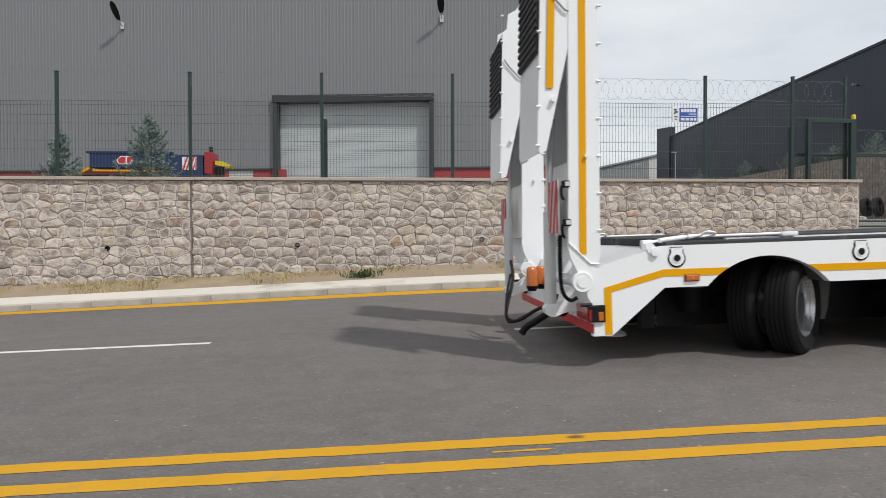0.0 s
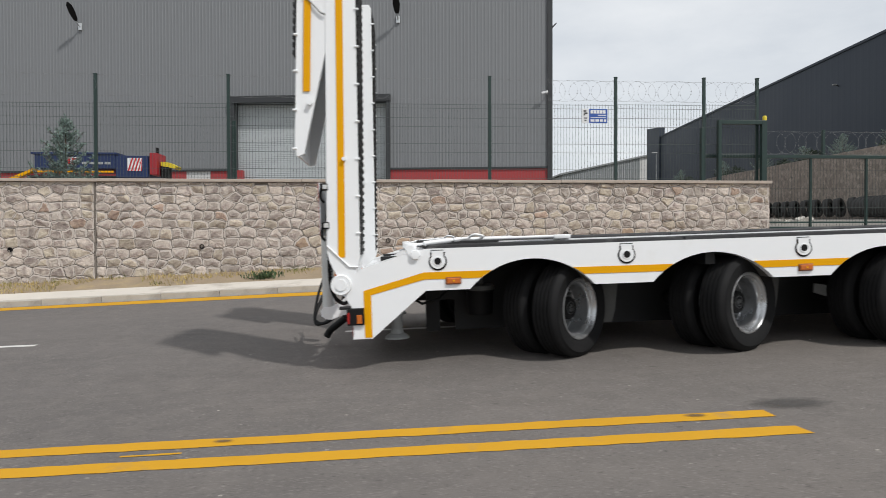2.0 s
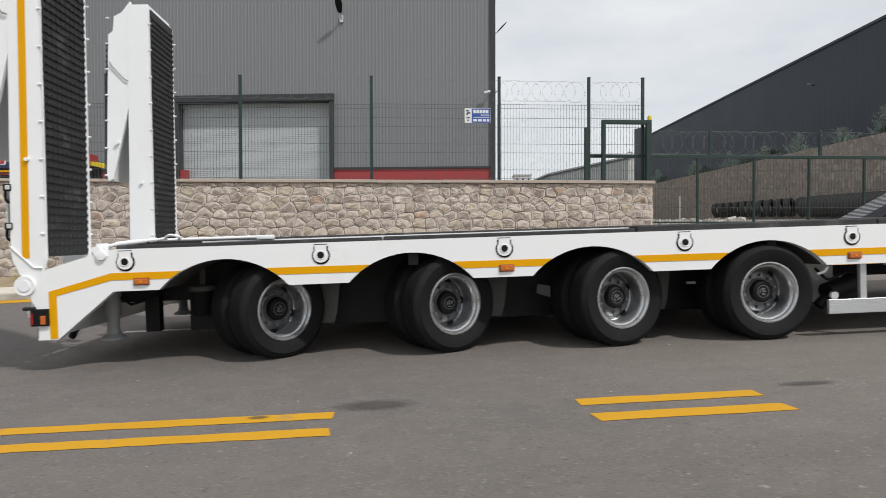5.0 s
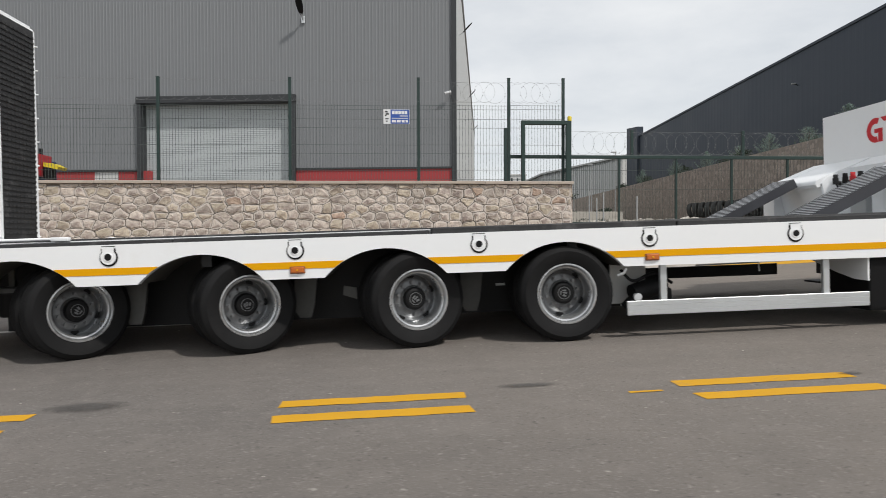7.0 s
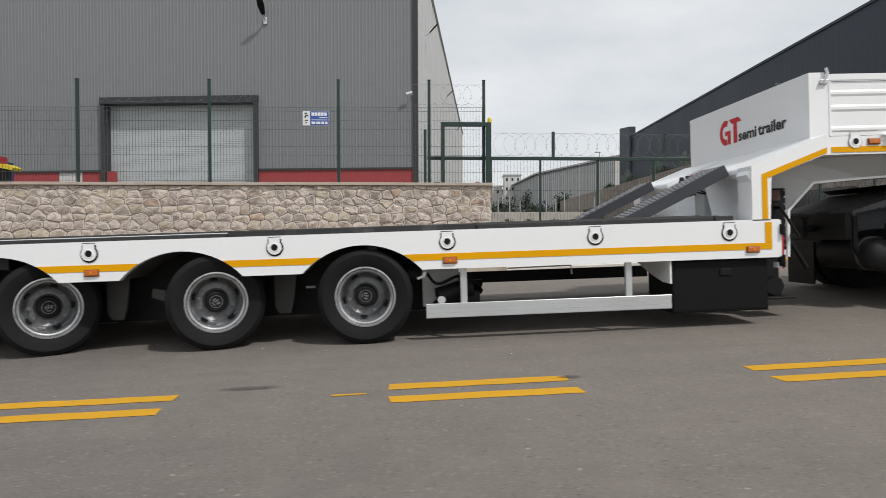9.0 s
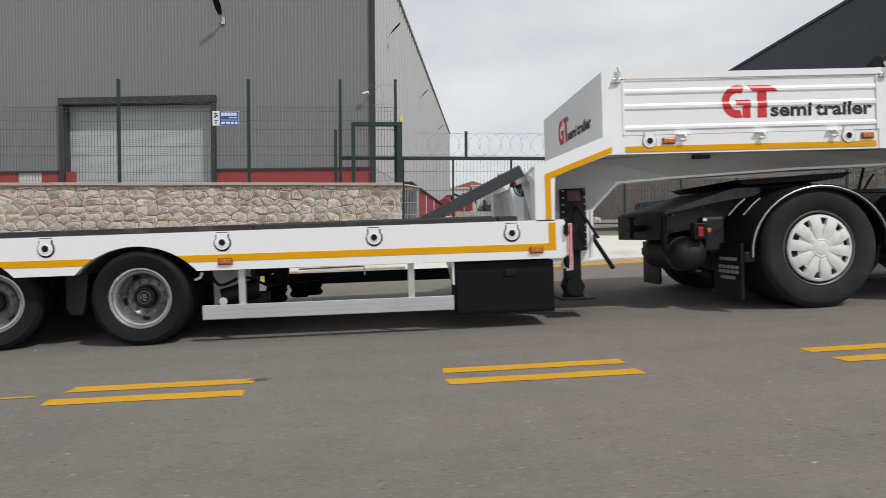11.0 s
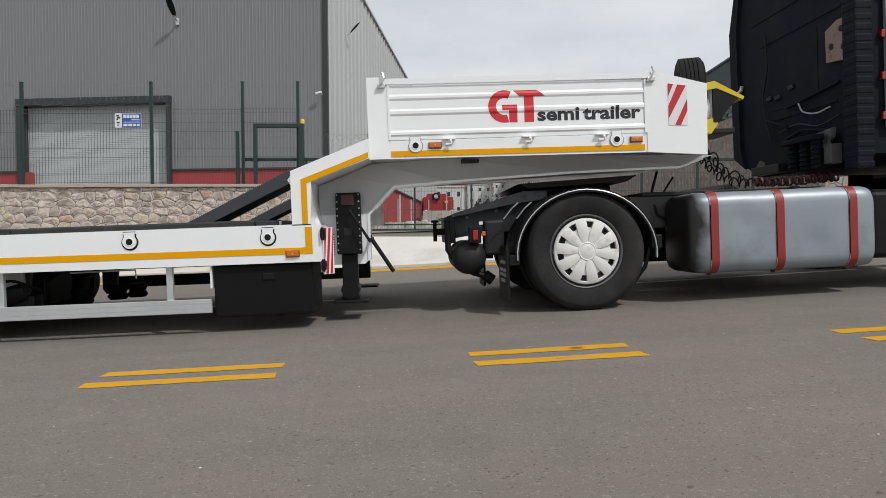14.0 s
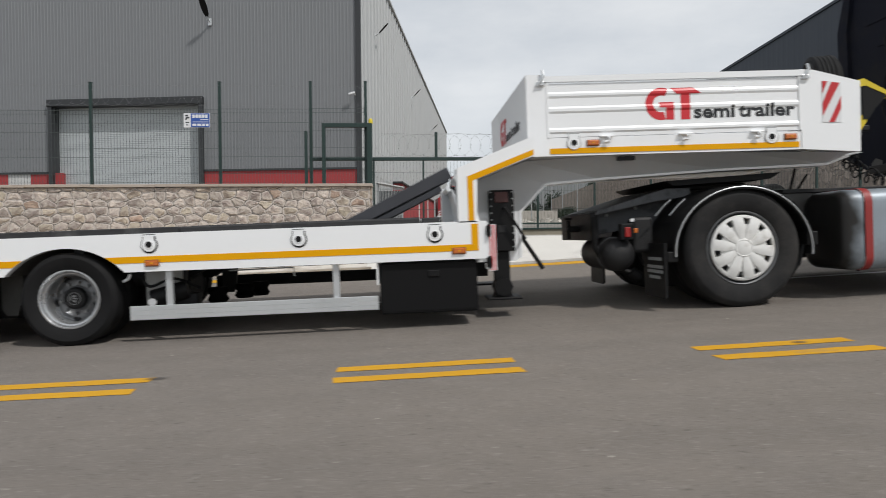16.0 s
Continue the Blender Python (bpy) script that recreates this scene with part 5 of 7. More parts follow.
# chassis below
for y in (6.05, far(6.05)):
    bm = B()
    prism(bm, [(1.75, .32), (8.15, .32), (8.35, .44), (11.1, .44), (11.1, .735), (1.75, .735)], y - .09, y + .09)
    part("main_beam", bm, "steel_dark", trailer)
for c in ARCH:
    bm = B()
    rod(bm, (c, YN + .35, .26), (c, far(YN + .35), .26), .075, 14)
    part("axle", bm, "steel_dark", trailer, smooth=True)
    for ya, yb in ((YN + .52, YN + .56), (far(YN + .56), far(YN + .52))):
        # bracket colour is lowered to carry the shade under the deck
        part("suspension_bracket", prism(B(), [(c + .66, .74), (c + .66, .16), (c + .70, .10), (c + .80, .10), (c + .83, .20), (c + .90, .74)], ya, yb), "bracket_grey", trailer, "suspension bracket, its grey darkened for the shade under the deck")
    for ya in (5.85, far(5.85)):
        part("air_bag", rod(B(), (c + .2, ya, .18), (c + .2, ya, .60), .12, 14), "rubber", trailer, smooth=True)
    bm = B()
    rod(bm, (c + .34, 5.62, .42), (c + .58, 5.62, .42), .09, 14)
    part("brake_chamber", bm, "steel_dark", trailer, smooth=True)
# box added to stop the bright road showing through under the deck
part("bogie_frame", box(B(), 2.5, 8.1, 6.30, 6.80, .10, .55, .03), "steel_dark", trailer, "dark central box added to block the bright view under the deck")
for i in range(9):
    bm = B()
    xx = 2.4 + i * 1.02
    box(bm, xx, xx + .08, YN + .1, far(YN + .1), .60, .735)
    part("cross_member", bm, "steel_dark", trailer)

# stripe
stripes = [[(1.632, .13), (1.69, .13), (1.69, .462), (2.11, .569), (2.11, .625), (1.632, .497)]]
def arch_edge(c, z, way):
    return c + way * (math.sqrt(AR ** 2 - (z - AZ) ** 2) + .006)


for i in range(5):
    x0, x1 = (ARCH[i - 1] if i else 2.11), (ARCH[i] if i < 4 else 11.035)
    pts = []
    for c, way, first in ((x0, 1, i == 0), (x1, -1, i == 4)):
        for z in (.569, .625):
            z -= .0022 * (c - 2)
            pts.append((c if first else arch_edge(c, z, way), z))
    stripes.append([pts[0], pts[2], pts[3], pts[1]])
stripes.append([(10.975, .606), (11.035, .606), (11.035, .785), (10.975, .785)])
for pts in stripes:
    bm = B()
    prism(bm, pts, YN - .004, YN - .001)
    part("stripe", bm, "tape", trailer, "yellow reflective tape")


def lashing(x, z, y, parent, gap=.0075):
    r, arc = .060, [radians(48 + 264 * k / 22) for k in range(23)]
    rim_ = [(x - math.sin(a) * r, z + math.cos(a) * r) for a in arc]
    shape = [(x + .046, z + .082), (x - .046, z + .082), (x - .046, z + .045)] + rim_ + [(x + .046, z + .045)]
    ring = part("lashing_ring", prism(B(), shape, y - .012, y - .002), "white_paint", parent, "white lashing ring plate with dark eye", True)
    bm = B()
    tube(bm, [(x - .050, y - .001, z + .070)] + [(x - math.sin(a) * (r + .005) + .002, y - .001, z + math.cos(a) * (r + .005) - .003) for a in arc] + [(x + .052, y - .001, z + .070)], gap, 6)
    box(bm, x - .052, x + .052, y - .005, y, z + .084, z + .089)
    part("gap", bm, "black_plastic" if gap > .005 else "grey_paint", ring, "dark gap round the ring")
    part("eye", lathe(B(), [(0, -.004), (.028, -.004), (.028, .004), (0, .004)], 20, Matrix.Translation((x, y - .013, z))), "black_plastic", ring, "black round eye")
    part("eye_rim", lathe(B(), [(.028, -.004), (.033, -.006), (.037, -.002), (.037, .003)], 20, Matrix.Translation((x, y - .012, z))), "white_paint", ring)


for x, z in ((2.22, .71), (3.74, .71), (5.22, .712), (6.73, .712), (8.18, .712), (9.46, .71), (10.65, .705)):
    lashing(x, z, YN, trailer)


def marker(x, z, y, parent):
    bm = B()
    box(bm, x - .062, x + .062, y - .012, y, z - .03, z + .03, .006)
    lamp = part("marker_lamp", bm, "amber_frame", parent, "small orange side marker lamp")
    bm = B()
    box(bm, x - .053, x + .053, y - .024, y - .012, z - .022, z + .022, .006)
    part("lens", bm, "orange", lamp, "orange lens")
    bm = B()
    lathe(bm, [(0, -.004), (.008, -.003), (.008, .002)], 10, Matrix.Translation((x, y - .025, z)))
    part("bulb", bm, "tape", lamp)


for x in (2.34, 5.235, 8.20, 10.86):
    marker(x, .552, YN, trailer)

# wheels
TR, RR = 0.405, 0.248


def rim_bm():
    bm = B()
    lathe(bm, [(.252, -.088), (.258, -.092), (.257, -.100), (.246, -.101), (.236, -.090), (.230, -.070), (.219, -.066), (.216, -.060), (.209, -.052), (.206, -.020), (.212, .0), (.214, .05), (.209, .095), (.19, .11)], 44)
    return bm


rim_me = finish(rim_bm(), "wheel", "rim", True)
tyre_me = finish(lathe(B(), tyre_profile(TR, .235, .248), 44), "tyre", "rubber", True)
hb = B()
lathe(hb, [(.112, .070), (.108, .058), (.098, .050), (.090, .044), (.0, .044)], 28)
for k in range(10):
    a = 2 * math.pi * k / 10
    rod(hb, (.139 * math.cos(a), .075, .139 * math.sin(a)), (.139 * math.cos(a), .040, .139 * math.sin(a)), .0145, 6)
    rod(hb, (.139 * math.cos(a), .075, .139 * math.sin(a)), (.139 * math.cos(a), .066, .139 * math.sin(a)), .021, 10)
lathe(hb, [(.212, .095), (.204, .100), (.190, .098), (.172, .080), (.160, .072), (.112, .070)], 40)
hub_me = finish(hb, "hub", "disc_grey", True)
cp = B()
lathe(cp, [(.098, .060), (.096, .012), (.088, -.002), (.070, -.008), (.066, -.004), (.0, -.004)], 28)
cap_me = finish(cp, "hub_cap", "black_plastic", True)
em = B()
for pts in ([(-.034, -.012), (-.020, -.022), (-.010, .004), (-.024, .014)], [(-.006, -.024), (.006, -.026), (.010, .010), (-.002, .014)], [(.016, -.018), (.030, -.010), (.026, .020), (.014, .016)], [(-.022, .024), (.020, .024), (.012, .034), (-.014, .034)]):
    prism(em, pts, -.0065, -.004)
lathe(em, [(.049, -.0065), (.054, -.0065), (.054, -.003)], 24)
emb_me = finish(em, "emblem", "disc_grey")
hole_me = finish(lathe(B(), [(0, -.006), (.024, -.006), (.024, .006), (0, .006)], 16, Matrix.Diagonal((.85, 1, 1.35, 1))), "hand_hole", "black_plastic")


def trailer_wheel(m, inner=False):
    w = new("wheel", rim_me)
    w.parent, w.matrix_basis = trailer, m
    tagged(w, "silver steel wheel with deep dish")
    for me in (tyre_me,) + (() if inner else (hub_me, cap_me, emb_me)):
        p = new(me.name.split(".")[0], me)
        p.parent = w
        if me is tyre_me:
            tagged(p, "black low-profile trailer tyre")
    for k in range(0 if inner else 5):
        a = 2 * math.pi * (k + .5) / 5
        p = new("hand_hole", hole_me)
        p.parent, p.matrix_basis = w, pose(.186 * math.cos(a), .090, .186 * math.sin(a), 0, -math.degrees(a), 0)
    return w


HUBZ = 0.265
for c, x, y, a in zip(ARCH, (3.41, 4.82, 6.22, 7.47), (5.28, 5.19, 5.12, 5.10), (42, 30, 17, 2)):
    for k, roll_ in ((0, 1), (1, 2)):
        n = Vector((math.sin(radians(a)), -math.cos(radians(a)), 0))
        p = Vector((x, y, HUBZ)) - n * (.098 + .30 * k)
        trailer_wheel(Matrix.Translation(p) @ pose(0, 0, 0, 0, 0, a) @ pose(0, 0, 0, 0, 37 * x, 0), bool(k))
        q = Vector((2 * c - x, far(y), HUBZ)) + n * (.095 + .30 * k)
        trailer_wheel(Matrix.Translation(q) @ pose(0, 0, 0, 0, 0, a + 180), bool(k))

# round reservoirs hanging ahead of the first axle
for y in (5.72, far(5.72)):
    res = part("reservoir", lathe(B(), [(0, 0), (.105, 0), (.112, .012), (.118, .19), (.126, .20), (.126, .215), (0, .215)], 28, pose(2.625, y, .205, 90, 0, 0)), "black_plastic", trailer, "black round reservoir", True)
    part("lid", lathe(B(), [(0, .05), (.11, .048), (.128, .036), (.130, 0), (0, 0)], 28, pose(2.625, y, .42, 90, 0, 0)), "bracket_grey", res, "grey pressed lid", True)
    part("hanger", box(B(), 2.60, 2.65, y - .02, y + .02, .46, .74), "arch_grey", res)

# side guard, tool box, tanks
guard = part("side_guard", prism(B(), [(YN + .022, .06), (YN + .02, .063), (YN + .02, .098), (YN + .0225, .10), (YN + .02, .102), (YN + .02, .14), (YN + .0225, .142), (YN + .02, .144), (YN + .02, .179), (YN + .022, .182), (YN + .05, .182), (YN + .05, .06)], 7.985, 10.13, swap=True), "alu", trailer, "smooth aluminium side guard rail")
for x in (8.315, 9.765):
    bm = B()
    box(bm, x - .028, x + .028, YN + .05, YN + .09, .09, .50, .004)
    part("bracket", bm, "alu", guard)
tb = part("tool_box", box(B(), 10.15, 11.02, YN + .05, YN + .62, .01, .465, .012), "toolbox", trailer, "black steel tool box")
part("lid", box(B(), 10.16, 11.01, YN + .046, YN + .052, .03, .455, .004), "toolbox", tb)
part("latch", box(B(), 10.58, 10.68, YN + .034, YN + .047, .33, .39, .006), "black_plastic", tb, "recessed steel latch")
# shade of the far rail is put into its colour, unlike the near one
part("far_side_guard", box(B(), 7.9, 11.0, far(YN + .05), far(YN + .02), .14, .285, .004), "steel_dark", trailer, "far side guard rail, its shade painted as dark steel")
for y, x in ((7.0, 8.50), (7.25, 8.62), (6.5, 8.34)):
    bm = B()
    lathe(bm, [(0, 0), (.09, .005), (.115, .04), (.09, .085), (.115, .13), (.105, .17), (0, .175)], 18, pose(x, y, .06, 90, 0, 0))
    part("air_bag", bm, "rubber", trailer, smooth=True)
# added dark plate, standing in for the deep shade between the wheels
part("bogie_skirt", box(B(), 2.42, 8.22, 5.98, 6.02, .04, .735), "steel_dark", trailer, "dark plate added for the shade between the wheels")
part("hanger_plate", box(B(), 7.97, 8.30, 5.50, 5.53, .12, .48), "pale_grey", trailer, "pale steel hanger plate")
bm = B()
rod(bm, (8.10, 5.30, .22), (8.40, 5.36, .30), .085, 14)
rod(bm, (8.05, 5.34, .10), (8.20, 5.34, .24), .05, 10)
box(bm, 8.22, 8.48, 5.34, 5.5, .08, .26, .02)
tube(bm, curve([(8.0, 5.3, .44), (8.1, 5.26, .34), (8.3, 5.3, .40), (8.5, 5.4, .30)]), .014, 6)
part("valve_block", bm, "black_plastic", trailer, "black brake valve with hoses", True)
part("valve_cap", rod(B(), (8.125, 5.22, .20), (8.125, 5.25, .205), .035, 14), "sign_white", trailer, "small white valve cap", True)
bm = B()
tube(bm, [(8.75, 5.45, .445), (9.2, 5.45, .45), (9.34, 5.45, .45), (9.345, 5.45, .37)], .008, 6)
part("brake_pipe", bm, "alu", trailer)
bm = B()
prism(bm, [(YN + .03, .475), (YN + .86, .475), (YN + .86, .44), (YN + .45, .33), (YN + .20, .28), (YN + .03, .275)], 10.125, 10.14, swap=True)
part("gusset", bm, "white_paint", trailer)
bm = B()
tube(bm, [(7.92, 5.14, .40), (7.97, 5.12, .42), (7.99, 5.11, .46)], .012, 6)
part("hose_fitting", bm, "sign_white", trailer)
part("sensor_tab", prism(B(), [(5.56, .30), (5.68, .26), (5.68, .36), (5.57, .38)], YN + .40, YN + .42), "bracket_grey", trailer, "small pale steel tab")
part("sensor_tab", prism(B(), [(6.92, .33), (7.0, .33), (7.0, .35), (6.92, .35)], YN + .40, YN + .42), "grey_paint", trailer)

# front end of the bed
part("front_end_plate", box(B(), 11.085, 11.12, YN + .07, far(YN + .07), .48, .80), "white_paint", trailer)
bd_at = pose(11.125, YN + .01, 0, 0, 0, 52)
bd = part("warning_board", box(B(), 0, .13, -.004, .004, .36, .775), "sign_white", trailer, "red and white striped warning board", at=bd_at)
for k in range(3):
    x0, x1 = .004 + k * .052 - .03, .004 + k * .052 - .004
    pts = [(x0, .365), (x1, .365), (x1 + .045, .77), (x0 + .045, .77)]
    pts = [(min(max(p[0], .002), .128), p[1]) for p in pts]
    part("stripe", prism(B(), pts, -.0075, -.0045), "red_paint", bd)
for z in (.44, .72):
    bm = B()
    box(bm, 11.105, 11.15, YN - .02, YN + .05, z - .045, z + .045, .012)
    rod(bm, (11.128, YN - .022, z - .055), (11.128, YN - .022, z + .055), .014, 8)
    part("hinge_clamp", bm, "black_plastic", trailer, "black hinge clamp", True)
bm = B()
rod(bm, (11.135, YN + .03, .42), (11.135, YN + .03, .50), .012, 8)
box(bm, 11.10, 11.15, YN + .02, YN + .10, .38, .43)
part("corner_bracket", bm, "white_paint", trailer)

# gooseneck
neck_out = [(10.865, .80), (10.865, 1.28), (11.56, 1.545), (11.56, 1.37), (11.045, 1.185), (11.03, .80)]
web = [(11.0, .50), (11.0, 1.19), (11.56, 1.385), (14.60, 1.385), (14.79, 1.34), (14.57, 1.263), (13.5, 1.243), (12.27, 1.193), (11.755, 1.163), (11.495, .895), (11.485, .45), (11.1, .45)]
YB = 5.30
part("neck_flange", prism(B(), neck_out, YN, YN + .24), "white_paint", trailer, "white gooseneck cheek")
part("neck_flange", prism(B(), neck_out, far(YN + .24), far(YN)), "white_paint", trailer, "white gooseneck cheek")
bm = B()
tops = [(11.04, 5.605, 1.18), (11.30, 5.605, 1.276), (11.56, 5.57, 1.374), (12.27, 5.38, 1.384), (13.5, 5.38, 1.378), (14.58, 5.38, 1.345), (14.81, 5.38, 1.335)]
lows = [(11.04, 5.60, .895), (11.495, 5.60, .895), (11.755, 5.60, 1.163), (12.27, 5.60, 1.193), (13.5, 5.60, 1.243), (14.58, 5.60, 1.263), (14.81, 5.60, 1.332)]
up_, dn_ = [bm.verts.new(p) for p in tops], [bm.verts.new(p) for p in lows]
for k in range(6):
    bm.faces.new((up_[k], up_[k + 1], dn_[k + 1], dn_[k]))
bmesh.ops.solidify(bm, geom=bm.faces[:], thickness=.02)
part("neck_web", bm, "white_paint", trailer, "white slanting gooseneck web")
far_web = [(11.0, .50), (11.0, 1.19), (11.56, 1.385), (14.60, 1.385), (14.73, 1.34), (14.57, 1.33), (11.60, 1.28), (11.25, .95), (11.22, .45), (11.1, .45)]
part("neck_web", prism(B(), far_web, far(YN + .43), far(YN + .40)), "white_paint", trailer)
low = [(11.485, .45), (11.495, .895), (11.755, 1.163), (12.27, 1.193), (13.5, 1.243), (14.58, 1.263), (14.81, 1.34)]
low2 = [(x + (.026 if i < 2 else .014 if i == 2 else 0), z - (0 if i == 0 else .006 if i == 1 else .022)) for i, (x, z) in enumerate(low)]
part("neck_lip", prism(B(), low + low2[::-1], YN + .52, YN + .74), "white_paint", trailer, "narrow white flange under the gooseneck")
part("neck_pillar", prism(B(), [(11.04, .44), (11.07, .42), (11.455, .42), (11.488, .45), (11.495, .90), (11.04, .90)], 5.60, 5.70), "white_paint", trailer, "white gooseneck pillar behind the leg")
part("neck_floor", box(B(), 11.3, 14.6, YN + .57, far(YN + .57), 1.30, 1.34), "white_paint", trailer)
part("neck_cheek_web", prism(B(), [(11.0, .80), (11.03, 1.19), (11.56, 1.385), (11.56, 1.40), (11.0, 1.21)], YN + .24, YN + .64), "white_paint", trailer)
VN, VF = 6.15, far(6.15)      # the valley between the two humps of the neck
for y0, y1 in ((YN + .24, VN), (VF, far(YN + .24))):
    bm = prism(B(), [(10.90, 1.20), (10.878, 1.235), (10.885, 1.268), (10.92, 1.298), (11.56, 1.542), (11.56, 1.49), (10.95, 1.22)], y0, y1)
    hump = part("neck_top", bm, "white_paint", trailer, "white rounded hump of the gooseneck", True)
    part("rear_wall", prism(B(), [(11.04, .80), (10.935, 1.24), (10.965, 1.24), (11.08, .80)], y0, y1), "white_paint", hump)
    inner_ = y1 if y0 < 6 else y0
    part("inner_wall", prism(B(), [(11.05, .80), (10.945, 1.25), (11.0, 1.31), (11.56, 1.525), (11.56, .80)], inner_ - .012, inner_ + .012), "white_paint", hump)
part("valley_wall", prism(B(), [(11.44, .80), (11.30, 1.42), (11.56, 1.535), (11.60, 1.40), (11.60, .80)], VN + .012, VF - .012), "white_paint", trailer, "white recessed wall between the humps")
part("valley_floor", box(B(), 11.05, 11.46, VN + .012, VF - .012, .75, .80), "white_paint", trailer)
for pts in ([(10.955, .815), (11.005, .815), (11.005, 1.168), (10.955, 1.205)], [(10.955, 1.205), (11.005, 1.168), (11.555, 1.378), (11.555, 1.425)]):
    part("stripe", prism(B(), pts, YN - .004, YN - .001), "tape", trailer, "yellow reflective tape")
part("step_plate", prism(B(), [(10.835, 1.205), (10.865, 1.245), (10.865, 1.15)], YN + .02, YN + .22), "white_paint", trailer)
# air and electric couplings on a post in the valley
cpl = part("coupling_post", box(B(), 11.04, 11.12, 6.36, 6.60, .80, 1.24, .01), "grey_paint", trailer, "coupling post with red and black air couplings")
part("cross_plate", box(B(), 10.99, 11.02, 6.24, 6.74, 1.19, 1.24, .008), "grey_paint", cpl)
for y, mt in ((6.28, "black_plastic"), (6.40, "red_paint"), (6.52, "black_plastic"), (6.68, "steel_dark")):
    bm = B()
    rod(bm, (11.01, y, 1.22), (10.93, y, 1.245), .022, 12)
    rod(bm, (10.935, y, 1.215), (10.935, y, 1.285), .030, 14)
    box(bm, 10.91, 10.96, y - .010, y + .010, 1.28, 1.325, .005)
    part("coupling_head", bm, mt, cpl, "palm coupling head", True)
for y0, y1 in ((6.28, 6.22), (6.40, 6.33), (6.52, 6.60), (6.68, 6.78)):
    part("air_hose", tube(B(), curve([(10.94, y0, 1.22), (10.98, y0, 1.14), (11.08, y1, 1.12), (11.18, y1, 1.19), (11.32, y1, 1.25)]), .009, 6), "black_plastic", cpl, smooth=True)


def loading_ramp(y0, y1, base):
    a, b = Vector((9.83, 0, .86)), Vector((10.80, 0, 1.325))
    d = (b - a)
    n = Vector((-d.z, 0, d.x)).normalized()
    bm = prism(B(), [(p.x, p.z) for p in (a, b, b - n * .022, a - n * .016)], y0 + .005, y1 - .005)
    t = part("loading_ramp", bm, "steel_dark", base, "dark grey steel access ramp with toothed treads")
    for y in (y0, y1 - .04):
        part("cheek", prism(B(), [(p.x, p.z) for p in (a, b, b - n * .105, a.lerp(b, .10) - n * .098, a - n * .02)], y, y + .04), "ramp_steel", t)
    for k in range(7):
        p = a.lerp(b, k / 6)
        part("rung", rod(B(), (p.x, y0 + .03, p.z - .03), (p.x, y1 - .03, p.z - .03), .012, 6), "ramp_steel", t)
    # pale bar colour paints in the lit tops over the dark plate
    bm = B()
    for k in range(27):
        p = a.lerp(b, (k + .5) / 27) + n * .0015
        dd, up = d.normalized() * .0065, n * .004
        prism(bm, [(q.x, q.z) for q in (p - dd, p + dd, p + dd * .6 + up, p - dd * .6 + up)], y0 + .01, y1 - .01)
    part("treads", bm, "tread_steel", t, "tread bars coloured bright for their lit tops", kind="stuff")
    for y in (y0 + .003, y1 - .003):
        bm = B()
        for k in range(54):
            p, q = a.lerp(b, k / 54), a.lerp(b, (k + .55) / 54)
            top = p.lerp(q, .5) + n * .014
            prism(bm, [(p.x, p.z), (q.x, q.z), (top.x, top.z)], y - .003, y + .003)
        part("toothed_edge", bm, "ramp_steel", t, "toothed edge strip", kind="stuff")


loading_ramp(5.42, 5.86, trailer)
loading_ramp(far(5.86), far(5.42), trailer)

# landing leg, set in under the neck
YL = YN + .28
leg = part("landing_leg", box(B(), 11.20, 11.435, YL + .165, YL + .36, .52, 1.105, .01), "black_plastic", trailer, "black landing leg with bolted housing")
part("inner_leg", box(B(), 11.235, 11.385, YL + .22, YL + .34, .17, .52, .008), "black_plastic", leg)
bm = B()
rod(bm, (11.31, YL + .16, .18), (11.31, YL + .40, .18), .09, 8)
box(bm, 11.15, 11.48, YL + .10, YL + .46, .06, .085, .01)
prism(bm, [(11.22, .085), (11.40, .085), (11.36, .22), (11.26, .22)], YL + .2, YL + .34)
part("foot", bm, "black_plastic", leg, "black steel foot plate")
bm = B()
for z in [.56 + .0655 * k for k in range(9)]:
    for x in (11.214, 11.421):
        rod(bm, (x, YL + .155, z), (x, YL + .170, z), .0085, 6)
part("bolts", bm, "grey_paint", leg, kind="stuff")
bm = B()
rod(bm, (11.33, YL + .20, .93), (11.34, YL + .10, .92), .016, 10)
rod(bm, (11.335, YL + .10, .935), (11.52, YL + .095, .635), .0135, 10)
rod(bm, (11.515, YL + .08, .64), (11.53, YL + .33, .665), .014, 10)
rod(bm, (11.50, YL + .32, .69), (11.725, YL + .32, .33), .021, 10)
part("crank", bm, "black_plastic", leg, "black crank handle", True)
bm = B()
box(bm, 11.255, 11.375, YL + .153, YL + .165, .985, 1.085, .004)
part("plate", bm, "air_line", leg, "dull maroon bearing plate")
part("type_plate", box(B(), 11.275, 11.345, YL + .158, YL + .165, .70, .77), "steel_dark", leg, "small dark type plate")
bm = B()
box(bm, 11.235, 11.385, far(YL + .34), far(YL + .22), .17, .52, .008)
box(bm, 11.15, 11.48, far(YL + .46), far(YL + .10), .06, .085, .01)
part("landing_leg", bm, "black_plastic", trailer)
bm = B()
for k in range(9):
    z = .50 + k * .024
    tube(bm, [(11.16 + .02 * math.cos(t), YL + .27 + .02 * math.sin(t), z + t * .0038) for t in (i * .7 for i in range(9))], .005, 5)
part("spring_hose", bm, "black_plastic", trailer)


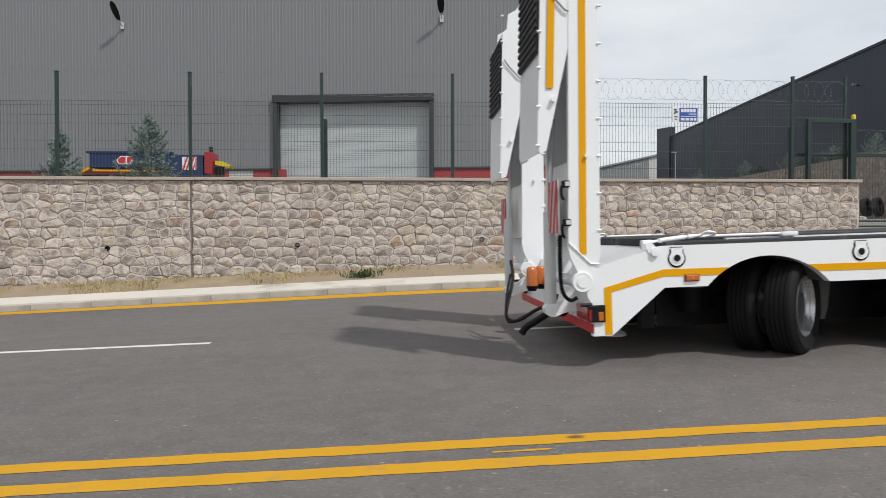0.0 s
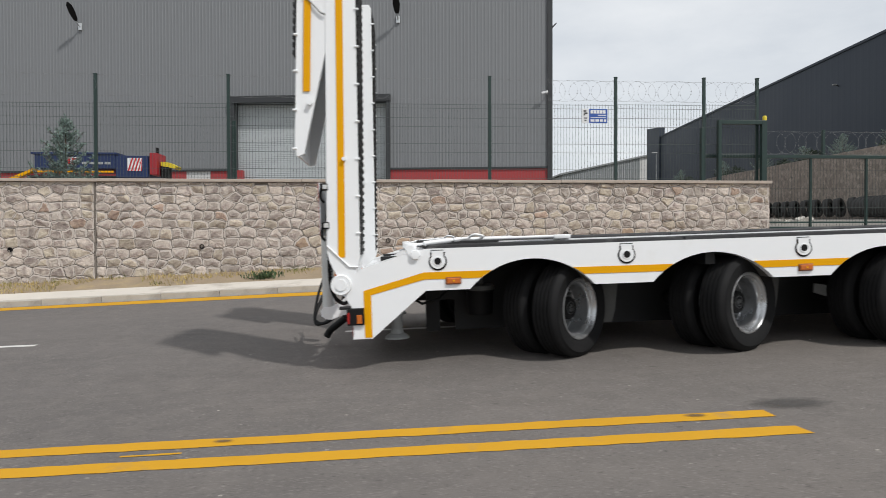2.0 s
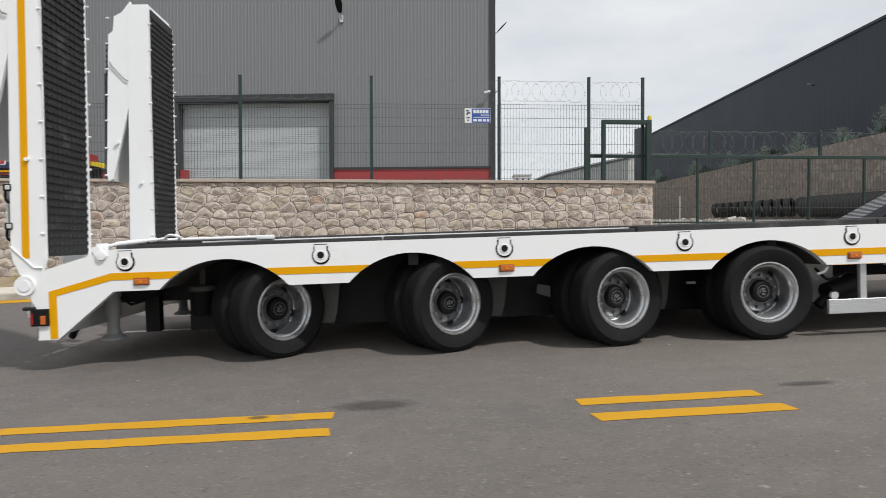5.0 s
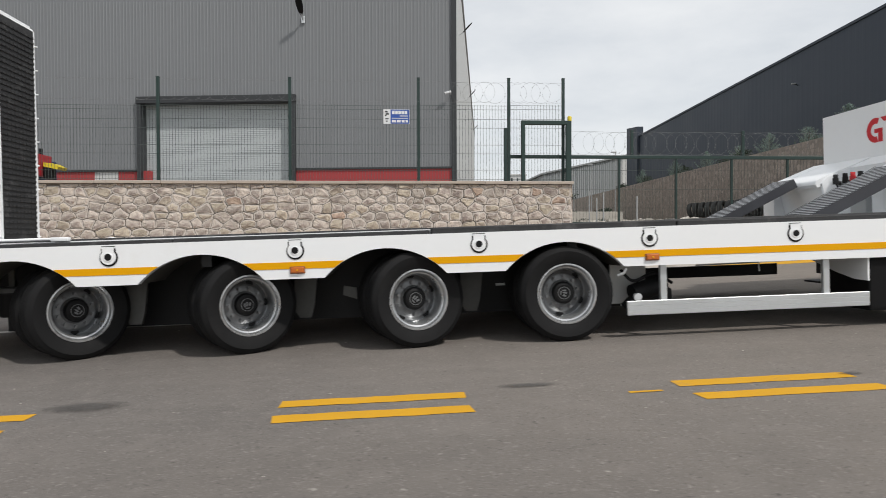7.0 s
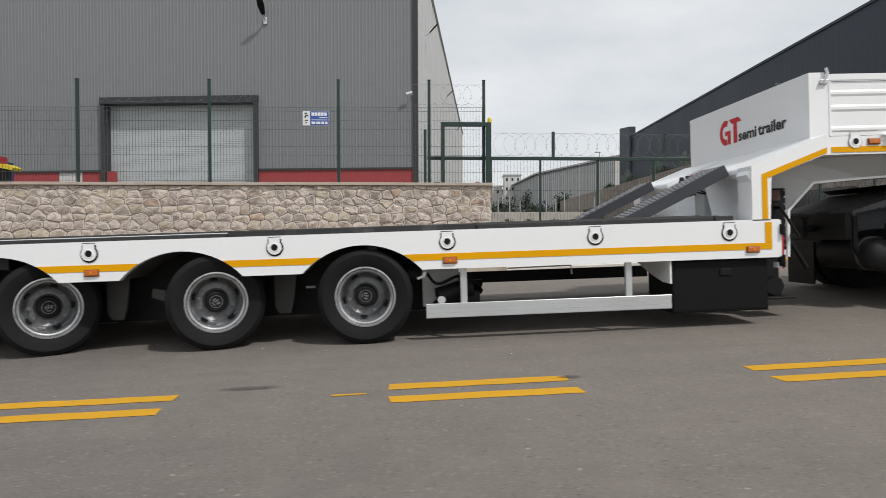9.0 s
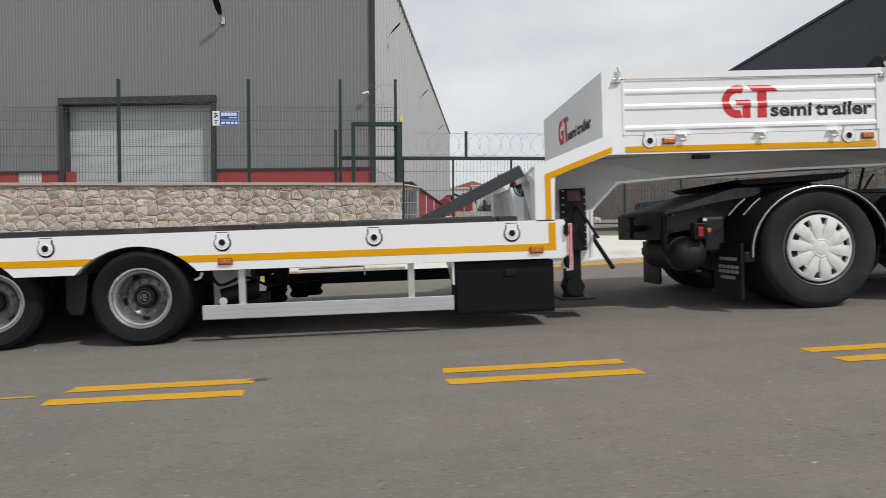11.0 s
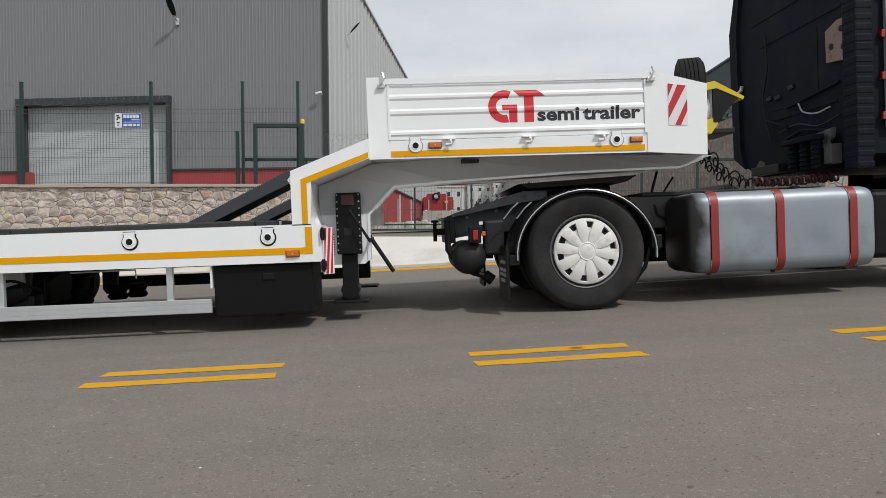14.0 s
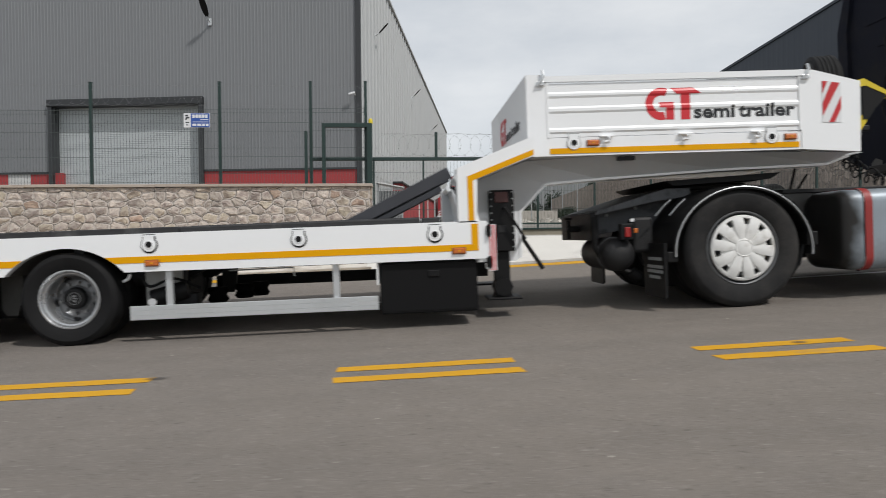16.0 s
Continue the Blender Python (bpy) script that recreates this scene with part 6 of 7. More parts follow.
# load box over the gooseneck
XB0, XB1, YB = 11.55, 14.67, 5.30
bx = part("load_box", box(B(), XB0, 14.68, YB + .02, far(YB) - .02, 1.385, 1.44), "white_paint", trailer, "white steel load box with drop sides")
for near in (1, 0):
    def yy(a, b):
        return (a, b) if near else (far(b), far(a))
    part("corner_post", prism(B(), [(11.55, 1.385), (11.735, 1.385), (11.735, 2.06), (11.70, 2.075), (11.70, 2.135), (11.55, 2.135)], *yy(YB, YB + .06)), "white_paint", bx)
    part("front_panel", prism(B(), [(14.155, 1.375), (14.725, 1.335), (14.735, 2.0), (14.28, 2.115), (14.155, 2.125)], *yy(YB, YB + .05)), "white_paint", bx)
    part("sill", prism(B(), [(11.735, 1.385), (14.155, 1.375), (14.155, 1.545), (11.735, 1.552)], *yy(YB + .008, YB + .06)), "white_paint", bx)
    face = [(.006, 1.556), (.006, 1.590), (-.004, 1.604), (-.004, 1.625), (.006, 1.645), (.006, 1.775), (-.004, 1.795), (-.004, 1.820), (.006, 1.840), (.006, 1.915), (-.003, 1.935), (-.003, 1.955), (.006, 1.975), (.006, 2.05), (.05, 2.05), (.05, 1.556)]
    pts = [(YB + p if near else far(YB + p), z) for p, z in face]
    part("drop_side", prism(B(), pts, 11.755, 14.13, swap=True), "white_paint", bx, "white ribbed drop side")
    part("top_rail", prism(B(), [(11.70, 2.065), (14.19, 2.062), (14.19, 2.118), (11.70, 2.118)], *yy(YB - .012, YB + .055)), "white_paint", bx)
for x in (11.745, 14.142):
    part("side_frame", box(B(), x - .010, x + .010, YB - .006, YB + .05, 1.556, 2.06), "white_paint", bx)
rear = part("rear_board", box(B(), XB0 - .002, XB0 + .05, YB + .06, far(YB + .06), 1.385, 2.135), "white_paint", bx, "white rear board")
part("front_board", prism(B(), [(14.67, 1.34), (14.725, 1.34), (14.725, 2.0), (14.67, 2.015)], YB + .05, far(YB + .05)), "white_paint", bx)
for pts in ([(11.755, 1.405), (14.13, 1.397), (14.13, 1.448), (11.755, 1.455)],):
    part("stripe", prism(B(), pts, YB + .002, YB + .006), "tape", bx, "yellow reflective tape")
for x in (11.98, 13.86):
    lashing(x, 1.50, YB + .006, bx, .0035)
for x in (12.16, 14.045):
    marker(x, 1.497, YB + .006, bx)
for x in (12.29, 13.03, 13.72):
    bm = B()
    box(bm, x - .06, x + .06, YB - .03, YB + .01, 1.545, 1.56, .004)
    tube(bm, [(x + .01, YB - .01, 1.55), (x + .015, YB - .035, 1.53), (x + .02, YB - .03, 1.505), (x - .03, YB - .02, 1.50)], .013, 6)
    part("hinge_hook", bm, "white_paint", bx)
for x in (11.70, 14.21):
    bm = B()
    tube(bm, [(x - .05, YB - .02, 2.03), (x - .01, YB - .03, 2.075), (x + .01, YB - .03, 2.12), (x, YB - .02, 2.17)], .013, 6)
    box(bm, x - .05, x + .02, YB - .03, YB, 2.03, 2.07, .006)
    part("latch", bm, "alu", bx, "small steel latch")
part("slot", box(B(), 12.40, 12.565, YB + .035, YB + .085, 1.33, 1.366, .004), "black_plastic", trailer, "dark slot")
# red and white reflector on the front panel
refl = part("reflector", prism(B(), [(14.36, 1.62), (14.54, 1.615), (14.54, 1.99), (14.36, 2.01)], YB - .004, YB - .001), "sign_white", bx, "red and white slanted reflector")
for pts in ([(14.36, 1.68), (14.36, 1.80), (14.45, 1.995), (14.53, 1.985)], [(14.42, 1.619), (14.475, 1.618), (14.54, 1.75), (14.54, 1.86)], [(14.36, 1.89), (14.36, 2.008), (14.41, 2.002)]):
    part("stripe", prism(B(), pts, YB - .007, YB - .0045), "red_paint", refl)


def drape(ob, y_of):
    """Lays a flat mesh standing in x and z onto a ribbed side whose y at each height is y_of(z)."""
    bm = B()
    bm.from_mesh(ob.data)
    bm.transform(ob.matrix_basis)
    for _, z in face[:-2]:
        bmesh.ops.bisect_plane(bm, geom=bm.verts[:] + bm.edges[:] + bm.faces[:], plane_co=(0, 0, z), plane_no=(0, 0, 1))
    for v in bm.verts:
        v.co.y = y_of(v.co.z) - .002
    bm.to_mesh(ob.data)
    bm.free()
    ob.matrix_basis = Matrix.Identity(4)


def side_y(z):
    pts = face[:-2]
    for (p0, z0), (p1, z1) in zip(pts, pts[1:]):
        if z0 <= z <= z1:
            return YB + p0 + (p1 - p0) * (z - z0) / max(1e-6, z1 - z0)
    return YB


def flat(pts):
    bm = B()
    for poly in pts:
        bm.faces.new([bm.verts.new((x, 0, z)) for x, z in poly])
    return bm


def logo(parent, at, s=1.0, y_of=None):
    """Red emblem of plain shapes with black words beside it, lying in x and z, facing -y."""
    polys = []
    ring = [radians(64 + 222 * k / 24) for k in range(25)]
    for a, b in zip(ring, ring[1:]):
        polys.append([(.150 + r * math.cos(t), .150 + r * math.sin(t)) for r, t in ((.15, a), (.15, b), (.078, b), (.078, a))])
    polys += [[(.1935, .004), (.27, .0), (.27, .114), (.1935, .114)], [(.13, .115), (.27, .115), (.27, .165), (.13, .165)], 
              [(.235, .295), (.45, .295), (.475, .285), (.53, .238), (.295, .238)], [(.335, .0), (.425, .0), (.425, .238), (.335, .238)]]
    out = [part("emblem", flat([[(x * s, z * s) for x, z in p] for p in polys]), "logo_red", parent, "red block emblem", at=at)]
    for text, x in (("semi", .455), ("trailer", .89)):
        out.append(letters("lettering", text, .166 * s, "logo_black", parent, at @ pose(x * s, -.001, .012 * s, 90, 0, 0), "black lower case words", bold=.0054 * s, squeeze=1.30, depth=0.0))
    if y_of:
        for o in out:
            drape(o, y_of)


logo(bx, pose(12.665, YB, 1.688), 1.0, side_y)
logo(rear, Matrix.Translation((XB0 - .0045, 7.00, 1.69)) @ pose(0, 0, 0, 0, 0, -90), .94)

# things at the box's front: coupling nose and stored spare tyres
nose = part("coupling_nose", rod(B(), (14.72, 5.62, 1.80), (14.855, 5.62, 1.80), .13, 20), "white_paint", trailer, "yellow and black pointed nose on a white drum", True)
part("flange", box(B(), 14.85, 14.865, 5.47, 5.77, 1.62, 1.98, .006), "grey_paint", nose)
part("dark_wedge", prism(B(), [(14.865, 1.66), (14.865, 2.00), (14.95, 1.98), (15.11, 1.88), (14.99, 1.76), (14.92, 1.66)], 5.455, 5.785), "black_plastic", nose)
part("yellow_flap", prism(B(), [(14.75, 1.96), (14.76, 2.03), (14.88, 2.055), (15.17, 1.90), (15.16, 1.87), (14.90, 1.985)], 5.45, 5.79), "yellow_paint", nose, "yellow upper flap")
part("yellow_flap", prism(B(), [(14.77, 1.56), (14.77, 1.68), (14.86, 1.70), (14.95, 1.79), (14.90, 1.63), (14.84, 1.55)], 5.46, 5.78), "yellow_paint", nose, "yellow lower flap")
for i, (x, y, a) in enumerate(((15.02, 6.35, 74),)):
    sp = tagged(new("spare_tyre", finish(lathe(B(), tyre_profile(.40, .26, .24), 40), "spare_tyre", "rubber", True)), "spare black tyre standing behind the load box", "tyre")
    sp.matrix_basis = SLOPE @ pose(x, y, 2.10, 0, 0, a)

part("spare_carrier", box(B(), 14.66, 15.4, 6.1, 6.6, 1.64, 1.70, .01), "steel_dark", trailer, "dark steel spare wheel carrier")

# ---- rear end of the trailer: ramps, lamps, hydraulics ----


def lean(ob, k, dx=0.0):
    """Tips a part of the ramps forward as it rises."""
    for v in ob.data.vertices:
        v.co.x += dx + k * max(0.0, v.co.z - .8)
    return ob


def rear_ramp(y0, y1, dx=0.0, top=3.52):
    lo = [(1.36, .82), (1.375, .74), (1.42, .64), (1.50, .55), (1.57, .62), (1.612, .76), (1.592, top - .04), (1.57, top), (1.40, top), (1.37, top - .06)]
    r = part("rear_ramp", B(), "white_paint", trailer, "tall white folding loading ramp standing upright")
    bm = B()
    for y in (y0, y1 - .05):
        prism(bm, lo, y, y + .05)
    box(bm, 1.40, 1.57, y0 + .05, y1 - .05, 3.40, 3.50)
    box(bm, 1.57, 1.590, y0 + .04, y1 - .04, .78, 3.45)
    box(bm, 1.385, 1.40, y0 + .05, y1 - .05, .9, 1.5)
    old = r.data
    r.data = finish(bm, "rear_ramp", "white_paint")
    lean(r, .0245, dx)
    bpy.data.meshes.remove(old)
    # rubber treads
    bm = B()
    box(bm, 1.590, 1.602, y0 + .045, y1 - .045, .77, 3.44)
    z = .798
    while z < 3.40:
        box(bm, 1.602, 1.612, y0 + .05, y1 - .05, z, z + .028)
        for k in range(9):
            yy = y0 + .09 + k * (y1 - y0 - .18) / 8
            box(bm, 1.612, 1.618, yy - .012, yy + .012, z + .004, z + .024)
        z += .062
    lean(part("tread_mat", bm, "mat", r, "black ribbed rubber tread"), .0245, dx)
    for y in (y0 - .003, y1 + .003):
        for z in [.95 + .29 * k for k in range(9)]:
            lean(part("edge_bolt", rod(B(), (1.59, y, z), (1.622, y, z), .009, 8), "white_paint", r), .0245, dx)
    # folded upper section behind
    fl = [(1.11, 3.16), (1.16, 3.20), (1.17, 3.36), (1.25, 3.40), (1.34, 3.52), (1.37, 3.40), (1.352, 2.46), (1.175, 1.58), (1.125, 1.56), (1.105, 1.62)]
    bm = B()
    for y in (y0 + .006, y1 - .046):
        prism(bm, fl, y, y + .04)
    box(bm, 1.11, 1.13, y0 + .04, y1 - .04, 1.57, 3.15)
    f = lean(part("ramp_flap", bm, "white_paint", r, "white folded ramp extension"), .045, dx)
    bm = B()
    box(bm, 1.088, 1.108, y0 + .03, y1 - .03, 2.345, 3.10)
    z = 2.36
    while z < 3.06:
        box(bm, 1.076, 1.09, y0 + .03, y1 - .03, z, z + .028)
        z += .062
    lean(part("tread_mat", bm, "mat", f, "black ribbed rubber tread"), .045, dx)
    for z in (1.62, 1.92, 2.22, 2.5, 2.78, 3.06, 3.34):
        lean(part("edge_bolt", rod(B(), (1.088, y0 - .002, z), (1.12, y0 - .002, z), .010, 8), "white_paint", f), .045, dx)
    lean(part("knob", rod(B(), (1.22, y0 - .03, 1.97), (1.22, y0, 1.97), .02, 10), "white_paint", f), .045, dx)
    lean(part("knob", rod(B(), (1.50, y0 - .03, 1.53), (1.50, y0, 1.53), .016, 10), "white_paint", r), .0245, dx)
    bm = B()
    tube(bm, [(1.13, y0 - .012, 2.86), (1.17, y0 - .012, 2.80), (1.30, y0 - .012, 2.66), (1.33, y0 - .012, 2.65)], .008, 6)
    lean(part("strap_rod", bm, "grey_paint", f), .045, dx)
    bm = B()
    rod(bm, (1.46, y0 - .03, .55), (1.46, y1 + .03, .55), .045, 20)
    lathe(bm, [(0, -.016), (.025, -.016), (.03, -.010), (.055, -.012), (.076, -.014), (.082, 0), (.082, .02)], 24, Matrix.Translation((1.46, y0 - .01, .55)))
    part("pivot", bm, "white_paint", r, "round white pivot boss", True)
    return r


r1 = rear_ramp(YN + .002, 5.86)
rear_ramp(far(5.86), far(YN + .002), .05, 3.48)
for x0, x1, z0, z1 in ((1.445, 1.500, .765, 3.46), ):
    lean(part("stripe", box(B(), x0, x1, YN - .003, YN, z0, z1), "tape", r1, "yellow reflective tape"), .0245)
lean(part("stripe", box(B(), 1.165, 1.22, YN - .003, YN, 2.06, 3.46), "tape", r1, "yellow reflective tape"), .045)
# knee plates
bm = B()
tube(bm, [(1.36, YN - .004, .86), (1.42, YN - .004, .80), (1.53, YN - .004, .69), (1.60, YN - .004, .685)], .007, 6)
part("weld_seam", bm, "white_paint", trailer)
for y in (5.52, far(5.52)):
    cyl = part("lift_cylinder", rod(B(), (1.31, y, .29), (1.32, y, 1.12), .050, 18), "pale_grey", trailer, "pale grey hydraulic lift cylinder", True)
    part("piston_rod", rod(B(), (1.32, y, 1.12), (1.38, y, 1.90), .020, 12), "alu", cyl, "bright piston rod", True)
    part("foot_eye", prism(B(), [(1.245, .31), (1.255, .265), (1.29, .24), (1.34, .235), (1.40, .26), (1.48, .28), (1.60, .30), (1.60, .52), (1.54, .50), (1.47, .43), (1.40, .37), (1.34, .345), (1.27, .345)], y - .05, y + .05), "white_paint", cyl)
# tail bar
part("tail_bar", box(B(), 1.545, 1.66, YN + .07, far(YN + .07), .14, .46, .008), "white_paint", trailer)
tape = part("bumper_tape", box(B(), 1.538, 1.5445, YN + .0, far(YN + .0), .140, .215), "red_paint", trailer, "red reflective bumper tape")
for y in (YN + .02, far(YN + .34)):
    tl = part("tail_lamp", box(B(), 1.50, 1.545, y, y + .32, .235, .355, .01), "red_lens", trailer, "red and orange tail lamp cluster")
    e0 = YN - .028 if y < 6 else far(YN) - .002
    part("side_lens", box(B(), 1.497, 1.632, e0, e0 + .03, .232, .365, .008), "black_plastic", tl)
    part("amber_lens", box(B(), 1.575, 1.614, e0 - .006, e0 + .0, .245, .315, .004), "orange", tl, "amber lens")
    part("red_edge", box(B(), 1.500, 1.520, e0 - .004, e0 + .0, .245, .335, .004), "red_lens", tl)
    part("small_lamp", rod(B(), (1.44, e0 + .02, .37), (1.53, e0 + .02, .37), .014, 10), "steel_dark", tl)
# beacons
for x, y, z in ((1.335, 6.40, .43), (1.50, 6.75, .42)):
    bc = part("beacon", lathe(B(), [(0, .19), (.030, .188), (.046, .17), (.052, .15), (.056, .0), (0, 0)], 24, pose(x, y, z, 90, 0, 0)), "orange", trailer, "orange beacon lamp", True)
    part("base", rod(B(), (x, y, z - .05), (x, y, z), .040, 20, .060), "black_plastic", bc)
for y in (YN + .07, far(YN + .43)):
    mb = part("marker_board", box(B(), 1.305, 1.315, y, y + .36, .94, 1.36), "sign_white", trailer, "red and white striped board")
    for k in range(4):
        ya = y - .06 + k * .12
        pts = [(min(max(p, y), y + .36), z) for p, z in ((ya - .06, 1.36), (ya, 1.36), (ya + .14, .94), (ya + .08, .94))]
        if pts[1][0] - pts[0][0] + pts[2][0] - pts[3][0] > .01:
            part("stripe", prism(B(), pts, 1.300, 1.3035, swap=True), "red_paint", mb)
for z in (1.00, 1.30):
    bm = B()
    tube(bm, curve([(1.345, YN + .05, z - .10), (1.325, YN + .03, z - .07), (1.325, YN + .03, z - .01), (1.345, YN + .02, z + .02)]), .011, 8)
    box(bm, 1.325, 1.385, YN - .01, YN + .04, z - .01, z + .045, .008)
    wl_ = part("work_lamp", bm, "black_plastic", trailer, "small black rear work lamp")
    part("lens", box(B(), 1.345, 1.38, YN - .014, YN - .009, z, z + .035, .003), "pale_grey", wl_)
bm = B()
tube(bm, curve([(1.36, YN + .25, .92), (1.35, YN + .25, .66), (1.37, YN + .27, .46), (1.44, YN + .3, .38), (1.50, YN + .3, .40)]), .016, 8)
for k in range(14):
    lathe(bm, [(.016, -.006), (.023, 0), (.016, .006)], 12, pose(1.353, YN + .25, .58 + k * .023, 90, 0, 0))
part("hydraulic_hose", bm, "black_plastic", trailer, "black ribbed hydraulic hose", True)
for pts, r_ in (([(1.22, 6.9, .66), (1.20, 6.7, .48), (1.08, 6.45, .18), (1.11, 6.4, .10), (1.2, 6.35, .11), (1.34, 6.3, .20), (1.48, 6.25, .26)], .017),
                ([(1.16, 6.6, .54), (1.10, 6.5, .34), (1.075, 6.42, .14), (1.12, 6.38, .085), (1.28, 6.35, .16)], .013),
                ([(1.20, 6.3, -.02), (1.24, 6.28, .04), (1.34, 6.2, .12), (1.50, 6.1, .24)], .034),
                ([(1.42, 5.75, .40), (1.40, 5.72, .28), (1.46, 5.7, .22), (1.54, 5.7, .30)], .016)):
    part("hydraulic_hose", tube(B(), curve(pts), r_, 10), "black_plastic", trailer, "black looping hydraulic hose", True)
# folding support foot under the tail
for y in (5.62, far(5.62)):
    bm = B()
    rod(bm, (1.88, y, .06), (1.88, y, .44), .050, 18)
    rod(bm, (1.88, y, .24), (1.88, y, .46), .068, 18)
    lathe(bm, [(0, 0), (.105, 0), (.105, .012), (.09, .03), (.06, .045), (.055, .08), (0, .08)], 20, pose(1.88, y, .035, 90, 0, 0))
    part("support_leg", bm, "grey_paint", trailer, "grey rear support leg with round foot", True)
bm = B()
box(bm, 2.14, 2.26, 5.65, 5.75, .08, .50)
part("mud_flap", bm, "black_plastic", trailer, "black hanging flap")
bm = B()
tube(bm, [(2.0, 5.5, .40), (2.1, 5.45, .34), (2.25, 5.5, .38), (2.35, 5.6, .46)], .012, 6)
part("cable", bm, "black_plastic", trailer)
# chain and links lying on the rear of the deck
for y in (5.16, far(5.16)):
    bm = B()
    rod(bm, (2.02, y, .84), (2.50, y + .05, .885), .012, 10)
    rod(bm, (2.30, y + .10, .872), (3.22, y + .12, .874), .013, 10)
    box(bm, 3.20, 3.34, y + .09, y + .15, .852, .888, .008)
    rod(bm, (2.12, y, .850), (2.34, y + .03, .870), .021, 10)
    rod(bm, (2.37, y + .03, .872), (2.42, y + .035, .877), .018, 8)
    tube(bm, curve([(2.48, y + .05, .884), (2.53, y + .02, .91), (2.60, y + .03, .895), (2.58, y + .08, .875), (2.50, y + .09, .87)]), .011, 6)
    box(bm, 1.97, 2.06, y - .03, y + .03, .78, .86, .012)
    part("ramp_link", bm, "white_paint", trailer, "white ramp locking link", True)
bm = B()
lathe(bm, [(0, -.03), (.035, -.026), (.04, 0), (.04, .05)], 16, Matrix.Translation((2.045, YN - .0, .765)))
prism(bm, [(1.96, .83), (2.02, .84), (2.09, .76), (2.05, .725), (2.0, .75)], YN - .008, YN + .02)
part("pin_plate", bm, "white_paint", trailer, smooth=True)

# ---- tractor unit ----
tractor = thing("truck_tractor", "dark tractor truck with grey fuel tank coupled to the trailer", "truck", at=SLOPE)
for y in (6.14, far(6.14)):
    part("frame_rail", prism(B(), [(12.30, .62), (12.30, .86), (12.9, .98), (13.2, 1.0), (18.6, .98), (18.6, .70), (12.7, .68)], y - .04, y + .04), "chassis_grey", tractor, "dirty grey frame rail")
part("rear_cross_member", box(B(), 12.28, 12.36, 5.9, far(5.9), .58, .86, .01), "steel_dark", tractor)
part("frame_ramp", prism(B(), [(12.32, .84), (12.34, .88), (13.05, 1.08), (13.3, 1.08), (13.3, 1.0), (12.9, .95)], 5.85, far(5.85)), "chassis_grey", tractor)
fw = part("fifth_wheel", box(B(), 13.15, 14.05, 6.15, far(6.15), 1.07, 1.13, .02), "steel_dark", tractor, "black greased fifth wheel plate")
part("plate_wing", prism(B(), [(13.00, 1.15), (14.2, 1.20), (14.1, 1.14), (13.1, 1.10)], 5.75, far(5.75)), "black_plastic", fw)
twp = tyre_profile(.556, .30, .335)
tw_me = finish(lathe(B(), twp, 56), "tyre", "truck_rubber", True)
rim2 = B()
lathe(rim2, [(.340, -.115), (.347, -.122), (.340, -.130), (.327, -.120), (.32, -.09), (.31, .05), (.0, .06)], 40)
rim2_me = finish(rim2, "wheel", "hub", True)
hc = B()
seg = 10
lathe(hc, [(.292, -.128), (.285, -.142), (.268, -.147), (.262, -.140), (.262, -.11)], 40)
lathe(hc, [(0, -.163), (.060, -.163), (.066, -.160), (.074, -.164), (.082, -.158), (.086, -.130)], 32)
for k in range(seg):
    a = 2 * math.pi * k / seg
    vs = []
    for rr, w, d in ((.080, .315, -.154), (.17, .265, -.161), (.225, .205, -.159), (.272, .185, -.143)):
        vs.append([(rr * math.cos(a - w), d, rr * math.sin(a - w)), (rr * math.cos(a - w * .35), d - .006, rr * math.sin(a - w * .35)), (rr * math.cos(a + w * .35), d - .006, rr * math.sin(a + w * .35)), (rr * math.cos(a + w), d, rr * math.sin(a + w))])
    g = [[hc.verts.new(p) for p in r_] for r_ in vs]
    for p_, q_ in zip(g, g[1:]):
        for j in range(3):
            hc.faces.new((p_[j], p_[j + 1], q_[j + 1], q_[j]))
    # side lips of each blade
    for j in (0, 3):
        low_ = [hc.verts.new((v.co.x, -.115, v.co.z)) for v in [r_[j] for r_ in g]]
        top_ = [r_[j] for r_ in g]
        for i in range(3):
            hc.faces.new((top_[i], top_[i + 1], low_[i + 1], low_[i]))
for k in range(seg):
    a = 2 * math.pi * (k + .5) / seg
    g = [hc.verts.new((rr * math.cos(a + w), -.146, rr * math.sin(a + w))) for rr, w in ((.075, -.15), (.212, -.15), (.212, .15), (.075, .15))]
    hc.faces.new(g)
bmesh.ops.scale(hc, verts=hc.verts, vec=(1.06, 1, 1.06))
cap2_me = finish(hc, "wheel_trim", "hubcap", True)


def tractor_wheel(m, trim=True):
    w = new("wheel", rim2_me)
    w.parent, w.matrix_basis = tractor, m
    for me in (tw_me,) + ((cap2_me,) if trim else ()):
        p = new(me.name.split(".")[0], me)
        p.parent = w
        if me is cap2_me:
            tagged(p, "scuffed white plastic ten-blade wheel trim")
        else:
            tagged(p, "black worn truck tyre")


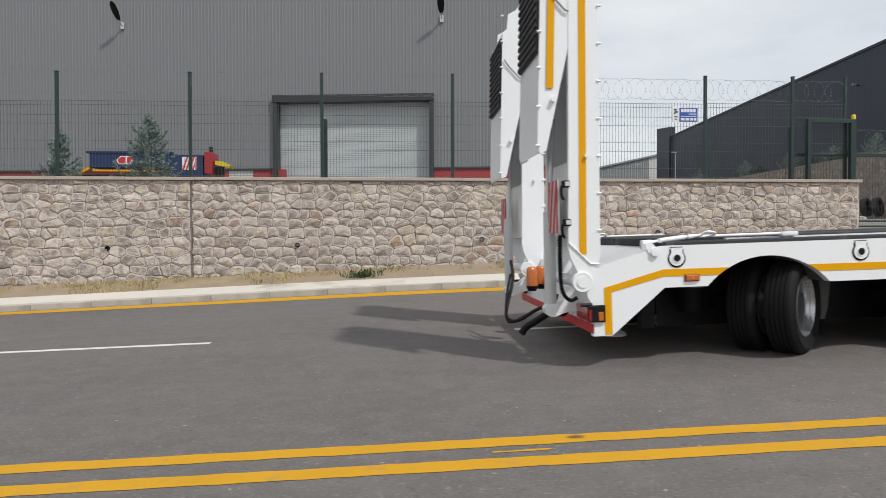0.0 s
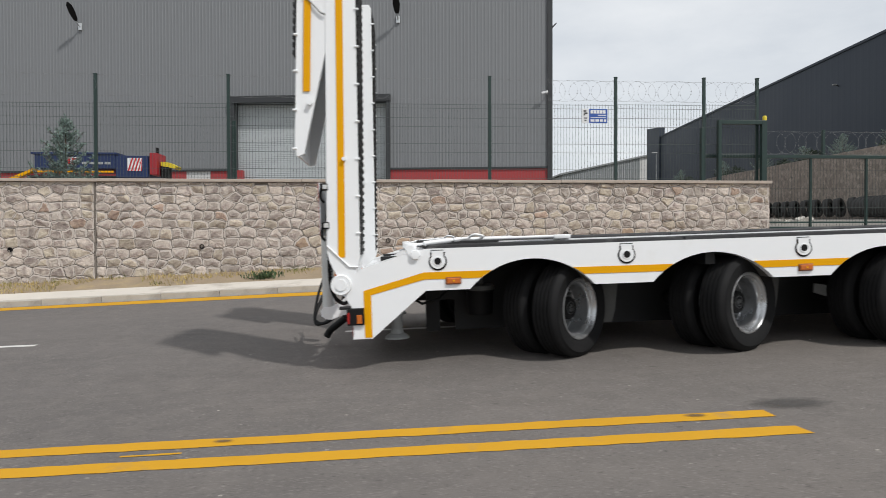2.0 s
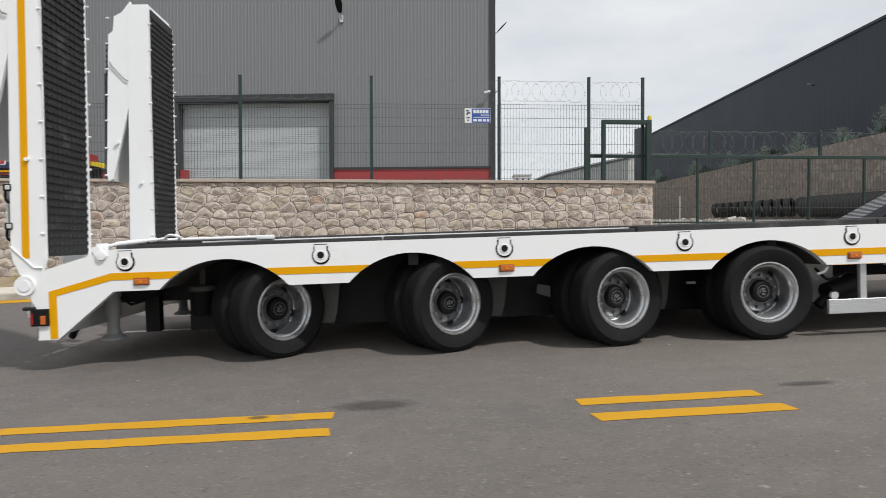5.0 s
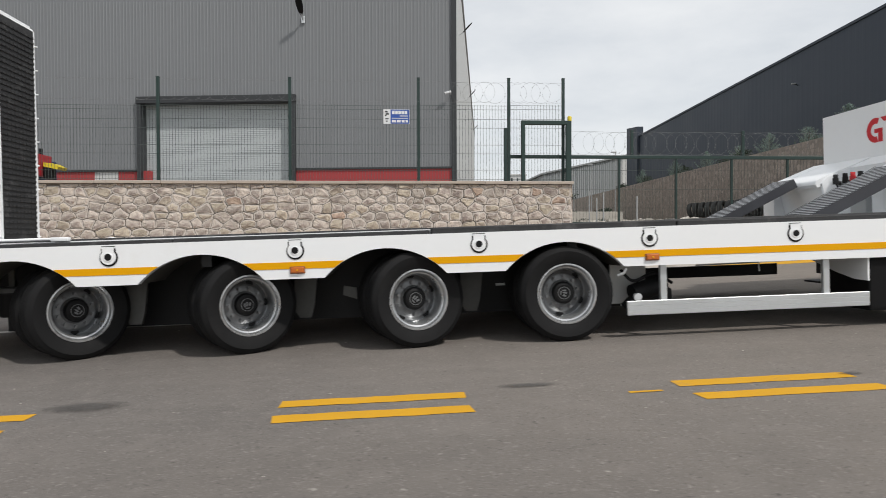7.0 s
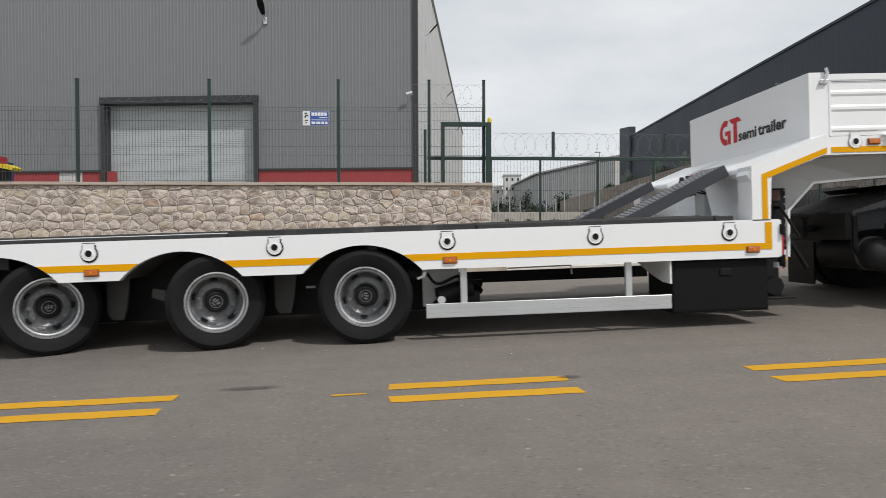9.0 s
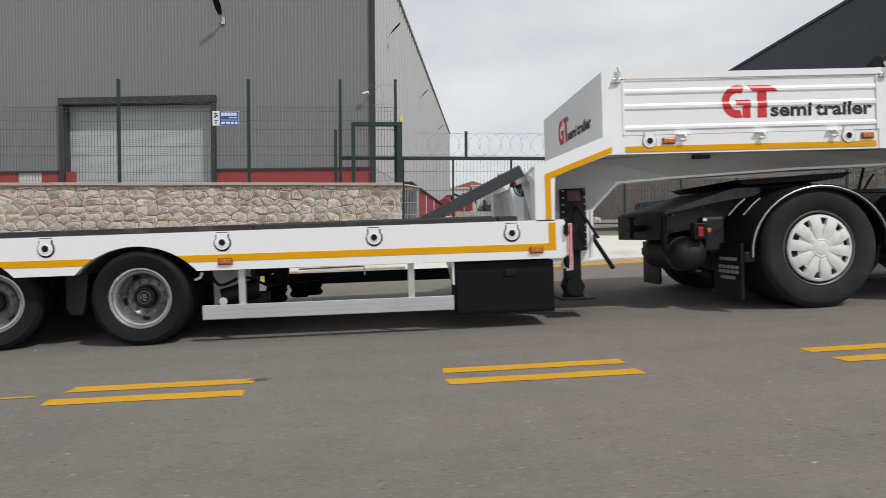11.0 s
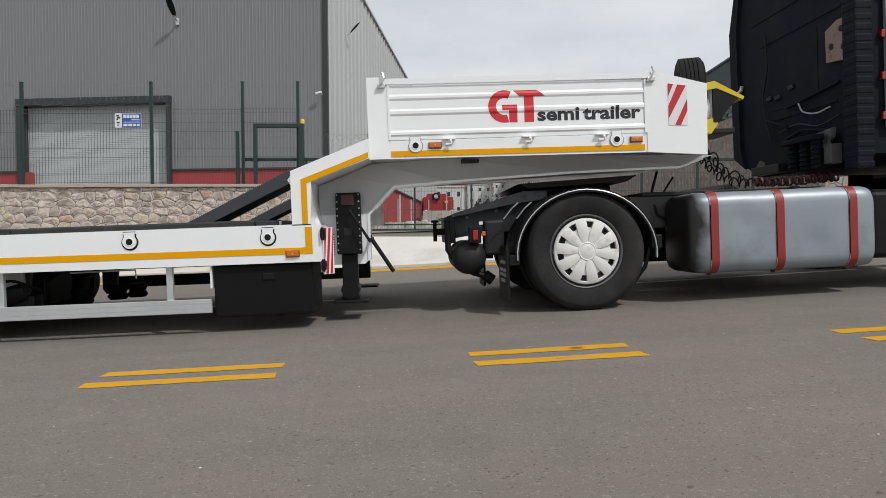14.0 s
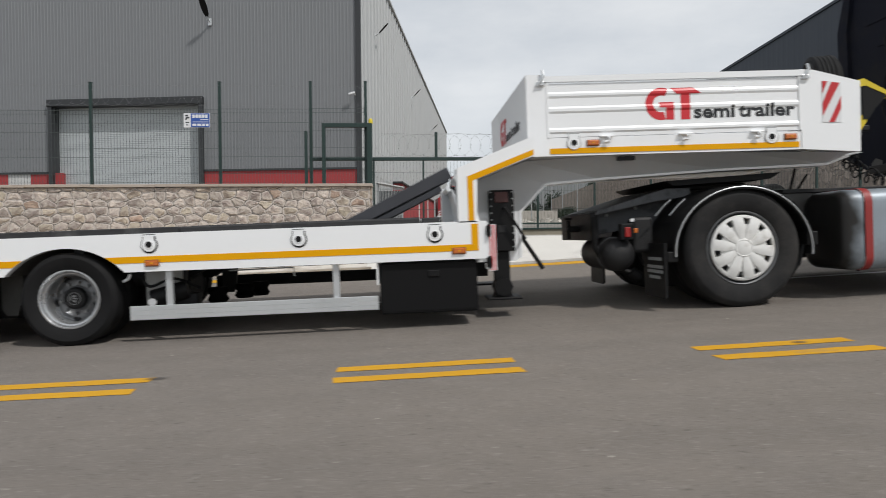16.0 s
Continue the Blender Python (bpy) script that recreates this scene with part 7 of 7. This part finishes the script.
for x, zz in ((13.53, .468), (17.45, .54)):
    tractor_wheel(pose(x, 5.39, zz, 0, 8, 0), x < 15)
    tractor_wheel(pose(x, far(5.39), zz, 0, 0, 180), x < 15)
    if x < 15:
        tractor_wheel(pose(x, 5.73, zz), False)
        tractor_wheel(pose(x, far(5.73), zz, 0, 0, 180), False)
part("rear_axle", rod(B(), (13.53, 5.5, .45), (13.53, far(5.5), .45), .12, 16), "steel_dark", tractor)
for near in (1, 0):
    ya, yb = (5.22, 5.92) if near else (far(5.92), far(5.22))
    outer, inner = [], []
    for k in range(25):
        a = radians(183 - 188 * k / 24)
        outer.append((13.53 + .672 * math.cos(a), .44 + .617 * math.sin(a)))
        inner.append((13.53 + .635 * math.cos(a), .44 + .58 * math.sin(a)))
    bm = B()
    for k in range(24):
        prism(bm, [outer[k], outer[k + 1], inner[k + 1], inner[k]], ya, yb)
    bmesh.ops.remove_doubles(bm, verts=bm.verts, dist=.0005)
    fd = part("fender", bm, "black_plastic", tractor, "black half-round wheel fender with pale edge")
    bm = B()
    ye = ya if near else yb
    tube(bm, [(13.53 + (p[0] - 13.53) * .972, ye, .44 + (p[1] - .44) * .972) for p in outer], .006, 6)
    part("edge_trim", bm, "alu", fd, "pale fender edge trim", True)
    mf = part("mud_flap", prism(B(), [(12.775, .54), (12.80, .54), (12.80, .04), (12.775, .02)], ya + .02, yb - .14), "black_plastic", fd, "worn black mud flap")
    if near:
        for z, y_, w in ((.375, .10, .34), (.30, .07, .40), (.255, .07, .40), (.20, .14, .28)):
            for k in range(5):
                y2 = ya + y_ + w * k / 5
                part("writing_bar", box(B(), 12.772, 12.775, y2, y2 + w * .16, z, z + .03), "grey_paint", mf)
    part("rear_lip", box(B(), 12.80, 12.90, ya + .01, yb - .01, .36, .46, .01), "black_plastic", fd)
    part("front_lip", box(B(), 14.14, 14.24, ya + .01, yb - .01, .47, .60, .01), "black_plastic", fd)
    bm = B()
    tube(bm, [(14.16, ya + .1, .50), (14.10, ya + .1, .30), (13.98, ya + .12, .14)], .02, 6)
    part("stay", bm, "black_plastic", fd)
for x, yb_, r_ in ((12.92, 5.45, .10), (12.80, 5.50, .12)):
    bm = B()
    tube(bm, [(x, yb_, .80), (x + .08, yb_ - .03, .90), (x + .14, yb_ - .04, .95)], .007, 6)
    part("bent_rod", bm, "alu", tractor)
part("air_tank", lathe(B(), [(0, -.085), (.06, -.078), (.11, -.058), (.148, -.024), (.165, .02), (.167, .06), (.165, .8), (0, .8)], 36, Matrix.Translation((12.47, 5.62, .44))), "steel_dark", tractor, "black air tank with domed end", True)
part("tank_band", lathe(B(), [(.168, .14), (.172, .14), (.172, .18), (.168, .18)], 36, Matrix.Translation((12.47, 5.62, .44))), "chassis_grey", tractor)
bm = B()
tube(bm, [(12.27, 5.75, .82), (12.27, 5.75, .52), (12.36, 5.75, .36), (12.52, 5.75, .28), (12.66, 5.75, .24)], .03, 8)
rod(bm, (12.62, 5.72, .26), (12.70, 5.72, .20), .055, 12)
part("rear_loop_guard", bm, "black_plastic", tractor, smooth=True)
part("coupling_box", box(B(), 12.62, 12.82, 5.62, 5.8, .45, .80, .03), "steel_dark", tractor)
for i in range(12):
    part("frame_bolt", rod(B(), (12.5 + i * .31, 6.07, .84 + .06 * (i % 2)), (12.5 + i * .31, 6.10, .84 + .06 * (i % 2)), .016, 8), "grey_paint", tractor)
tlp = part("tail_lamp", box(B(), 12.46, 12.58, 5.5, 5.6, .58, .74, .01), "black_plastic", tractor, "red tail lamp")
part("lens", box(B(), 12.495, 12.55, 5.485, 5.5, .605, .705, .01), "red_lens", tlp)
part("amber_lens", box(B(), 12.585, 12.622, 5.49, 5.52, .645, .69, .006), "orange", tlp)
part("white_tag", box(B(), 12.565, 12.60, 5.53, 5.545, .755, .785), "sign_white", tractor)
bm = B()
box(bm, 12.16, 12.28, 6.35, 6.6, .67, .74, .02)
rod(bm, (12.17, 6.4, .60), (12.17, 6.4, .80), .022, 10)
lathe(bm, [(0, 0), (.04, .005), (.04, .03), (0, .035)], 12, pose(12.17, 6.4, .80, 90, 0, 0))
part("tow_jaw", bm, "black_plastic", tractor, "black tow jaw")
# fuel tank
tk = B()
prof = []
yc, zc, hw, hh, rad = 5.60, .600, .34, .385, .13
for cx_, cz_, a0 in ((1, 1, 0), (-1, 1, 90), (-1, -1, 180), (1, -1, 270)):
    for k in range(6):
        a = radians(a0 + 90 * k / 5)
        if k == 0 and prof:
            last, nxt = prof[-1], (yc + cx_ * (hw - rad) + rad * math.cos(a), zc + cz_ * (hh - rad) + rad * math.sin(a))
            prof += [(last[0] + (nxt[0] - last[0]) * j / 6, last[1] + (nxt[1] - last[1]) * j / 6) for j in range(1, 6)]
        prof.append((yc + cx_ * (hw - rad) + rad * math.cos(a), zc + cz_ * (hh - rad) + rad * math.sin(a)))
rings = []
steps = [(14.52, .80), (14.54, .91), (14.59, .98), (14.66, 1.0)] + [(14.70 + .06 * i, 1.0) for i in range(26)] + [(16.24, 1.0), (16.30, .97), (16.33, .88)]
dents = ((15.05, 5.26, .72, .16), (15.75, 5.26, .40, .20), (15.55, 5.5, .98, .14), (14.95, 5.3, .30, .14))
for x, k in steps:
    ring = []
    for p in prof:
        q = Vector((x, yc + (p[0] - yc) * k, zc + (p[1] - zc) * k))
        deep = .007 * noise.noise((x * 2.3, q.y * 3, q.z * 2.6)) + .004 * noise.noise((x * 6, q.y * 5, q.z * 6))
        for dx, dy, dz, rad_ in dents:
            deep -= .022 * max(0, 1 - (q - Vector((dx, dy, dz))).length / rad_)
        out = Vector((0, q.y - yc, q.z - zc)).normalized()
        q += out * deep
        ring.append(tk.verts.new((q.x, q.y, q.z + .012 * (x - 15.3) / 2)))
    rings.append(ring)
for a, b in zip(rings, rings[1:]):
    for i in range(len(prof)):
        tk.faces.new((a[i], a[(i + 1) % len(prof)], b[(i + 1) % len(prof)], b[i]))
tk.faces.new(rings[0])
tk.faces.new(rings[-1])
tank = part("fuel_tank", tk, "tank", tractor, "dented grey aluminium fuel tank with three red straps", True)
for x in (14.755, 15.39, 16.10):
    sb = B()
    r0 = [[sb.verts.new((xx, yc + (p[0] - yc) * kk, zc + (p[1] - zc) * kk + .012 * (x - 15.3) / 2)) for p in prof] for xx, kk in ((x - .037, 1.0), (x - .037, 1.022), (x + .037, 1.022), (x + .037, 1.0))]
    for a, b in zip(r0, r0[1:]):
        for i in range(len(prof)):
            sb.faces.new((a[i], a[(i + 1) % len(prof)], b[(i + 1) % len(prof)], b[i]))
    part("strap", sb, "strap_red", tank, "red tank strap", True)
    eb = B()
    r0 = [[eb.verts.new((xx, yc + (p[0] - yc) * 1.018, zc + (p[1] - zc) * 1.018 + .012 * (x - 15.3) / 2)) for p in prof] for xx in (x - .044, x - .0365)]
    for i in range(len(prof)):
        eb.faces.new((r0[0][i], r0[0][(i + 1) % len(prof)], r0[1][(i + 1) % len(prof)], r0[1][i]))
    bmesh.ops.solidify(eb, geom=eb.faces[:], thickness=.004)
    part("strap_lining", eb, "pale_grey", tank, "pale lining under the strap", True)
    part("strap_bolt", rod(B(), (x, 5.42, .19), (x, 5.42, .24), .02, 8), "steel_dark", tank)
part("filler_cap", rod(B(), (15.72, 5.58, .98), (15.72, 5.58, 1.02), .05, 16), "black_plastic", tank, "black filler cap", True)
part("far_tank", box(B(), 14.6, 16.3, far(5.92), far(5.26), .24, .96, .10), "black_plastic", tractor, "dark tank on the far side")
part("gearbox", box(B(), 15.2, 17.9, 6.2, 6.9, .34, .98, .08), "steel_dark", tractor, "dark greasy gearbox and engine")
part("silencer_box", box(B(), 16.45, 17.2, 5.5, 6.1, .28, .95, .05), "black_plastic", tractor, "black silencer box")
part("prop_shaft", rod(B(), (13.6, YC, .5), (15.3, YC, .62), .06, 14), "steel_dark", tractor, smooth=True)
# coiled air lines, hanging loose from the box and lying on the catwalk
def spiral(path, turns, r, jitter, seed, wire):
    """A coil of wire round a smooth path, its loops uneven."""
    q = random.Random(seed)
    p = curve(path, 24)
    n = turns * 11
    pts = []
    for i in range(n + 1):
        f = i / n * (len(p) - 1)
        c = p[min(int(f), len(p) - 2)].lerp(p[min(int(f) + 1, len(p) - 1)], f - int(min(f, len(p) - 2)) if f < len(p) - 1 else 1)
        a = 2 * math.pi * i / 11
        rr = r * (1 + jitter * noise.noise((i * .09, seed, 0)))
        pts.append((c.x + rr * .35 * math.sin(a * .5 + seed), c.y + rr * math.cos(a), c.z + rr * math.sin(a) + jitter * .02 * noise.noise((i * .05, seed, 3))))
    return tube(B(), pts, wire, 5)


for i, (path, turns, r_, j_) in enumerate((([(14.92, 5.85, 1.45), (15.04, 5.9, 1.36), (15.20, 5.95, 1.23), (15.48, 6.0, 1.09)], 9, .050, .9), ([(14.90, 5.95, 1.42), (15.06, 6.0, 1.28), (15.28, 6.05, 1.14), (15.65, 6.1, 1.09)], 11, .045, .8))):
    part("coiled_air_line", spiral(path, turns, r_, j_, i + 3, .0085), "black_plastic", tractor, "black loosely coiled air line", True)
for i, (path, turns, r_, j_) in enumerate((([(15.50, 5.92, 1.10), (15.8, 5.95, 1.10), (16.1, 5.9, 1.11), (16.4, 5.95, 1.13)], 26, .038, .6), ([(15.6, 6.08, 1.10), (16.0, 6.05, 1.11), (16.5, 6.1, 1.14)], 22, .042, .6))):
    part("coiled_air_line", spiral(path, turns, r_, j_, i + 9, .0095), "air_line", tractor, "dusty red-brown coiled air line", True)
bm = B()
tube(bm, [(14.5, 6.0, 1.25), (14.42, 5.98, 1.0), (14.45, 5.9, .80), (14.6, 5.9, .70)], .014, 6)
tube(bm, [(14.75, 6.2, 1.2), (14.6, 6.2, .98), (14.7, 6.1, .9), (15.3, 6.1, .95)], .012, 6)
part("hanging_hose", bm, "black_plastic", tractor, "black hanging hose", True)
part("frame_plate", box(B(), 14.18, 14.66, 5.93, 5.95, .66, .99, .006), "bracket_grey", tractor, "riveted grey frame plate")
part("catwalk", box(B(), 14.3, 16.2, 5.9, far(5.9), .99, 1.03, .006), "steel_dark", tractor, "steel catwalk")
# cab
CX = 16.25
back = [(5.36, 1.30), (5.9, 1.22), (7.2, 1.22), (7.42, 1.34), (7.72, 1.50), (7.76, 3.15), (7.60, 3.62), (7.30, 3.95), (5.80, 3.95), (5.50, 3.62), (5.34, 3.15)]
cabb = part("cab_body", prism(B(), back, CX, 18.1, swap=True), "cab", tractor, "dark navy cab back")
part("cab_front", prism(B(), [(18.1, 1.2), (18.45, 1.25), (18.4, 2.2), (18.1, 3.6)], 5.36, far(5.36)), "cab", cabb)
part("back_frame", prism(B(), [(7.46, 1.36), (7.74, 1.52), (7.78, 3.15), (7.62, 3.63), (7.50, 3.60), (7.60, 3.12), (7.56, 1.60)], CX - .05, CX, swap=True), "cab", cabb)
part("side_panel", prism(B(), [(CX + .24, 1.55), (17.9, 1.5), (17.9, 3.6), (CX + .24, 3.6)], 5.30, 5.338), "cab_side", cabb, "pale grey cab side")
for z in (1.62, 2.0, 2.4, 2.8, 3.2):
    part("red_edge", box(B(), CX + .20, CX + .24, 5.305, 5.335, z, z + .07), "red_lens", cabb)
for z0, z1, y0, y1 in ((1.86, 1.895, 5.67, 6.95), (2.79, 2.83, 5.58, 7.1), (3.10, 3.13, 5.8, 7.3)):
    part("rib", box(B(), CX - .012, CX, y0, y1, z0, z1, .005), "cab", cabb)
part("recess_panel", box(B(), CX - .006, CX, 5.98, 6.85, 1.98, 2.72, .003), "cab", cabb)
part("worn_plate", prism(B(), [(5.47, 2.24), (5.79, 2.28), (5.80, 2.60), (5.62, 2.66), (5.47, 2.66)], CX - .035, CX - .012, swap=True), "worn_pink", cabb, "worn pinkish bracket plate")
for y, z in ((5.55, 2.56), (5.52, 2.38), (5.70, 2.42)):
    part("hole", rod(B(), (CX - .040, y, z), (CX - .034, y, z), .032, 14), "black_plastic", cabb)
bm = B()
for k in range(24):
    z = 1.16 + k * .1 + random.uniform(-.012, .012)
    box(bm, CX - .075, CX + .10, 5.285, 5.485, z, z + random.uniform(.066, .086), .016)
box(bm, CX - .07, CX + .08, 5.29, 5.48, 1.16, 3.5)
part("air_duct", bm, "cab", cabb, "black ribbed intake duct")
bm = B()
for y in (5.82, 6.02, 6.22):
    rod(bm, (CX - .14, y, 1.22), (CX - .14, y, 1.50), .05, 14)
    for k in range(5):
        lathe(bm, [(.05, -.012), (.066, 0), (.05, .012)], 12, pose(CX - .14, y, 1.26 + k * .05, 90, 0, 0))
box(bm, CX - .22, CX, 5.75, 6.34, 1.50, 1.56, .01)
tube(bm, [(CX - .06, 6.5, 1.60), (CX - .05, 6.2, 1.66), (CX - .04, 5.8, 1.60), (CX - .05, 5.62, 1.52)], .02, 6)
tube(bm, [(CX - .05, 6.9, 1.88), (CX - .05, 6.5, 1.75), (CX - .06, 6.45, 1.5), (CX - .1, 6.4, 1.2)], .014, 6)
part("cab_mount", bm, "cab", cabb, "greasy cab suspension with springs", True)
part("cab_bracket", box(B(), CX - .12, CX, 5.62, 5.74, 1.24, 1.44, .01), "bracket_grey", cabb)
part("cross_bracket", prism(B(), [(5.60, 1.60), (6.08, 1.56), (6.05, 1.44), (5.96, 1.40), (5.72, 1.42), (5.62, 1.50)], CX - .10, CX - .07, swap=True), "chassis_grey", cabb, "dirty grey cross bracket")
for y in (5.66, 6.0):
    part("bracket_arm", tube(B(), curve([(CX - .09, y, 1.56), (CX - .11, y + .01, 1.42), (CX - .10, y + .05, 1.26)]), .022, 6), "chassis_grey", cabb, smooth=True)
part("tag", box(B(), CX - .116, CX - .11, 5.80, 5.84, 1.30, 1.42), "pale_grey", cabb, "small pale tag")
part("ledge", prism(B(), [(5.62, 2.07), (6.55, 1.98), (6.55, 1.955), (5.62, 2.045)], CX - .03, CX, swap=True), "cab", cabb)
for i, pts in enumerate(([(CX - .03, 5.75, 1.83), (CX - .05, 5.95, 1.80), (CX - .04, 6.2, 1.86), (CX - .03, 6.3, 1.97)], [(CX - .03, 5.6, 1.72), (CX - .06, 5.9, 1.66), (CX - .05, 6.3, 1.74), (CX - .03, 6.7, 1.70)], [(CX - .03, 6.95, 2.9), (CX - .04, 6.9, 2.5), (CX - .04, 7.0, 2.1), (CX - .03, 6.85, 1.6)])):
    part("cable", tube(B(), curve(pts), .009, 6), "grey_paint" if i == 0 else "black_plastic", cabb, smooth=True)
for y, z in ((6.9, 2.14), (6.72, 2.12), (6.45, 2.18)):
    part("fitting", box(B(), CX - .035, CX, y - .05, y + .05, z - .025, z + .025, .01), "steel_dark", cabb)
part("roof_bracket", prism(B(), [(5.95, 2.98), (6.12, 3.06), (6.12, 3.12), (5.97, 3.05)], CX - .05, CX, swap=True), "chassis_grey", cabb)
part("cab_bracket", box(B(), CX - .16, CX, 6.5, 7.1, 1.24, 1.34, .01), "steel_dark", cabb)
bm = B()
tube(bm, [(CX - .04, 7.62, 2.28), (CX - .05, 7.56, 2.36), (CX - .05, 7.50, 2.37), (CX - .05, 7.48, 2.42)], .022, 6)
part("latch", bm, "alu", cabb, "worn bright latch")
part("scuff", prism(B(), [(7.08, 1.30), (7.22, 1.30), (7.26, 1.38), (7.18, 1.44), (7.06, 1.40)], CX - .003, CX - .001, swap=True), "bracket_grey", cabb, "scraped grey patch")

lay_stones()
